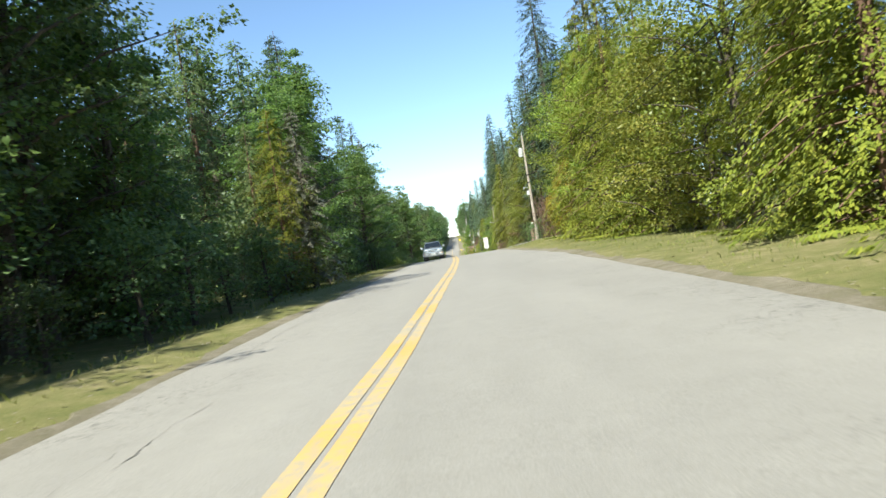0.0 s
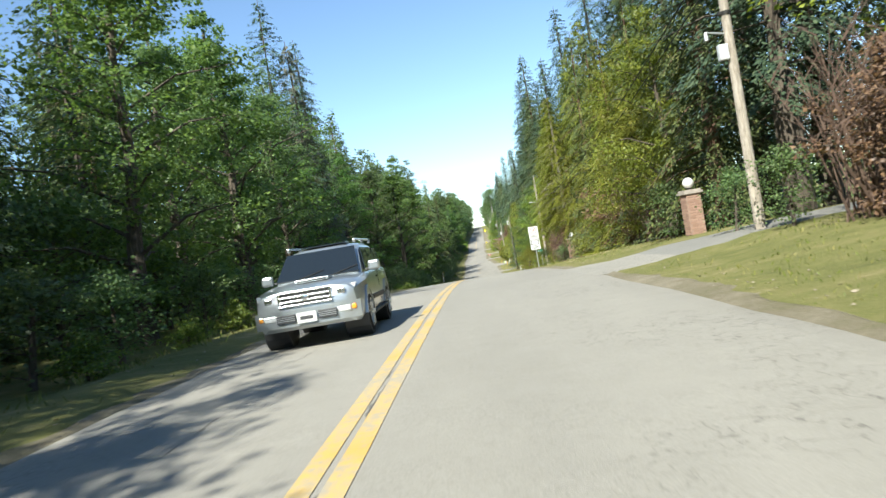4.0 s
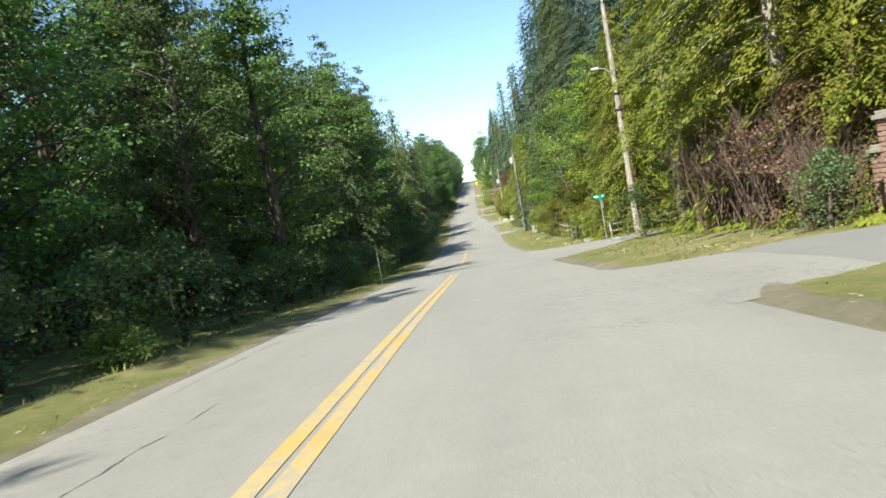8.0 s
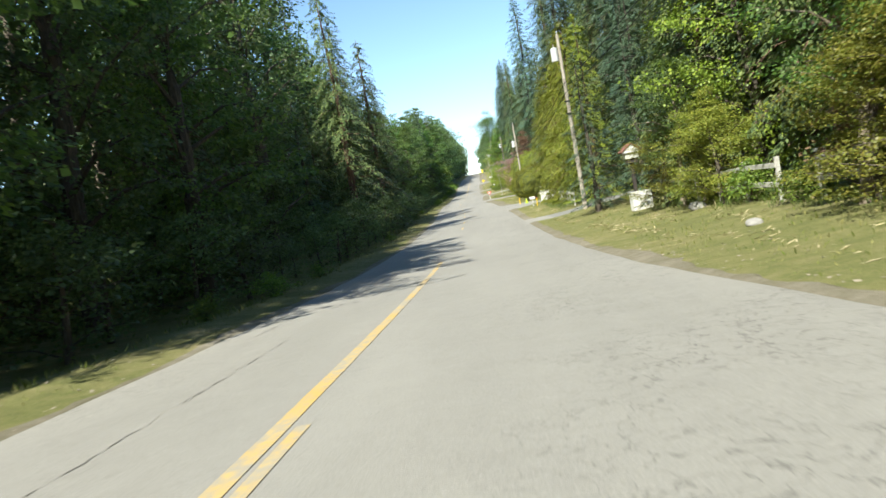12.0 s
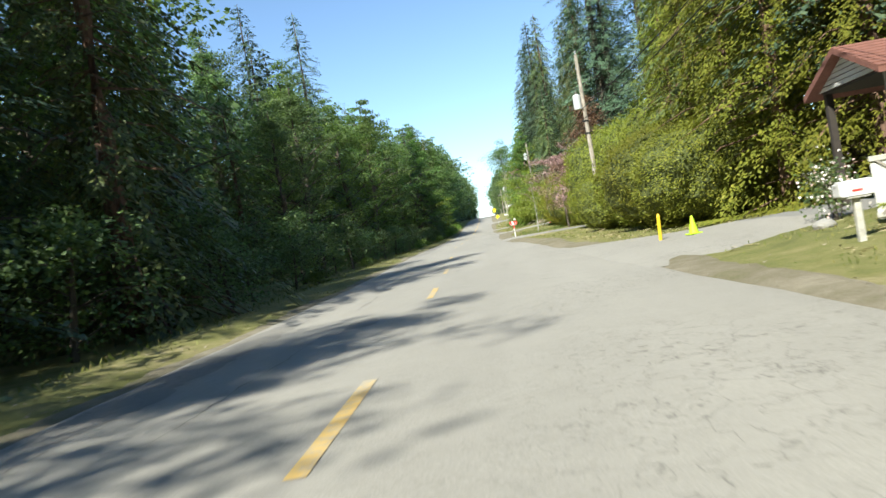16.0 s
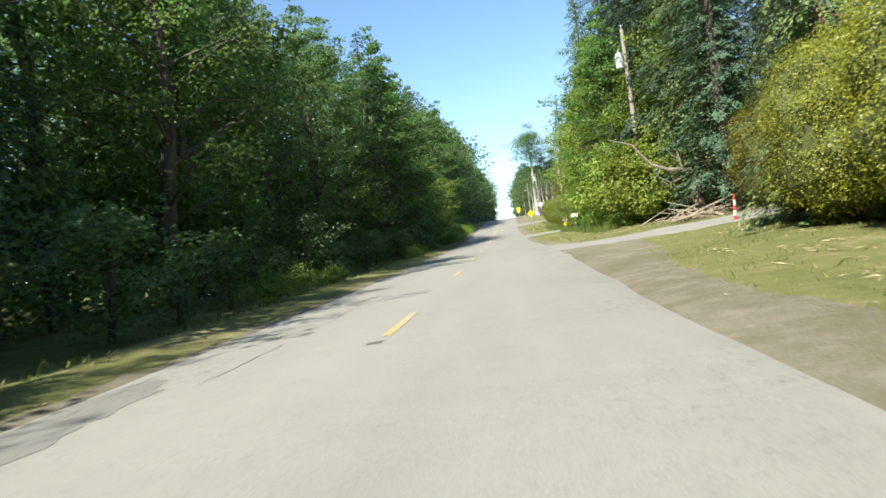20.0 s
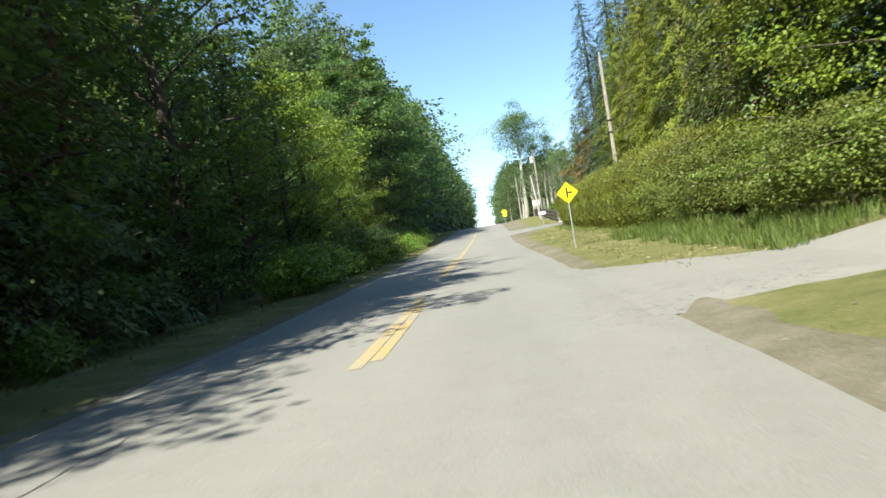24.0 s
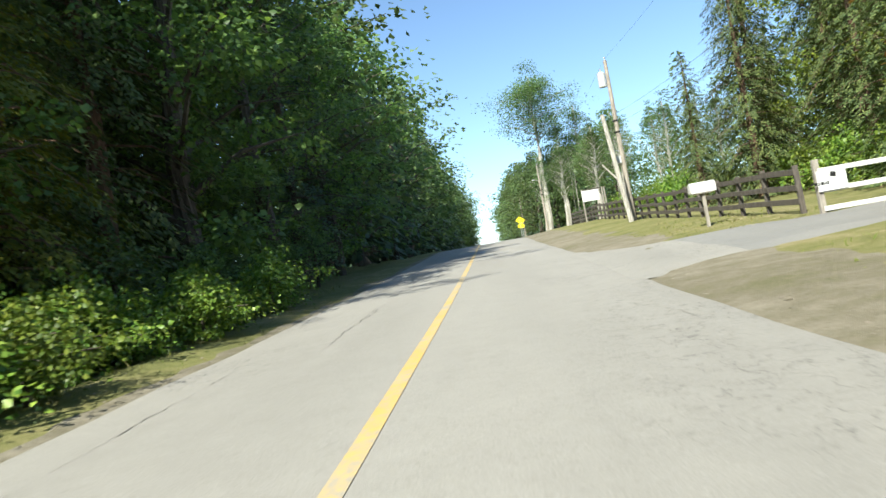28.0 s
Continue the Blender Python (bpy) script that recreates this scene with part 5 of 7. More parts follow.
def lettering(text, size, y, z, material, parent, name="lettering"):
    cu = bpy.data.curves.new(name, "FONT")
    cu.body, cu.size, cu.align_x, cu.extrude, cu.offset = text, size, "CENTER", 0.002, 0.003
    cu.materials.append(material)
    tmp = bpy.data.objects.new(name, cu)
    scene.collection.objects.link(tmp)
    me = bpy.data.meshes.new_from_object(tmp.evaluated_get(bpy.context.evaluated_depsgraph_get()))
    bpy.data.objects.remove(tmp)
    ob = new(name, me)
    ob.matrix_basis = pose(0, y, z, 90, 0, 0)
    ob.parent = parent
    return ob


# the double notice about soil
g = gz(5.05, 104.3)
s = thing("notice_sign", pose(5.05, 104.3, g + 0.25, 0, 0, 4), "two white notice plates with a red ring on a steel post", "sign")
bm = bmesh.new()
rod(bm, (0, 0.03, -0.55), (0, 0.03, 2.36), 0.03, 0.03, 10)
part("post", bm, STEEL, s)
upper = part("upper_plate", plate(bmesh.new(), 0.6, 0.74, 0, 0.004, 0, 2.0, 0, 0.04), SIGN_WHITE, s)
lower = part("lower_plate", plate(bmesh.new(), 0.6, 0.72, 0, 0.004, 0, 1.26, 0, 0.04), SIGN_WHITE, s)
bm = ring(bmesh.new(), 0.215, 0.185, -0.004, 2.1)
plate(bm, 0.03, 0.37, -0.006, 0.002, 0, 2.1, 40)
part("ring", bm, SIGN_RED, upper, "red ring with a slanting bar")
bm = bmesh.new()
plate(bm, 0.12, 0.03, -0.004, 0.003, 0.03, 2.07)
plate(bm, 0.05, 0.05, -0.004, 0.003, -0.11, 2.06, 45)
plate(bm, 0.1, 0.05, -0.004, 0.003, 0.0, 2.15, -20)
plate(bm, 0.06, 0.03, -0.004, 0.003, 0.12, 2.08, 20)
part("pictogram", bm, SIGN_BLACK, upper)
written_rows(3, 0.46, -0.004, 1.8, 0.055, 0.028, SIGN_BLACK, upper)
lettering("SOIL WATCH", 0.1, -0.005, 1.5, SIGN_BLACK, lower)
part("dark_panel", plate(bmesh.new(), 0.5, 0.24, -0.003, 0.003, 0, 1.34), SIGN_BLACK, lower)
for dx in (-0.1, 0.1):
    bm = bmesh.new()
    bmesh.ops.create_circle(bm, cap_ends=True, segments=28, radius=0.115, matrix=Matrix.Translation((dx, -0.007 + dx * 0.01, 1.34)) @ Matrix.Rotation(radians(90), 4, "X"))
    part("white_disc", bm, SIGN_WHITE, lower)
bm = bmesh.new()
plate(bm, 0.1, 0.03, -0.0095, 0.002, 0.02, 1.37, 30)
plate(bm, 0.04, 0.04, -0.0095, 0.002, -0.08, 1.31, 45)
plate(bm, 0.08, 0.02, -0.0095, 0.002, 0.06, 1.3)
part("pictogram", bm, SIGN_BLACK, lower)
written_rows(4, 0.4, -0.004, 1.14, 0.055, 0.026, SIGN_BLACK, lower)

# checkered hazard marker at the left, turned towards the side street
g = gz(-3.6, 151.4)
s = thing("hazard_marker", pose(-3.6, 151.4, g, 0, 0, 94), "amber diamond road marker with black checks on a steel post", "sign")
bm = bmesh.new()
rod(bm, (0, 0.03, -0.3), (0, 0.03, 1.9), 0.03, 0.03, 10)
part("post", bm, STEEL, s)
face = part("plate", plate(bmesh.new(), 0.66, 0.66, 0, 0.004, 0, 1.78, 45, 0.03), SIGN_ORANGE, s)
for i in range(7):
    for j in range(7):
        if (i + j) % 2 == 0 and (i, j) != (3, 3):
            a, b = (i - 3) * 0.09, (j - 3) * 0.09
            part("check", plate(bmesh.new(), 0.075, 0.075, -0.004, 0.003, (a - b) * 0.7071, 1.78 + (a + b) * 0.7071, 45), SIGN_BLACK, face)
bm = bmesh.new()
bmesh.ops.create_circle(bm, cap_ends=True, segments=20, radius=0.1, matrix=Matrix.Translation((0, -0.006, 1.78)) @ Matrix.Rotation(radians(90), 4, "X"))
part("reflector", bm, SIGN_BLACK, face)

# street name blades
g = gz(9.7, 159.3)
s = thing("street_sign", pose(9.7, 159.3, g), "green street name blade on a steel post beside the side street", "sign")
bm = bmesh.new()
rod(bm, (0, 0, -0.3), (0, 0, 2.62), 0.03, 0.03, 10)
part("post", bm, STEEL, s)
blade = part("blade", plate(bmesh.new(), 0.72, 0.17, -0.01, 0.006, -0.08, 2.72, 0, 0.02), SIGN_GREEN, s)
bm = plate(bmesh.new(), 0.24, 0.1, -0.016, 0.003, -0.24, 2.72)
plate(bm, 0.1, 0.1, -0.016, 0.003, 0.16, 2.72)
part("bar_writing", bm, SIGN_WHITE, blade)
bm = bmesh.new()
box(bm, 0, 0, 2.56, 0.14, 0.14, 0.2, 0.02)
part("bracket", bm, SIGN_GREEN, s)
bm = bmesh.new()
box(bm, 0.07, 0.05, 2.2, 0.03, 0.45, 0.45, 0.005)
part("stop_plate", bm, STEEL, s, "bare steel back of a stop sign plate")

# side road ahead
g = gz(4.85, 389.2)
s = thing("junction_sign", pose(4.85, 389.2, g, 0, 0, 2), "yellow diamond side road sign on a steel post", "sign")
bm = bmesh.new()
rod(bm, (0, 0.03, -0.3), (0, 0.03, 2.3), 0.032, 0.032, 10)
part("post", bm, STEEL, s)
face = part("plate", plate(bmesh.new(), 0.62, 0.62, 0, 0.004, 0, 2.2, 45, 0.035), SIGN_YELLOW, s)
bm = plate(bmesh.new(), 0.07, 0.42, -0.004, 0.003, -0.02, 2.2)
plate(bm, 0.17, 0.07, -0.004, 0.003, 0.1, 2.2)
part("symbol", bm, SIGN_BLACK, face)
bm = bmesh.new()
for z in (1.86, 2.54):
    bmesh.ops.create_uvsphere(bm, u_segments=8, v_segments=5, radius=0.014, matrix=Matrix.Translation((0, -0.004, z)))
part("bolts", bm, STEEL, face)
for k, (x, y) in enumerate(((6.4, 521), (6.9, 526))):
    s = thing("warning_sign", pose(x, y, gz(x, y)), "far yellow diamond warning sign on a post", "sign")
    bm = bmesh.new()
    rod(bm, (0, 0.03, -0.3), (0, 0.03, 2.5), 0.04, 0.04, 8)
    part("post", bm, STEEL, s)
    bm = plate(bmesh.new(), 0.75, 0.75, 0, 0.004, 0, 2.4, 45, 0.03)
    plate(bm, 0.6, 0.45, 0, 0.004, 0, 1.6)
    part("plate", bm, SIGN_YELLOW, s)


def mailbox(x, y, w, h, d, top, body, post, label, arch=True, turn=0.0, roof=None):
    """A box on a post: arched or gabled, with door, flag and post. w runs along the road's side, top is the box's lid over the ground."""
    g = gz(x, y)
    s = thing("mailbox", pose(x, y, g, 0, 0, turn), label, "mailbox", "mailboxes")
    bm = bmesh.new()
    box(bm, 0, 0, (top - h) / 2 - 0.12, 0.1, 0.1, top - h + 0.24, 0.012)
    part("post", bm, post, s)
    bm = bmesh.new()
    n = 10
    sec = [(-d / 2, 0)] + ([(d / 2 * -math.cos(math.pi * i / n), h * 0.55 + d / 2 * 0.9 * math.sin(math.pi * i / n)) for i in range(n + 1)] if arch else [(-d / 2, h), (d / 2, h)]) + [(d / 2, 0)]
    zs = max(p[1] for p in sec)
    sec = [(a, b * h / zs) for a, b in sec]
    va = [bm.verts.new((-w / 2, a, top - h + b)) for a, b in sec]
    vb = [bm.verts.new((w / 2, a, top - h + b)) for a, b in sec]
    bm.faces.new(va)
    bm.faces.new(vb[::-1])
    for i in range(len(sec)):
        j = (i + 1) % len(sec)
        bm.faces.new((va[j], va[i], vb[i], vb[j]))
    bmesh.ops.recalc_face_normals(bm, faces=bm.faces)
    b = part("box", bm, body, s)
    bm = bmesh.new()
    box(bm, -w / 2 - 0.012, 0, top - h * 0.55, 0.016, d * 0.9, h * 0.8, 0.004)
    door = part("door", bm, body, s)
    bm = bmesh.new()
    box(bm, -w / 2 - 0.03, 0, top - h * 0.25, 0.02, 0.04, 0.02, 0.004)
    part("handle", bm, STEEL, door)
    bm = bmesh.new()
    box(bm, 0, 0, top - h - 0.02, w * 0.7, d * 0.9, 0.03, 0.004)
    part("shelf", bm, post, s)
    if roof:
        bm = bmesh.new()
        for k in (-1, 1):
            box(bm, 0, k * d * 0.32, top + 0.05, w * 1.18, d * 0.8, 0.03, 0.005, Matrix.Translation((0, 0, 0)))
        part("roof", bm, roof, s)
    return s


white_box = plain("white enamel", (0.6, 0.59, 0.57), 0.4, 0, 0.12, 5)
m1 = mailbox(7.42, 247.6, 0.5, 0.24, 0.26, 0.92, white_box, OLD_WHITE, "white metal mailbox on a white wooden post", True)
bm = plate(bmesh.new(), 0.16, 0.03, -0.135, 0.003, -0.02, 0.76)
part("flag", bm, SIGN_RED, m1)
red = mailbox(4.3, 299.0, 0.6, 0.3, 0.24, 1.3, RED_PAINT, WHITE, "red mailbox with a white stripe on a red and white post", False)
bm = plate(bmesh.new(), 0.15, 0.31, -0.124, 0.004, -0.06, 1.15, -12)
stripe = part("stripe", bm, WHITE, red)
bm = bmesh.new()
for dx, dz in ((-0.2, 1.07), (0.17, 1.12)):
    bmesh.ops.create_circle(bm, cap_ends=True, segments=16, radius=0.035, matrix=Matrix.Translation((dx, -0.128, dz)) @ Matrix.Rotation(radians(90), 4, "X"))
part("dots", bm, WHITE, red)
bm = bmesh.new()
box(bm, 0, 0, 0.82, 0.112, 0.112, 0.3, 0.012)
part("red_band", bm, RED_PAINT, red)
bm = bmesh.new()
box(bm, 0, 0, 0.47, 0.112, 0.112, 0.06, 0.012)
part("black_band", bm, SIGN_BLACK, red)
OLD_BOARD = bark_mat("brown weathered boards", (0.2, 0.145, 0.11), (0.36, 0.28, 0.22))
m3 = mailbox(6.8, 365.1, 0.42, 0.34, 0.3, 1.16, OLD_BOARD, OLD_BOARD, "brown weathered wooden mailbox with a yellow diamond plate", False, roof=GREY_WOOD)
face = part("diamond_plate", plate(bmesh.new(), 0.3, 0.3, -0.07, 0.004, 0, 0.62, 45, 0.02), SIGN_YELLOW, m3)
part("emblem", plate(bmesh.new(), 0.07, 0.07, -0.075, 0.004, 0, 0.64, 20), SIGN_BLACK, face)
m4 = mailbox(6.9, 357.0, 0.5, 0.28, 0.28, 1.25, white_box, GREY_WOOD, "white mailbox on a wooden post below a notice board", True)
m5 = mailbox(8.2, 443.7, 0.78, 0.34, 0.3, 1.42, white_box, GREY_WOOD, "large white mailbox on a stout wooden post", True)

# notice board beside the mailboxes
g = gz(8.3, 362.5)
s = thing("notice_board", pose(8.3, 362.5, g, 0, 0, 4), "white notice board with a wooden roof on two posts", "sign")
for dx in (-0.42, 0.42):
    bm = bmesh.new()
    box(bm, dx, 0.03, 0.75, 0.09, 0.09, 1.7, 0.01)
    part("post", bm, GREY_WOOD, s)
board = part("board", plate(bmesh.new(), 0.95, 0.55, 0, 0.03, 0, 1.28), SIGN_WHITE, s)
part("bar_writing", bars(bmesh.new(), 3, 0.6, -0.018, 1.36, 0.12, 0.04), GREY_WOOD, board)
bm = bmesh.new()
box(bm, 0, -0.05, 1.65, 1.2, 0.3, 0.06, 0.008)
part("roof", bm, GREY_WOOD, s)

# large board over the field fence
g = gz(11.3, 486)
s = thing("billboard", pose(11.3, 486, g, 0, 0, 6), "white field board in a wooden frame on posts", "sign")
h0 = 2.7 - g
for dx in (-0.95, 0.85, 1.05):
    bm = bmesh.new()
    box(bm, dx, 0.05, (h0 + 1.1) / 2 - 0.2, 0.1, 0.1, h0 + 1.6, 0.01)
    part("post", bm, GREY_WOOD, s)
face = part("panel", plate(bmesh.new(), 1.5, 0.95, 0, 0.03, -0.25, h0 + 0.55), SIGN_WHITE, s)
part("bar_writing", bars(bmesh.new(), 2, 0.7, -0.02, h0 + 0.65, 0.2, 0.05), GREY_WOOD, face)
bm = bmesh.new()
box(bm, 0, 0.05, h0 + 1.1, 2.2, 0.08, 0.08, 0.01)
part("frame", bm, BROWN_WOOD, s)


def rail_fence(name, pts, high, rails, post_w, rail_h, material, label, gap=2.4, missing=()):
    """A post and rail fence along points of the plan: every post and every rail length is a part."""
    x0, y0 = pts[0]
    s = thing(name, pose(x0, y0, gz(x0, y0)), label, "fence")
    inv = Matrix.Translation((-x0, -y0, -gz(x0, y0)))
    places = []
    for (ax, ay), (bx, by) in zip(pts, pts[1:]):
        n = max(1, round(math.hypot(bx - ax, by - ay) / gap))
        places += [(ax + (bx - ax) * i / n, ay + (by - ay) * i / n) for i in range(n)]
    places.append(pts[-1])
    q = random.Random(len(places))
    heads = []
    for x, y in places:
        g = gz(x, y)
        bm = bmesh.new()
        tilt = pose(x, y, g, q.uniform(-2, 2), q.uniform(-2, 2), q.uniform(-4, 4))
        box(bm, 0, 0, high / 2 - 0.1, post_w, post_w, high + 0.3, 0.012, inv @ tilt)
        part("post", bm, material, s)
        heads.append((x, y, g))
    for i, (a, b) in enumerate(zip(heads, heads[1:])):
        for k, f in enumerate(rails):
            if (i, k) in missing:
                continue
            bm = bmesh.new()
            p, e = Vector(a) + Vector((-post_w * 0.6, -0.05, high * f + q.uniform(-0.03, 0.03))), Vector(b) + Vector((-post_w * 0.6, 0.05, high * f + q.uniform(-0.03, 0.03)))
            d = e - p
            m = inv @ Matrix.Translation((p + e) / 2) @ d.to_track_quat("Y", "Z").to_matrix().to_4x4()
            box(bm, 0, 0, 0, 0.04, d.length, rail_h, 0.008, m)
            part("rail", bm, material, s)
    return s


rail_fence("rail_fence", [(10.2, 172.5), (10.1, 184), (10.0, 206.0)], 1.15, (0.42, 0.85), 0.11, 0.14, OLD_WHITE, "old white two-rail fence, paint flaking, overgrown", 2.4, {(5, 0), (8, 1)})
rail_fence("rail_fence", [(9.2, 230.0), (9.3, 240.5)], 1.0, (0.38, 0.9), 0.12, 0.14, OLD_WHITE, "old white two-rail fence on the grass", 2.1)
rail_fence("rail_fence", [(10.3, 160.8), (13.5, 161.8), (20, 164)], 1.0, (0.4, 0.82), 0.12, 0.14, OLD_WHITE, "old white two-rail fence along the side street", 2.3)
rail_fence("rail_fence", [(9.6, 440.0), (9.9, 450), (10.6, 470), (11.6, 506)], 1.25, (0.25, 0.58, 0.92), 0.13, 0.16, BROWN_WOOD, "dark brown three-rail wooden fence along the field", 2.3)

# white gate with a sign
g = gz(9.4, 438.4)
s = thing("field_gate", pose(9.4, 438.4, g), "white three-bar gate with a white sign plate", "gate")
for dx in (0.0, 2.3):
    bm = bmesh.new()
    box(bm, dx, 0, 0.62, 0.14, 0.14, 1.5, 0.015)
    part("gate_post", bm, GREY_WOOD, s)
for z in (0.15, 0.6, 1.08):
    bm = bmesh.new()
    box(bm, 1.15, -0.09, z, 2.3, 0.04, 0.12, 0.008)
    part("bar", bm, WHITE, s)
sheet = part("sign_plate", plate(bmesh.new(), 0.7, 0.5, -0.13, 0.01, 0.28, 0.82), SIGN_WHITE, s)
bm = plate(bmesh.new(), 0.14, 0.12, -0.138, 0.004, 0.32, 0.95, 15)
bars(bm, 1, 0.45, -0.138, 0.76, 0.1, 0.07)
part("bar_writing", bm, SIGN_BLACK, sheet)

# ---- brick gate with globes ----
m, n, l, p = mat("old red brick")
info = n.new("ShaderNodeObjectInfo")
co = n.new("ShaderNodeTexCoord").outputs["Object"]
c = ramp(n, l, info.outputs["Random"], (0.0, (0.24, 0.14, 0.1)), (0.5, (0.3, 0.18, 0.13)), (1.0, (0.36, 0.23, 0.17)))
c = mixc(n, l, 0.35, c, ramp(n, l, noise_tex(n, l, 18, 5, 0.7, co), (0.3, (0.16, 0.09, 0.07)), (0.7, (0.42, 0.3, 0.24))))
l.new(c, p.inputs["Base Color"])
p.inputs["Roughness"].default_value = 0.9
BRICK = m
MORTAR = plain("mortar", (0.3, 0.21, 0.165), 0.95, 0, 0.3, 9, 0.4)
CONCRETE = plain("weathered concrete", (0.33, 0.29, 0.25), 0.9, 0, 0.3, 6, 0.5)
GLOBE = plain("opal glass", (0.66, 0.655, 0.63), 0.25, 0, 0.05, 4, 0)
bm = bmesh.new()
box(bm, 0, 0, 0, 0.235, 0.11, 0.085, 0.006)
BRICK_MESH = bpy.data.meshes.new("brick")
bm.to_mesh(BRICK_MESH)
bm.free()
BRICK_MESH.materials.append(BRICK)


def brick_pillar(x, y, w, h, label, globe=True, turn=0.0):
    g = gz(x, y)
    s = thing("brick_pillar", pose(x, y, g, 0, 0, turn), label, "pillar", "brick pillars")
    bm = bmesh.new()
    box(bm, 0, 0, h / 2 - 0.1, w - 0.03, w - 0.03, h + 0.2)
    part("mortar_core", bm, MORTAR, s)
    courses = int(h / 0.1)
    per = int(w / 0.25)
    for c in range(courses):
        for side in range(4):
            for i in range(per):
                b = new("brick", BRICK_MESH)
                b.parent = s
                off = (i - (per - 1) / 2) * 0.25 + (0.03 if c % 2 else -0.03)
                turn_m = Matrix.Rotation(side * math.pi / 2, 4, "Z")
                b.matrix_basis = turn_m @ Matrix.Translation((off, -(w / 2 - 0.052), 0.06 + c * 0.1))
    bm = bmesh.new()
    box(bm, 0, 0, h + 0.04, w + 0.14, w + 0.14, 0.09, 0.012)
    box(bm, 0, 0, h + 0.12, w + 0.04, w + 0.04, 0.08, 0.012)
    part("capstone", bm, CONCRETE, s)
    if globe:
        bm = bmesh.new()
        rod(bm, (0, 0, h + 0.15), (0, 0, h + 0.24), 0.08, 0.06, 12)
        holder = part("lamp_foot", bm, DARK, s)
        bm = bmesh.new()
        bmesh.ops.create_uvsphere(bm, u_segments=24, v_segments=16, radius=0.21, matrix=Matrix.Translation((0, 0, h + 0.42)))
        gl = part("globe", bm, GLOBE, holder, "round white glass globe")
        for poly in gl.data.polygons:
            poly.use_smooth = True
    return s


brick_pillar(10.1, 126.6, 0.75, 1.95, "old red brick pillar with a concrete cap and a white globe lamp", turn=12)
brick_pillar(10.1, 122.4, 0.75, 1.77, "old red brick pillar with a white globe lamp beside a gate", turn=12)
brick_pillar(9.7, 85.2, 0.6, 1.55, "brick pillar with a white globe lamp beside a drive", turn=8)
brick_pillar(10.6, 128.3, 0.5, 1.35, "low ivy-covered brick pillar", False, 12)
g = gz(10.2, 124.5) - 0.12
s = thing("iron_gate", pose(10.25, 124.5, g, 0, 0, 90), "tall brown barred driveway gate between brick pillars", "gate")
IRON = plain("brown painted iron", (0.16, 0.13, 0.1), 0.6, 0.3, 0.3, 8)
for dx in (-1.85, 1.85):
    bm = bmesh.new()
    box(bm, dx, 0, 0.95, 0.07, 0.06, 1.75, 0.008)
    part("stile", bm, IRON, s)
for z in (0.15, 0.95, 1.12, 1.78):
    bm = bmesh.new()
    box(bm, 0, 0, z, 3.7, 0.05, 0.06, 0.006)
    part("rail", bm, IRON, s)
for i in range(30):
    bm = bmesh.new()
    rod(bm, (-1.76 + i * 0.1214, 0, 0.15), (-1.76 + i * 0.1214, 0, 1.78), 0.014, 0.014, 6)
    part("bar", bm, IRON, s)
for i in range(14):
    bm = bmesh.new()
    rod(bm, (-1.7 + i * 0.25, 0, 0.97), (-1.52 + i * 0.25, 0, 1.1), 0.02, 0.02, 6)
    part("scroll", bm, IRON, s)

# wheeled bin by the first drive
g = gz(10.4, 88.0)
s = thing("wheelie_bin", pose(10.4, 88.0, g, 0, 0, 10), "dark blue plastic wheeled bin beside a drive", "bin")
BLUE = plain("blue plastic", (0.02, 0.05, 0.1), 0.5, 0, 0.2, 5)
bm = bmesh.new()
box(bm, 0, 0, 0.52, 0.5, 0.55, 0.96, 0.05)
part("body", bm, BLUE, s)
bm = bmesh.new()
box(bm, 0, -0.02, 1.04, 0.56, 0.64, 0.07, 0.025)
part("lid", bm, BLUE, s)
for dx in (-0.26, 0.26):
    bm = bmesh.new()
    rod(bm, (dx - 0.02, 0.26, 0.1), (dx + 0.02, 0.26, 0.1), 0.1, 0.1, 12)
    part("wheel", bm, RUBBER, s)

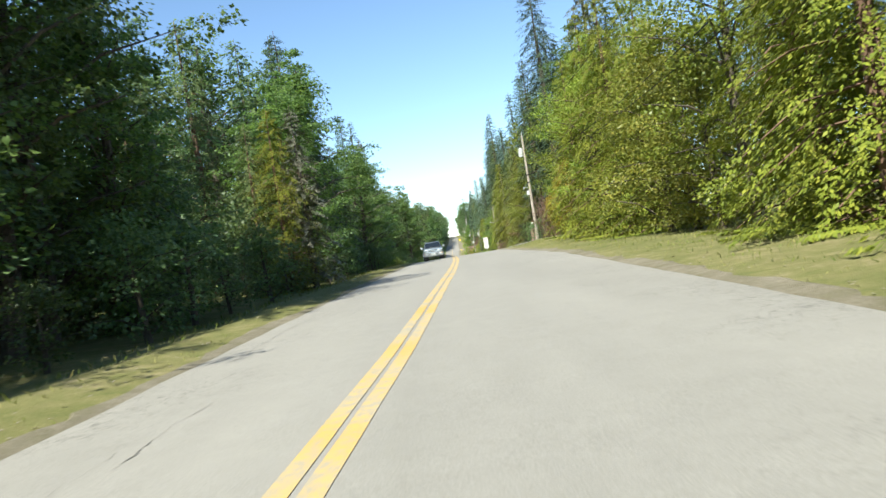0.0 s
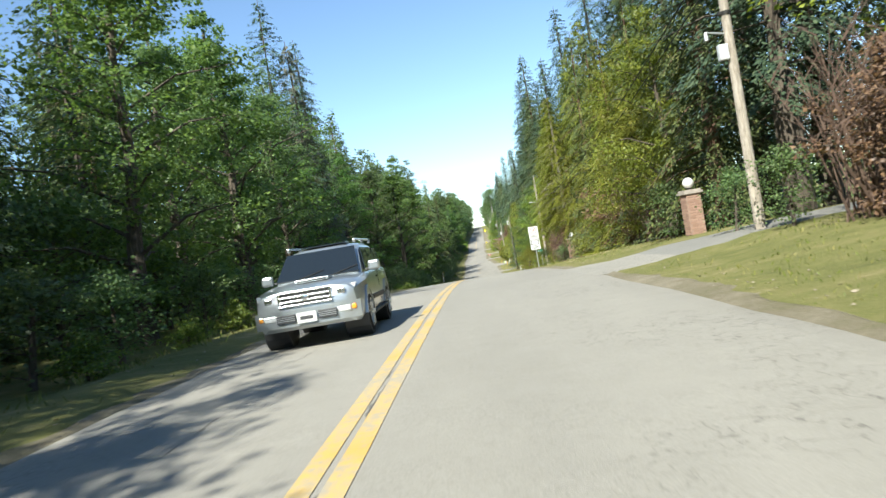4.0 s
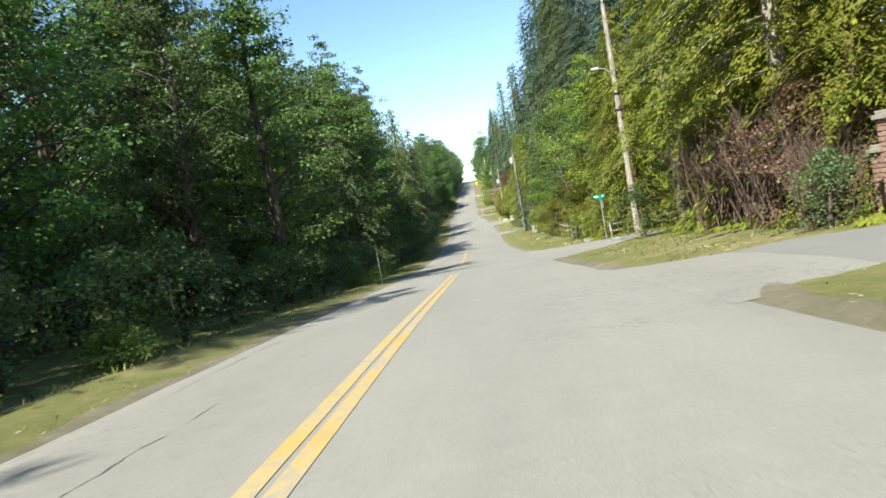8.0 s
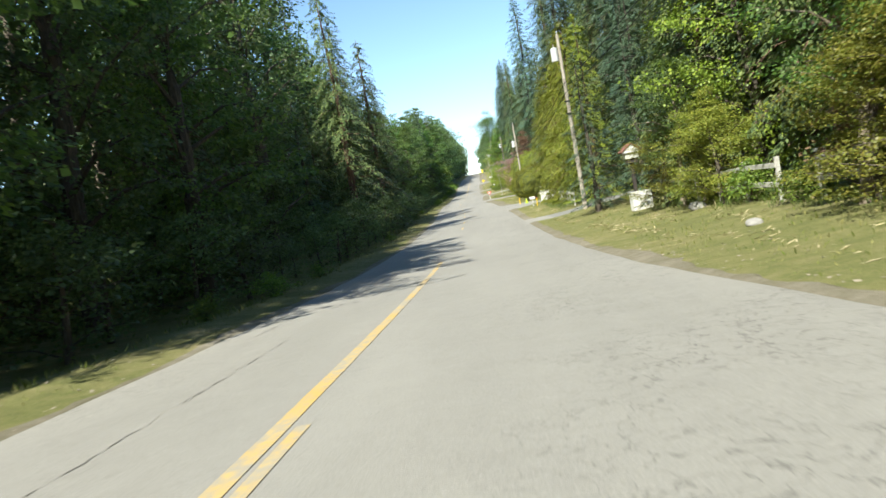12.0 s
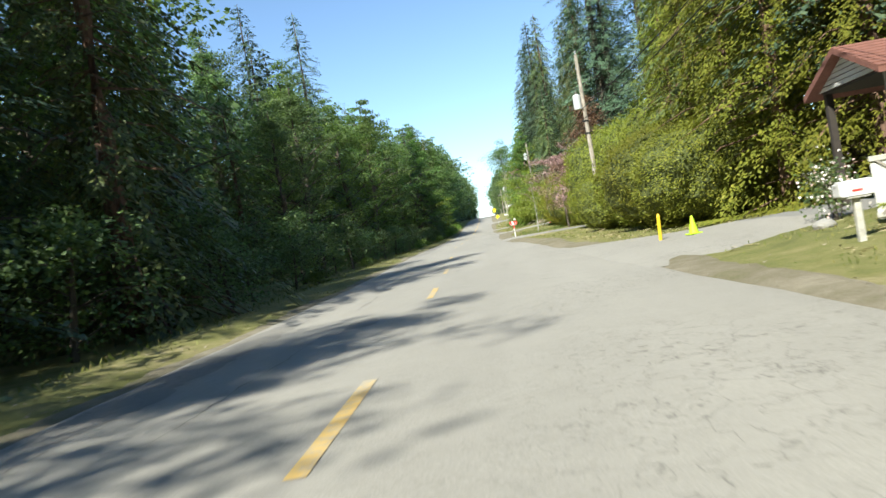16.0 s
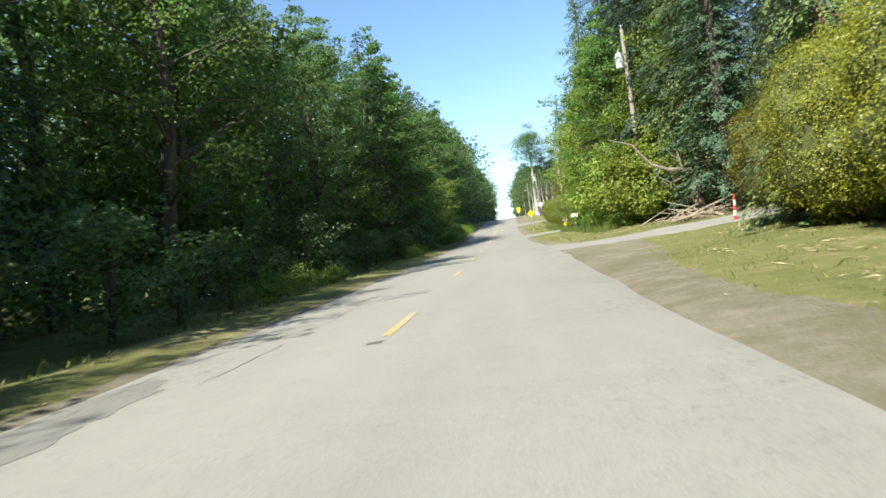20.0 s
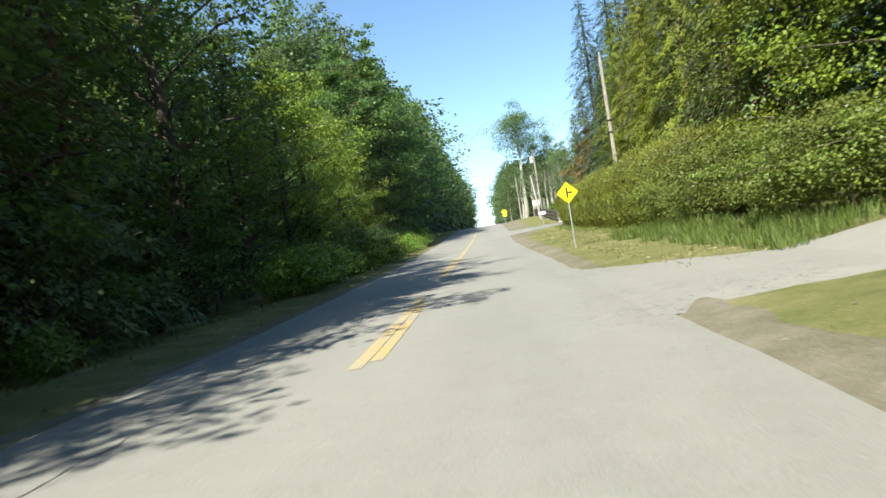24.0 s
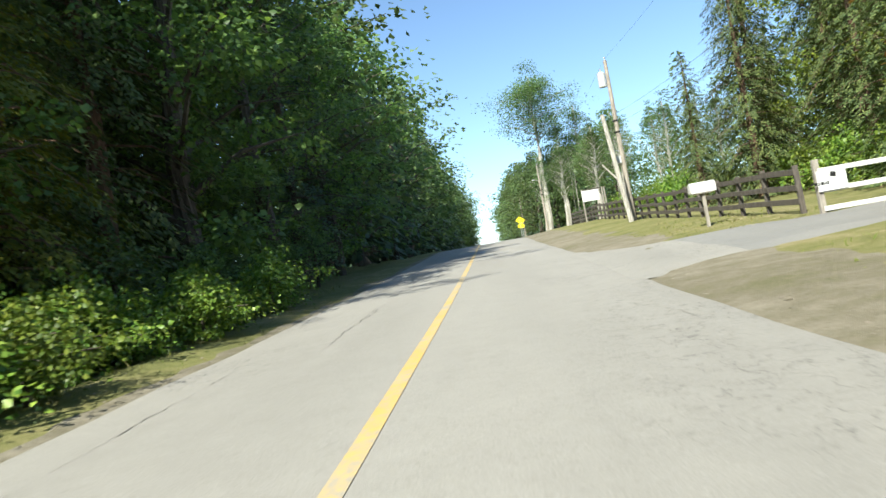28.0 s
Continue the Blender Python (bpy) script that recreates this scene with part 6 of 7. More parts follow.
# ---- the small house with a red roof ----
g = gz(11.5, 253.1)
s = thing("carport_house", pose(0, 0, 0), "small house porch with a red tiled gable roof and white boards", "house")
TILE = plain("red roof tiles", (0.205, 0.09, 0.068), 0.8, 0, 0.35, 6, 0.5)
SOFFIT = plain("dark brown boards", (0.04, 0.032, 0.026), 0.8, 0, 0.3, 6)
SIDING = plain("white boards", (0.58, 0.57, 0.535), 0.7, 0, 0.15, 5)
apex, eave, half, x0, x1 = -3.2, -3.86, 1.45, 10.3, 17.5
for sgn in (-1, 1):
    bm = bmesh.new()
    q = [Vector((x0 - 0.25, 253.1, apex)), Vector((x1, 253.1, apex)), Vector((x1, 253.1 + sgn * (half + 0.3), eave - 0.14)), Vector((x0 - 0.25, 253.1 + sgn * (half + 0.3), eave - 0.14))]
    lo = [bm.verts.new(v) for v in q]
    hi = [bm.verts.new(v + Vector((0, 0, 0.12))) for v in q]
    for f in ((0, 1, 2, 3), (0, 4, 5, 1), (1, 5, 6, 2), (2, 6, 7, 3), (3, 7, 4, 0), (4, 7, 6, 5)):
        bm.faces.new([(lo + hi)[i] for i in f])
    bmesh.ops.recalc_face_normals(bm, faces=bm.faces)
    slope = part("roof_slope", bm, TILE, s)
    for row in range(9):
        f = (row + 0.5) / 9
        bm = bmesh.new()
        yy, zz = 253.1 + sgn * (half + 0.3) * f, apex + (eave - 0.14 - apex) * f + 0.135
        box(bm, 0, 0, 0, x1 - x0 + 0.25, (half + 0.3) / 9 * 1.05, 0.035, 0.01, Matrix.Translation(((x0 + x1) / 2 - 0.12, yy, zz)) @ Matrix.Rotation(-sgn * math.atan2(apex - eave + 0.14, half + 0.3) * 0.86, 4, "X"))
        part("roof_course", bm, TILE, slope)
for i in range(6):
    f0, f1 = i / 6, (i + 1) / 6
    w0, w1 = half * (1 - f0), half * (1 - f1)
    z0, z1 = eave + (apex - eave) * f0, eave + (apex - eave) * f1 - 0.02
    bm = bmesh.new()
    a = [(x0, 253.1 - w0, z0), (x0, 253.1 + w0, z0), (x0, 253.1 + w1, z1), (x0, 253.1 - w1, z1)]
    v = [bm.verts.new(q) for q in a] + [bm.verts.new((q[0] + 0.04, q[1], q[2])) for q in a]
    for f in ((0, 3, 2, 1), (4, 5, 6, 7), (0, 1, 5, 4), (1, 2, 6, 5), (2, 3, 7, 6), (3, 0, 4, 7)):
        bm.faces.new([v[k] for k in f])
    part("gable_board", bm, SIDING, s)
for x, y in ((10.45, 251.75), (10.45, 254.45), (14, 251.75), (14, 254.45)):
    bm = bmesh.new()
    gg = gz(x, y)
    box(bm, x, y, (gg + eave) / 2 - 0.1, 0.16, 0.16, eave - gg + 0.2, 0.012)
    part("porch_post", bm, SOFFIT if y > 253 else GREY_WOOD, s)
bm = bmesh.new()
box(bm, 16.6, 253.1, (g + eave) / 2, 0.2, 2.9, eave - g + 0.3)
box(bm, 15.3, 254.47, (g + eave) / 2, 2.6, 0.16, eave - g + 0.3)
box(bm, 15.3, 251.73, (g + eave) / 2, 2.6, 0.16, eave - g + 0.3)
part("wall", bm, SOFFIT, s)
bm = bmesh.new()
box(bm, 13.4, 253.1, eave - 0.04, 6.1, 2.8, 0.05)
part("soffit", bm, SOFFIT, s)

g = gz(9.0, 248.8)
s = thing("board_gate", pose(9.0, 248.9, g), "white boarded gate with crossed braces and dark latches", "gate")
for i in range(8):
    bm = bmesh.new()
    box(bm, -0.56 + i * 0.162, 0, 0.55, 0.157, 0.03, 1.06, 0.005)
    part("board", bm, WHITE, s)
for z in (0.1, 1.04):
    bm = bmesh.new()
    box(bm, 0.0, -0.03, z, 1.34, 0.035, 0.09, 0.006)
    part("rail", bm, OLD_WHITE, s)
for a in (-52, 52):
    part("brace", plate(bmesh.new(), 0.045, 1.5, -0.036 - 0.01 * (a > 0), 0.02, 0, 0.57, a), GREY_WOOD, s)
for z in (0.38, 0.78):
    part("latch", plate(bmesh.new(), 0.06, 0.16, -0.06, 0.02, 0.02, z), DARK, s)
s = thing("lattice_panel", pose(10.2, 249.0, g, 0, 0, 4), "white wooden lattice panel leaning beside the gate", "fence")
for dx in (-0.45, 0.45):
    bm = bmesh.new()
    box(bm, dx, 0, 0.52, 0.06, 0.05, 1.04, 0.006)
    part("stile", bm, OLD_WHITE, s)
for k in range(9):
    f = -0.4 + 0.1 * k
    part("lath", plate(bmesh.new(), 0.045, 1.1, 0.012, 0.012, f * 0.9, 0.52, 24), OLD_WHITE, s)
    part("lath", plate(bmesh.new(), 0.045, 1.1, -0.012, 0.012, f * 0.9, 0.52, -24), OLD_WHITE, s)
for k, (x, y, tilt) in enumerate(((11.1, 248.6, 10), (11.3, 248.4, 24))):
    ob = part("plank", box(bmesh.new(), 0, 0, 0, 1.5, 0.16, 0.035, 0.006), OLD_WHITE)
    ob.matrix_basis = pose(x, y, gz(x, y) + 0.25 + 0.14 * k, 0, tilt, 8)
    tagged(ob, "loose weathered white plank leaning by the gate", "plank", "loose planks")

YELLOW = plain("yellow marker paint", (0.75, 0.5, 0.02), 0.5, 0, 0.15, 6)
for x, y in ((6.7, 257.5), (7.75, 247.0)):
    g = gz(x, y)
    s = thing("marker_post", pose(x, y, g, 3, 2, 0), "short yellow marker post with a red top beside the drive", "post", "marker posts")
    bm = bmesh.new()
    rod(bm, (0, 0, -0.2), (0, 0, 0.72), 0.05, 0.05, 10)
    part("shaft", bm, YELLOW, s)
    bm = bmesh.new()
    rod(bm, (0, 0, 0.72), (0, 0, 0.8), 0.055, 0.03, 10)
    part("cap", bm, SIGN_RED if y < 250 else YELLOW, s)
CONE = plain("lime cone plastic", (0.42, 0.62, 0.03), 0.5, 0, 0.12, 6)
for x, y in ((7.4, 256.6),):
    g = gz(x, y) + 0.05
    s = thing("traffic_cone", pose(x, y, g, 0, 0, 20), "lime-green traffic cone beside the drive", "cone", "traffic cones")
    bm = bmesh.new()
    box(bm, 0, 0, 0.015, 0.34, 0.34, 0.04, 0.01)
    part("base", bm, CONE, s)
    bm = bmesh.new()
    rod(bm, (0, 0, 0.03), (0, 0, 0.5), 0.13, 0.03, 20)
    part("cone_body", bm, CONE, s)

# flower tub, boulders, crate and the little roofed feeder
g = gz(8.9, 251.6)
s = thing("flowering_bush", pose(8.9, 251.6, g), "small bush with white and pink flowers beside the drive", "bush")
v, f = [], []
r = np.random.RandomState(3)
for k in range(9):
    tube(v, f, [(r.normal(0, 0.05), r.normal(0, 0.05), -0.05), (r.normal(0, 0.18), r.normal(0, 0.18), 0.5), (r.normal(0, 0.3), r.normal(0, 0.3), 1.0)], [0.015, 0.01, 0.005], 4)
raw("stem", v, f, BARK, s)["kind"] = "stuff"
for name, n, size, kind in (("foliage", 700, 0.075, ALDER), ("flowers", 240, 0.07, leaf_mat("white petals", (0.7, 0.68, 0.64), (0.72, 0.66, 0.64), (0.75, 0.42, 0.42), 0.2))):
    o = r.normal(0, 1, (n, 3)) * (0.24, 0.24, 0.27) + (0, 0, 0.68)
    o[:, 2] = np.maximum(o[:, 2], 0.05)
    new(name, leaves_mesh(name, o, r.normal(0, 1, (n, 3)), r.normal(0, 1, (n, 3)), np.full(n, size), np.full(n, size * 0.8), kind)).parent = s
for x, y, k in ((9.3, 199.0, 0.3), (8.9, 161.4, 0.35), (9.2, 162.5, 0.22), (7.9, 190, 0.18), (8.2, 250.6, 0.2)):
    bm = bmesh.new()
    bmesh.ops.create_icosphere(bm, subdivisions=3, radius=k)
    for v in bm.verts:
        v.co = v.co * lumpy(v.co * 3, k * 50)
        v.co.z *= 0.6
    ob = part("boulder", bm, STONE)
    ob.matrix_basis = pose(x, y, gz(x, y) + k * 0.25, 0, 0, k * 400)
    tagged(ob, "pale rounded boulder lying in the grass", "rock", "boulders")
g = gz(9.3, 207.5)
s = thing("crate", pose(9.3, 207.5, g, 0, 0, 5), "white wooden crate with cross braces by the fence", "crate")
for dx, w in ((0, 0.9),):
    bm = bmesh.new()
    box(bm, 0, 0, 0.42, w, 0.5, 0.85, 0.015)
    part("body", bm, WHITE, s)
    for a in (-38, 38):
        part("brace", plate(bmesh.new(), 0.09, 1.05, -0.27, 0.03, 0, 0.42, a), OLD_WHITE, s)
g = gz(9.4, 208.8)
s = thing("bird_table", pose(9.4, 208.8, g), "dark wooden stand with a small red roof and white gable", "bird table")
bm = bmesh.new()
box(bm, 0, 0, 1.1, 0.16, 0.16, 2.2, 0.015)
box(bm, 0, 0, 2.28, 0.5, 0.42, 0.3, 0.02)
part("stand", bm, SOFFIT, s)
for sgn in (-1, 1):
    bm = bmesh.new()
    box(bm, 0, 0, 0, 0.62, 0.9, 0.06, 0.01, Matrix.Translation((sgn * 0.24, 0, 2.86)) @ Matrix.Rotation(sgn * radians(38), 4, "Y"))
    part("roof_slope", bm, TILE, s)
bm = bmesh.new()
v = [bm.verts.new(q) for q in ((-0.4, -0.4, 2.62), (0.4, -0.4, 2.62), (0, -0.4, 3.0), (-0.4, -0.36, 2.62), (0.4, -0.36, 2.62), (0, -0.36, 3.0))]
for f in ((0, 1, 2), (5, 4, 3), (0, 3, 4, 1), (1, 4, 5, 2), (2, 5, 3, 0)):
    bm.faces.new([v[i] for i in f])
box(bm, 0, 0, 2.5, 0.6, 0.6, 0.3, 0.01)
part("gable", bm, WHITE, s)

# brush pile and the white marks of the side street
bp = thing("brush_pile", pose(10.0, 331.8, gz(10.0, 331.8)), "heap of cut pale brown branches on the grass", "brush pile")
q = random.Random(90)
STICK = bark_mat("cut branches", (0.17, 0.13, 0.09), (0.42, 0.35, 0.27))
for k in range(70):
    a, long, tilt = q.uniform(0, 6.28), q.uniform(0.7, 2.4), q.uniform(-0.25, 0.45)
    m = Vector((q.gauss(0, 0.8), q.gauss(0, 1.3), 0))
    m.z = 0.06 + q.random() * max(0.05, 0.6 - 0.3 * m.length)
    d = Vector((math.cos(a), math.sin(a), tilt)) * long / 2
    v, f = [], []
    rad = q.uniform(0.014, 0.05)
    tube(v, f, [m - d, m + Vector((q.gauss(0, 0.06), q.gauss(0, 0.06), 0.05)), m + d], [rad, rad * 0.8, rad * 0.45], 6)
    low = min(p[2] for p in v)
    raw("branch", [(x, y, z - min(0, low)) for x, y, z in v], f, STICK, bp)
# broken tree over the brush: its stump still stands, the trunk leans down from it
g = gz(10.6, 335.2)
s = thing("broken_tree", pose(10.6, 335.2, g), "broken brown tree with a splintered stump and a leaning bent trunk", "tree")
v, f = [], []
tube(v, f, [(0.3, 0, -0.3), (0.28, 0, 0.5), (0.22, 0.05, 1.0), (0.2, 0.1, 1.45)], [0.34, 0.27, 0.24, 0.2], 10)
for k in range(9):
    a = k * 0.7
    tube(v, f, [(0.2 + 0.15 * math.cos(a), 0.1 + 0.15 * math.sin(a), 1.35), (0.2 + 0.19 * math.cos(a), 0.1 + 0.17 * math.sin(a), 1.6 + 0.16 * (k % 4))], [0.065, 0.01], 4)
raw("stump", v, f, BARK_BROWN, s)
v, f = [], []
tube(v, f, [(0.1, 0.1, 2.25), (-0.3, 0.1, 2.3), (-1.0, 0.15, 2.45), (-1.7, 0.1, 2.75), (-2.0, 0.05, 3.1), (-2.3, 0, 3.5), (-2.55, 0, 3.85)], [0.11, 0.12, 0.1, 0.085, 0.07, 0.06, 0.055], 8)
tube(v, f, [(-2.55, 0, 3.85), (-2.9, -0.05, 3.98), (-3.3, -0.1, 4.12), (-3.8, -0.2, 4.32)], [0.055, 0.045, 0.035, 0.015], 6)
raw("trunk", v, f, BARK_BROWN, s)
for path, r0 in ((((0.15, 0.1, 2.2), (-0.3, 0.1, 1.95), (-0.9, 0.1, 1.75), (-1.55, 0.1, 2.2)), 0.07), (((0.2, 0.1, 1.35), (-0.4, 0.0, 1.5), (-0.95, 0, 1.5), (-1.35, 0, 1.95)), 0.09),
                 (((-0.25, 0.1, 2.3), (-0.35, 0.1, 2.8), (-0.45, 0.05, 3.3), (-0.4, 0, 3.85)), 0.06), (((-0.3, 0.1, 2.8), (-0.7, 0.1, 3.1), (-0.95, 0.1, 3.5)), 0.035), (((-1.3, 0.1, 2.6), (-1.5, 0, 2.2), (-1.9, 0, 2.1)), 0.03)):
    v, f = [], []
    tube(v, f, path, [r0 * (1 - 0.25 * k) for k in range(len(path))], 6)
    raw("branch", v, f, BARK_BROWN, s)
# striped post beside the hedge
g = gz(9.6, 325.6)
s = thing("striped_post", pose(9.6, 325.6, g, 4, 3, 0), "short orange and white striped post beside the hedge", "post")
for k in range(5):
    bm = bmesh.new()
    rod(bm, (0, 0, 0.19 * k), (0, 0, 0.19 * (k + 1)), 0.07 - 0.006 * k, 0.064 - 0.006 * k, 12)
    part("stripe", bm, SIGN_RED if k % 2 == 0 else WHITE, s)
for k, (x, y, w, d) in enumerate(((8.6, 150.0, 0.45, 1.1), (8.6, 152.0, 0.45, 1.2), (9.2, 154.2, 0.4, 0.7))):
    rows = [[(x + w * i, y + d * j / 3, gz(x + w * i, y + d * j / 3) + 0.062) for i in (0, 0.5, 1)] for j in range(4)]
    strip("stop_bar", rows, WHITE_LINE, label="worn white stop bar on the side street", category="road line", kind="structure")
# chain-link fence behind the bare bushes
s = thing("wire_fence", pose(10.6, 89.5, gz(10.6, 89.5)), "grey wire fence with steel posts among bushes", "fence")
for i in range(6):
    bm = bmesh.new()
    dz = gz(10.6, 89.5 + i * 2.4) - gz(10.6, 89.5)
    rod(bm, (0, i * 2.4, dz - 0.2), (0, i * 2.4, dz + 1.55), 0.03, 0.03, 8)
    part("post", bm, STEEL, s)
    if i < 5:
        dn = gz(10.6, 89.5 + (i + 1) * 2.4) - gz(10.6, 89.5)
        bm = bmesh.new()
        rod(bm, (0, i * 2.4, dz + 1.52), (0, i * 2.4 + 2.4, dn + 1.52), 0.02, 0.02, 8)
        part("rail", bm, STEEL, s)
        bm = bmesh.new()
        for k in range(12):
            rod(bm, (0, i * 2.4 + 0.2 * k, dz + 0.05), (0, i * 2.4 + 0.2 * k + 0.2, dn + 1.5), 0.004, 0.004, 3)
            rod(bm, (0, i * 2.4 + 0.2 * k + 0.2, dz + 0.05), (0, i * 2.4 + 0.2 * k, dn + 1.5), 0.004, 0.004, 3)
        part("wire_mesh", bm, STEEL, s)


# ---- the silver off-roader in the other lane; its nose points at -y ----
def loft(bm, rings):
    """Rings of points, all of one length, joined to a closed skin with end caps."""
    vs = [[bm.verts.new(p) for p in ring_] for ring_ in rings]
    k = len(vs[0])
    for a, b in zip(vs, vs[1:]):
        for i in range(k):
            j = (i + 1) % k
            bm.faces.new((a[i], a[j], b[j], b[i]))
    bm.faces.new(vs[0][::-1])
    bm.faces.new(vs[-1])
    bmesh.ops.recalc_face_normals(bm, faces=bm.faces)
    return bm


m, n, l, p = mat("silver car paint")
co = n.new("ShaderNodeTexCoord").outputs["Object"]
f = noise_tex(n, l, 3, 4, 0.6, co)
l.new(ramp(n, l, f, (0.3, (0.34, 0.37, 0.39)), (0.7, (0.42, 0.45, 0.47))), p.inputs["Base Color"])
p.inputs["Metallic"].default_value, p.inputs["Roughness"].default_value = 0.65, 0.32
p.inputs["Coat Weight"].default_value = 0.6
SILVER = m
m, n, l, p = mat("car glass")
p.inputs["Base Color"].default_value = (0.012, 0.016, 0.02, 1)
p.inputs["Roughness"].default_value, p.inputs["Specular IOR Level"].default_value = 0.05, 0.8
CAR_GLASS = m
CHROME = plain("chrome trim", (0.75, 0.76, 0.77), 0.16, 0.95, 0.06, 6, 0)
LAMP_GLASS = plain("lamp glass", (0.72, 0.74, 0.75), 0.12, 0.3, 0.25, 26, 0)
AMBER = plain("amber lens", (0.75, 0.3, 0.04), 0.2, 0, 0.1, 10, 0)
GREY_PLASTIC = plain("grey plastic", (0.05, 0.052, 0.055), 0.6, 0, 0.2, 8)
ALLOY = plain("alloy wheel", (0.5, 0.51, 0.52), 0.3, 0.8, 0.1, 9, 0)

CX, CY = -1.52, 71.05
slope = math.degrees(math.atan2(rz(CY + 2) - rz(CY - 2), 4))
car = thing("off_roader", pose(CX, CY, road_top(CX, CY), slope, 0, 1.0), "silver four-door off-road car driving in the other lane", "car")


def ring_at(y, wb, ws, wt, zb, zm, zt, crown=0.02):
    half = [(wb, zb), (ws, zb + 0.12), (ws + 0.015, zm), (ws - 0.015, zt - 0.1), (wt, zt - 0.02), (wt * 0.6, zt + crown)]
    return [(x, y, z) for x, z in half] + [(-x, y, z) for x, z in half[::-1]]


body = part("body", loft(bmesh.new(), [
    ring_at(-2.40, 0.66, 0.70, 0.62, 0.42, 0.62, 0.84), ring_at(-2.33, 0.78, 0.83, 0.72, 0.34, 0.66, 0.97), ring_at(-2.12, 0.84, 0.9, 0.8, 0.32, 0.7, 1.02),
    ring_at(-1.45, 0.86, 0.93, 0.83, 0.42, 0.75, 1.07), ring_at(-0.95, 0.87, 0.93, 0.84, 0.34, 0.75, 1.11), ring_at(-0.5, 0.87, 0.92, 0.86, 0.32, 0.75, 1.12),
    ring_at(0.8, 0.87, 0.92, 0.86, 0.32, 0.75, 1.13), ring_at(1.35, 0.86, 0.93, 0.86, 0.42, 0.76, 1.14), ring_at(2.1, 0.84, 0.9, 0.84, 0.38, 0.74, 1.14), ring_at(2.36, 0.74, 0.82, 0.78, 0.46, 0.72, 1.1)]), SILVER, car)


def cabin_ring(y, z0, z1, w0, w1):
    half = [(w0, z0), (w0 - 0.03, z0 + (z1 - z0) * 0.3), (w1 + 0.02, z1 - 0.09), (w1 - 0.08, z1 - 0.01), (w1 * 0.5, z1 + 0.025)]
    return [(x, y, z) for x, z in half] + [(-x, y, z) for x, z in half[::-1]]


cabin = part("cabin", loft(bmesh.new(), [cabin_ring(-1.0, 1.06, 1.13, 0.82, 0.8), cabin_ring(-0.62, 1.06, 1.42, 0.83, 0.74), cabin_ring(-0.28, 1.06, 1.64, 0.84, 0.69), cabin_ring(0.3, 1.06, 1.7, 0.84, 0.68),
                                         cabin_ring(1.5, 1.06, 1.7, 0.84, 0.67), cabin_ring(2.05, 1.06, 1.66, 0.83, 0.66), cabin_ring(2.28, 1.06, 1.2, 0.8, 0.74)]), SILVER, car)
for o in (body, cabin):
    for poly in o.data.polygons:
        poly.use_smooth = True
    mod = o.modifiers.new("crease", "EDGE_SPLIT")
    mod.split_angle = radians(34)


def panel(name, pts, material, parent=car, label="", thick=0.012, out=(0, -1, 0)):
    bm = bmesh.new()
    o = Vector(out)
    v = [bm.verts.new(Vector(q)) for q in pts] + [bm.verts.new(Vector(q) + o * thick) for q in pts]
    k = len(pts)
    bm.faces.new(v[:k])
    bm.faces.new(v[k:][::-1])
    for i in range(k):
        j = (i + 1) % k
        bm.faces.new((v[i], v[j], v[k + j], v[k + i]))
    bmesh.ops.recalc_face_normals(bm, faces=bm.faces)
    return part(name, bm, material, parent, label)


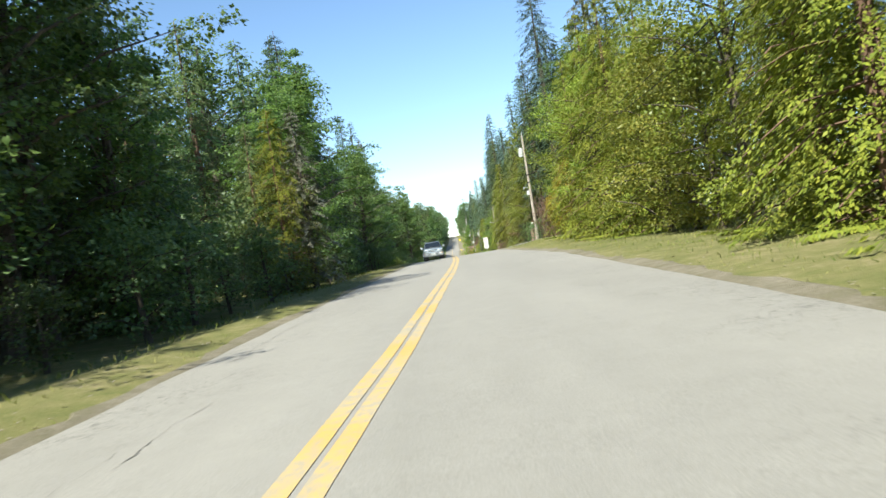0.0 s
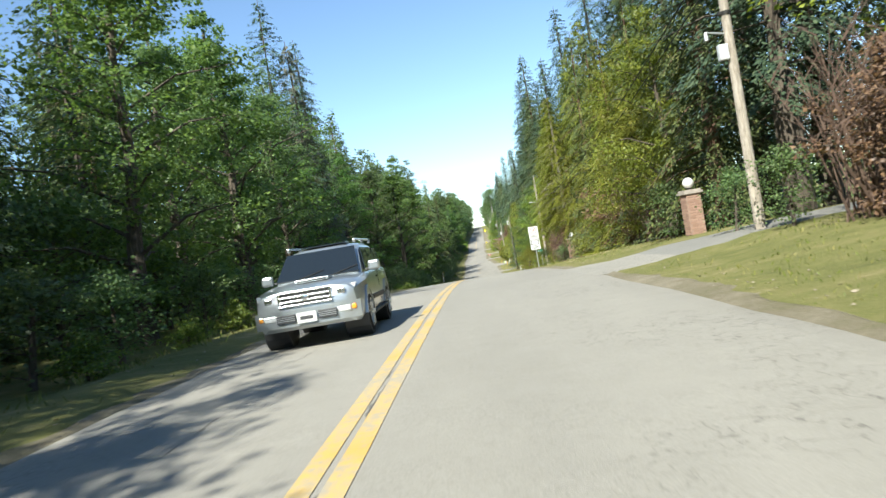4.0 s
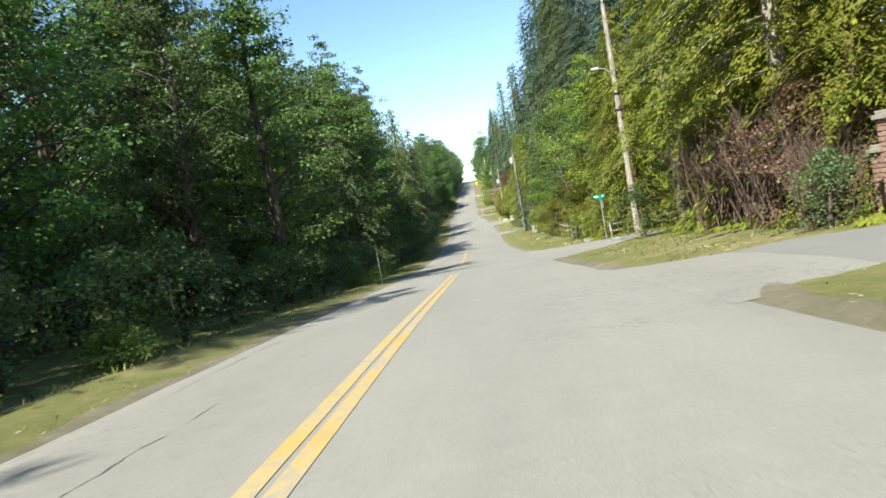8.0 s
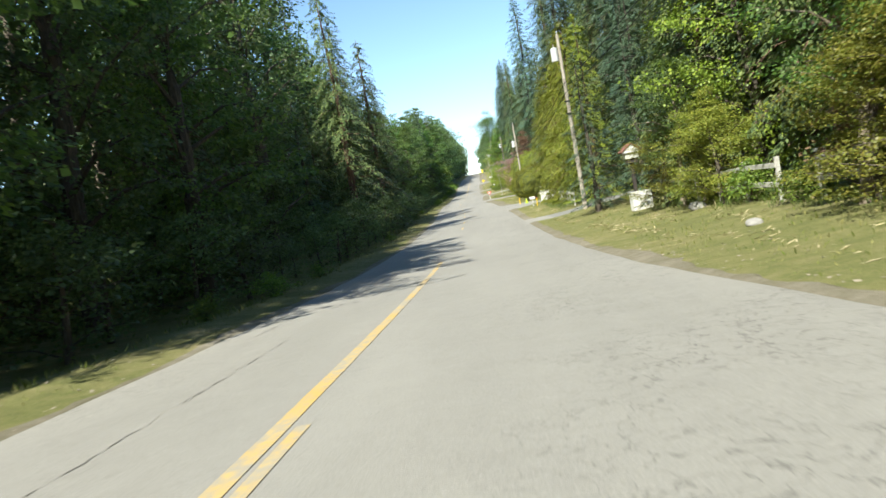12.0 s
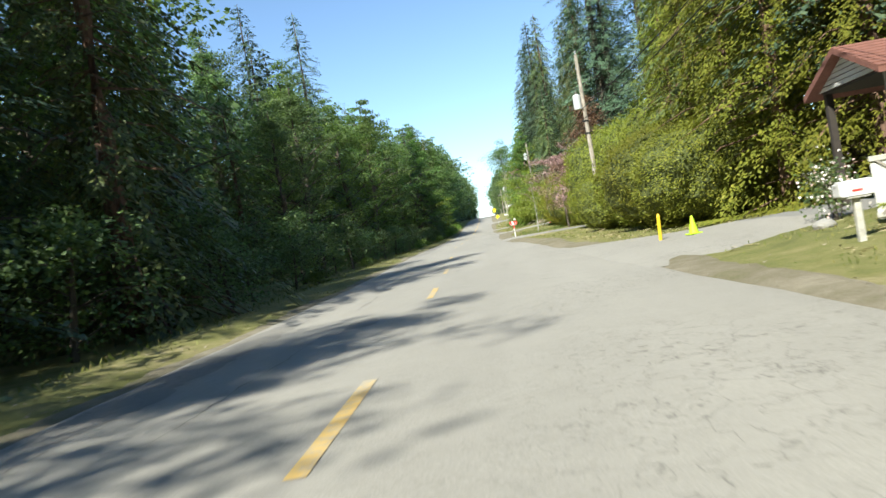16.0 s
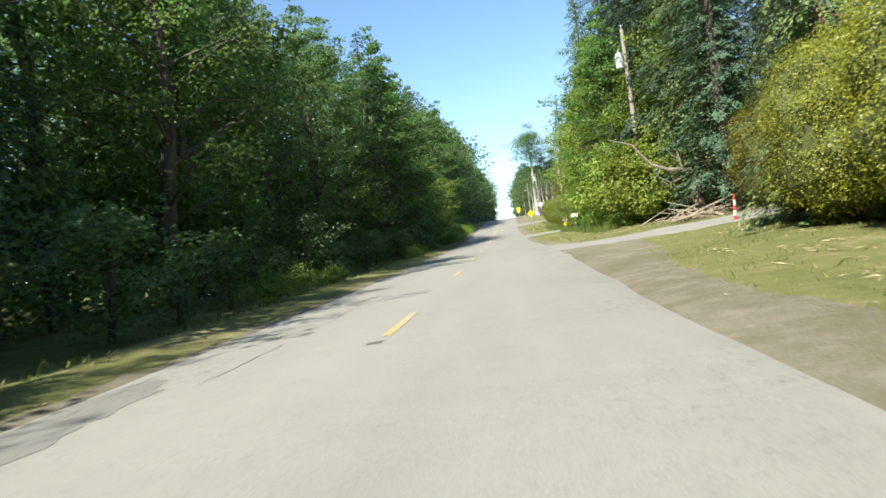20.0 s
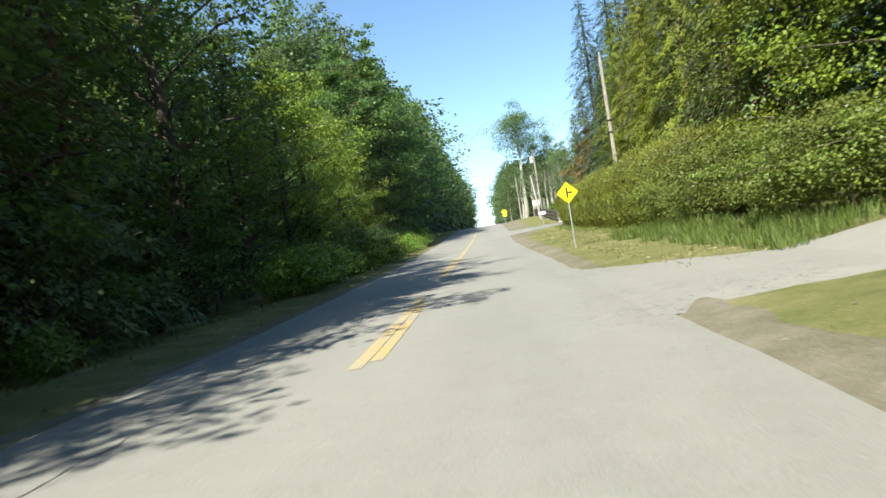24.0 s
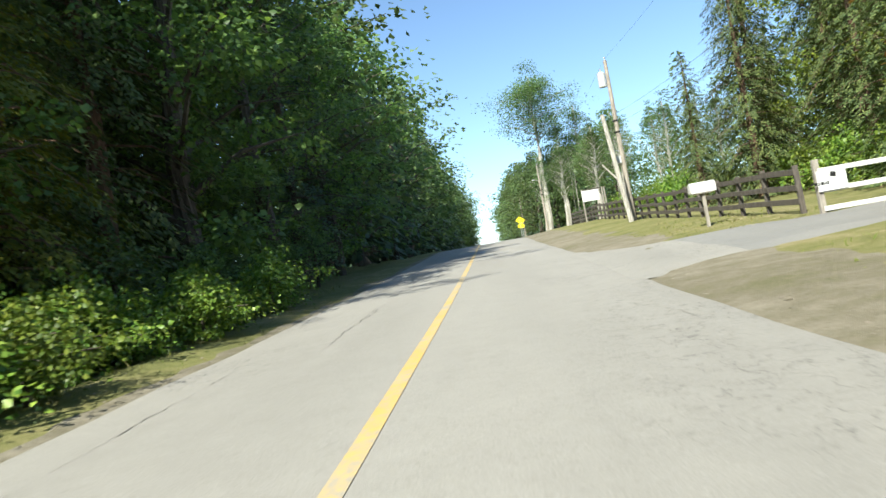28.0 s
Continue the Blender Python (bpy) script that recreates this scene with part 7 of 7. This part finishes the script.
panel("windscreen", [(-0.77, -1.0, 1.13), (0.77, -1.0, 1.13), (0.66, -0.36, 1.61), (-0.66, -0.36, 1.61)], CAR_GLASS, out=(0, -0.6, 0.8), thick=0.03)
panel("rear_window", [(-0.68, 2.33, 1.2), (0.68, 2.33, 1.2), (0.6, 2.11, 1.58), (-0.6, 2.11, 1.58)], CAR_GLASS, out=(0, 0.9, 0.4), thick=0.02)
for sgn in (-1, 1):
    out = (sgn, 0, 0.25)
    win = lambda name, q: panel(name, [(sgn * (0.845 - 0.27 * (z - 1.12) + 0.004), y, z) for y, z in q], CAR_GLASS, out=out, thick=0.014)
    win("front_window", [(-0.72, 1.16), (0.32, 1.16), (0.32, 1.58), (-0.2, 1.58)])
    win("back_window", [(0.4, 1.16), (1.22, 1.16), (1.22, 1.58), (0.4, 1.58)])
    win("quarter_window", [(1.3, 1.17), (2.02, 1.17), (1.9, 1.57), (1.3, 1.57)])
    bm = bmesh.new()
    box(bm, sgn * 1.02, -0.72, 1.2, 0.22, 0.12, 0.19, 0.045)
    mir = part("mirror", bm, SILVER, car)
    bm = bmesh.new()
    box(bm, sgn * 0.9, -0.7, 1.14, 0.12, 0.06, 0.04, 0.01)
    part("mirror_foot", bm, GREY_PLASTIC, mir)
    panel("headlight", [(sgn * 0.44, -2.385, 0.8), (sgn * 0.8, -2.3, 0.8), (sgn * 0.86, -2.16, 0.97), (sgn * 0.47, -2.34, 0.95)], LAMP_GLASS, thick=0.04, label="clear headlight with chrome reflectors")
    bm = bmesh.new()
    box(bm, sgn * 0.62, -2.395, 0.87, 0.13, 0.03, 0.1, 0.02)
    part("reflector", bm, CHROME, car)
    bm = bmesh.new()
    box(bm, sgn * 0.62, -2.385, 0.57, 0.24, 0.06, 0.1, 0.02)
    part("fog_light", bm, LAMP_GLASS, car)
    bm = bmesh.new()
    box(bm, sgn * 0.77, -2.345, 0.58, 0.12, 0.06, 0.09, 0.02)
    part("turn_signal", bm, AMBER, car)
    bm = bmesh.new()
    rod(bm, (sgn * 0.66, -0.15, 1.76), (sgn * 0.64, 1.9, 1.77), 0.022, 0.022, 8)
    for y in (-0.2, 0.85, 1.95):
        box(bm, sgn * 0.65, y, 1.73, 0.05, 0.12, 0.08, 0.015)
    part("roof_rail", bm, SILVER, car)
    for y in (-1.45, 1.34):
        bm = bmesh.new()
        for i in range(17):
            a0, a1 = math.pi * i / 17 - 0.12, math.pi * (i + 1) / 17 - 0.05
            for a in (a0,):
                p0, p1 = (math.cos(a0), math.sin(a0)), (math.cos(a1), math.sin(a1))
                vv = [bm.verts.new((sgn * xx, y + rr * c_, 0.38 + rr * s_)) for xx in (0.9, 0.955) for rr, (c_, s_) in ((0.42, p0), (0.42, p1), (0.5, p1), (0.5, p0))]
                for fc in ((0, 1, 2, 3), (7, 6, 5, 4), (0, 4, 5, 1), (2, 6, 7, 3)):
                    bm.faces.new([vv[k] for k in fc])
        bmesh.ops.recalc_face_normals(bm, faces=bm.faces)
        part("wheel_arch", bm, SILVER, car)
        bm = bmesh.new()
        rod(bm, (sgn * 0.5, y, 0.40), (sgn * 0.93, y, 0.40), 0.43, 0.43, 24)
        part("wheel_housing", bm, GREY_PLASTIC, car)
        bm = bmesh.new()
        rod(bm, (sgn * 0.70, y, 0.38), (sgn * 0.945, y, 0.38), 0.375, 0.375, 28)
        bmesh.ops.bevel(bm, geom=[e for e in bm.edges if abs(e.verts[0].co.x - e.verts[1].co.x) < 1e-4], offset=0.05, segments=2, affect="EDGES")
        wheel = part("wheel", bm, RUBBER, car)
        bm = bmesh.new()
        rod(bm, (sgn * 0.9, y, 0.38), (sgn * 0.955, y, 0.38), 0.07, 0.06, 14)
        for k in range(6):
            a = k * math.pi / 3
            rod(bm, (sgn * 0.95, y, 0.38), (sgn * 0.94, y + 0.23 * math.cos(a), 0.38 + 0.23 * math.sin(a)), 0.035, 0.045, 6)
        for s_ in range(24):
            a, b = 2 * math.pi * s_ / 24, 2 * math.pi * (s_ + 1) / 24
            vv = [bm.verts.new((sgn * 0.952, y + rr * math.cos(q), 0.38 + rr * math.sin(q))) for rr, q in ((0.215, a), (0.215, b), (0.255, b), (0.255, a))]
            bm.faces.new(vv)
        part("rim", bm, ALLOY, wheel)
    bm = bmesh.new()
    box(bm, sgn * 0.945, -0.05, 0.62, 0.03, 1.75, 0.09, 0.01)
    box(bm, sgn * 0.93, -0.05, 0.36, 0.1, 1.9, 0.05, 0.015)
    part("side_step", bm, GREY_PLASTIC, car)
    for y in (0.34,):
        bm = bmesh.new()
        box(bm, sgn * 0.93, y, 0.76, 0.006, 0.012, 0.62)
        box(bm, sgn * 0.935, y - 0.2, 0.98, 0.03, 0.16, 0.035, 0.01)
        part("door_handle", bm, GREY_PLASTIC, car)

bm = bmesh.new()
box(bm, 0, -2.385, 0.86, 0.82, 0.06, 0.24, 0.03)
part("grille_back", bm, GREY_PLASTIC, car)
for z, w in ((0.965, 0.8), (0.885, 0.86), (0.81, 0.86), (0.745, 0.92)):
    bm = bmesh.new()
    box(bm, 0, -2.42, z, w, 0.04, 0.034, 0.01)
    part("grille_bar", bm, CHROME, car)
for sgn in (-1, 1):
    bm = bmesh.new()
    box(bm, sgn * 0.43, -2.41, 0.86, 0.05, 0.05, 0.25, 0.015)
    part("grille_side", bm, CHROME, car)
bm = bmesh.new()
bmesh.ops.create_uvsphere(bm, u_segments=14, v_segments=8, radius=0.065, matrix=Matrix.Translation((0, -2.435, 0.86)) @ Matrix.Diagonal((1.2, 0.3, 0.8, 1)))
part("emblem", bm, CHROME, car)
bm = loft(bmesh.new(), [[(x, -2.44 + 0.12 * (abs(x) / 0.9) ** 3, z) for z in (0.4, 0.68)] + [(x, -2.3 + 0.12 * (abs(x) / 0.9) ** 3, z) for z in (0.68, 0.4)] for x in (-0.9, -0.7, -0.4, 0, 0.4, 0.7, 0.9)])
bump = part("bumper", bm, SILVER, car)
for sgn in (-1, 1):
    bm = bmesh.new()
    box(bm, sgn * 0.35, -2.45, 0.54, 0.32, 0.04, 0.14, 0.015)
    intake = part("intake", bm, GREY_PLASTIC, bump)
    bm = bmesh.new()
    for z in (0.51, 0.54, 0.57):
        box(bm, sgn * 0.35, -2.472, z, 0.3, 0.01, 0.012)
    part("intake_slats", bm, ALLOY, bump)
bm = plate(bmesh.new(), 0.33, 0.17, -2.485, 0.01, 0, 0.53, 0, 0.01)
num = part("number_plate", bm, SIGN_WHITE, car)
bm = plate(bmesh.new(), 0.22, 0.06, -2.492, 0.003, 0, 0.525)
part("bar_writing", bm, GREY_PLASTIC, num)
bm = bmesh.new()
box(bm, 0, -1.45, 1.115, 0.62, 0.42, 0.06, 0.025)
scoop = part("bonnet_scoop", bm, SILVER, car)
bm = bmesh.new()
box(bm, 0, -1.665, 1.115, 0.52, 0.02, 0.035)
part("scoop_mouth", bm, GREY_PLASTIC, scoop)
for sgn in (-0.35, 0.3):
    bm = bmesh.new()
    rod(bm, (sgn, -1.04, 1.15), (sgn + 0.45, -0.9, 1.26), 0.01, 0.008, 5)
    part("wiper", bm, RUBBER, car)
bm = bmesh.new()
box(bm, 0, 0.2, 1.735, 0.9, 0.5, 0.02, 0.008)
part("sunroof", bm, CAR_GLASS, car)
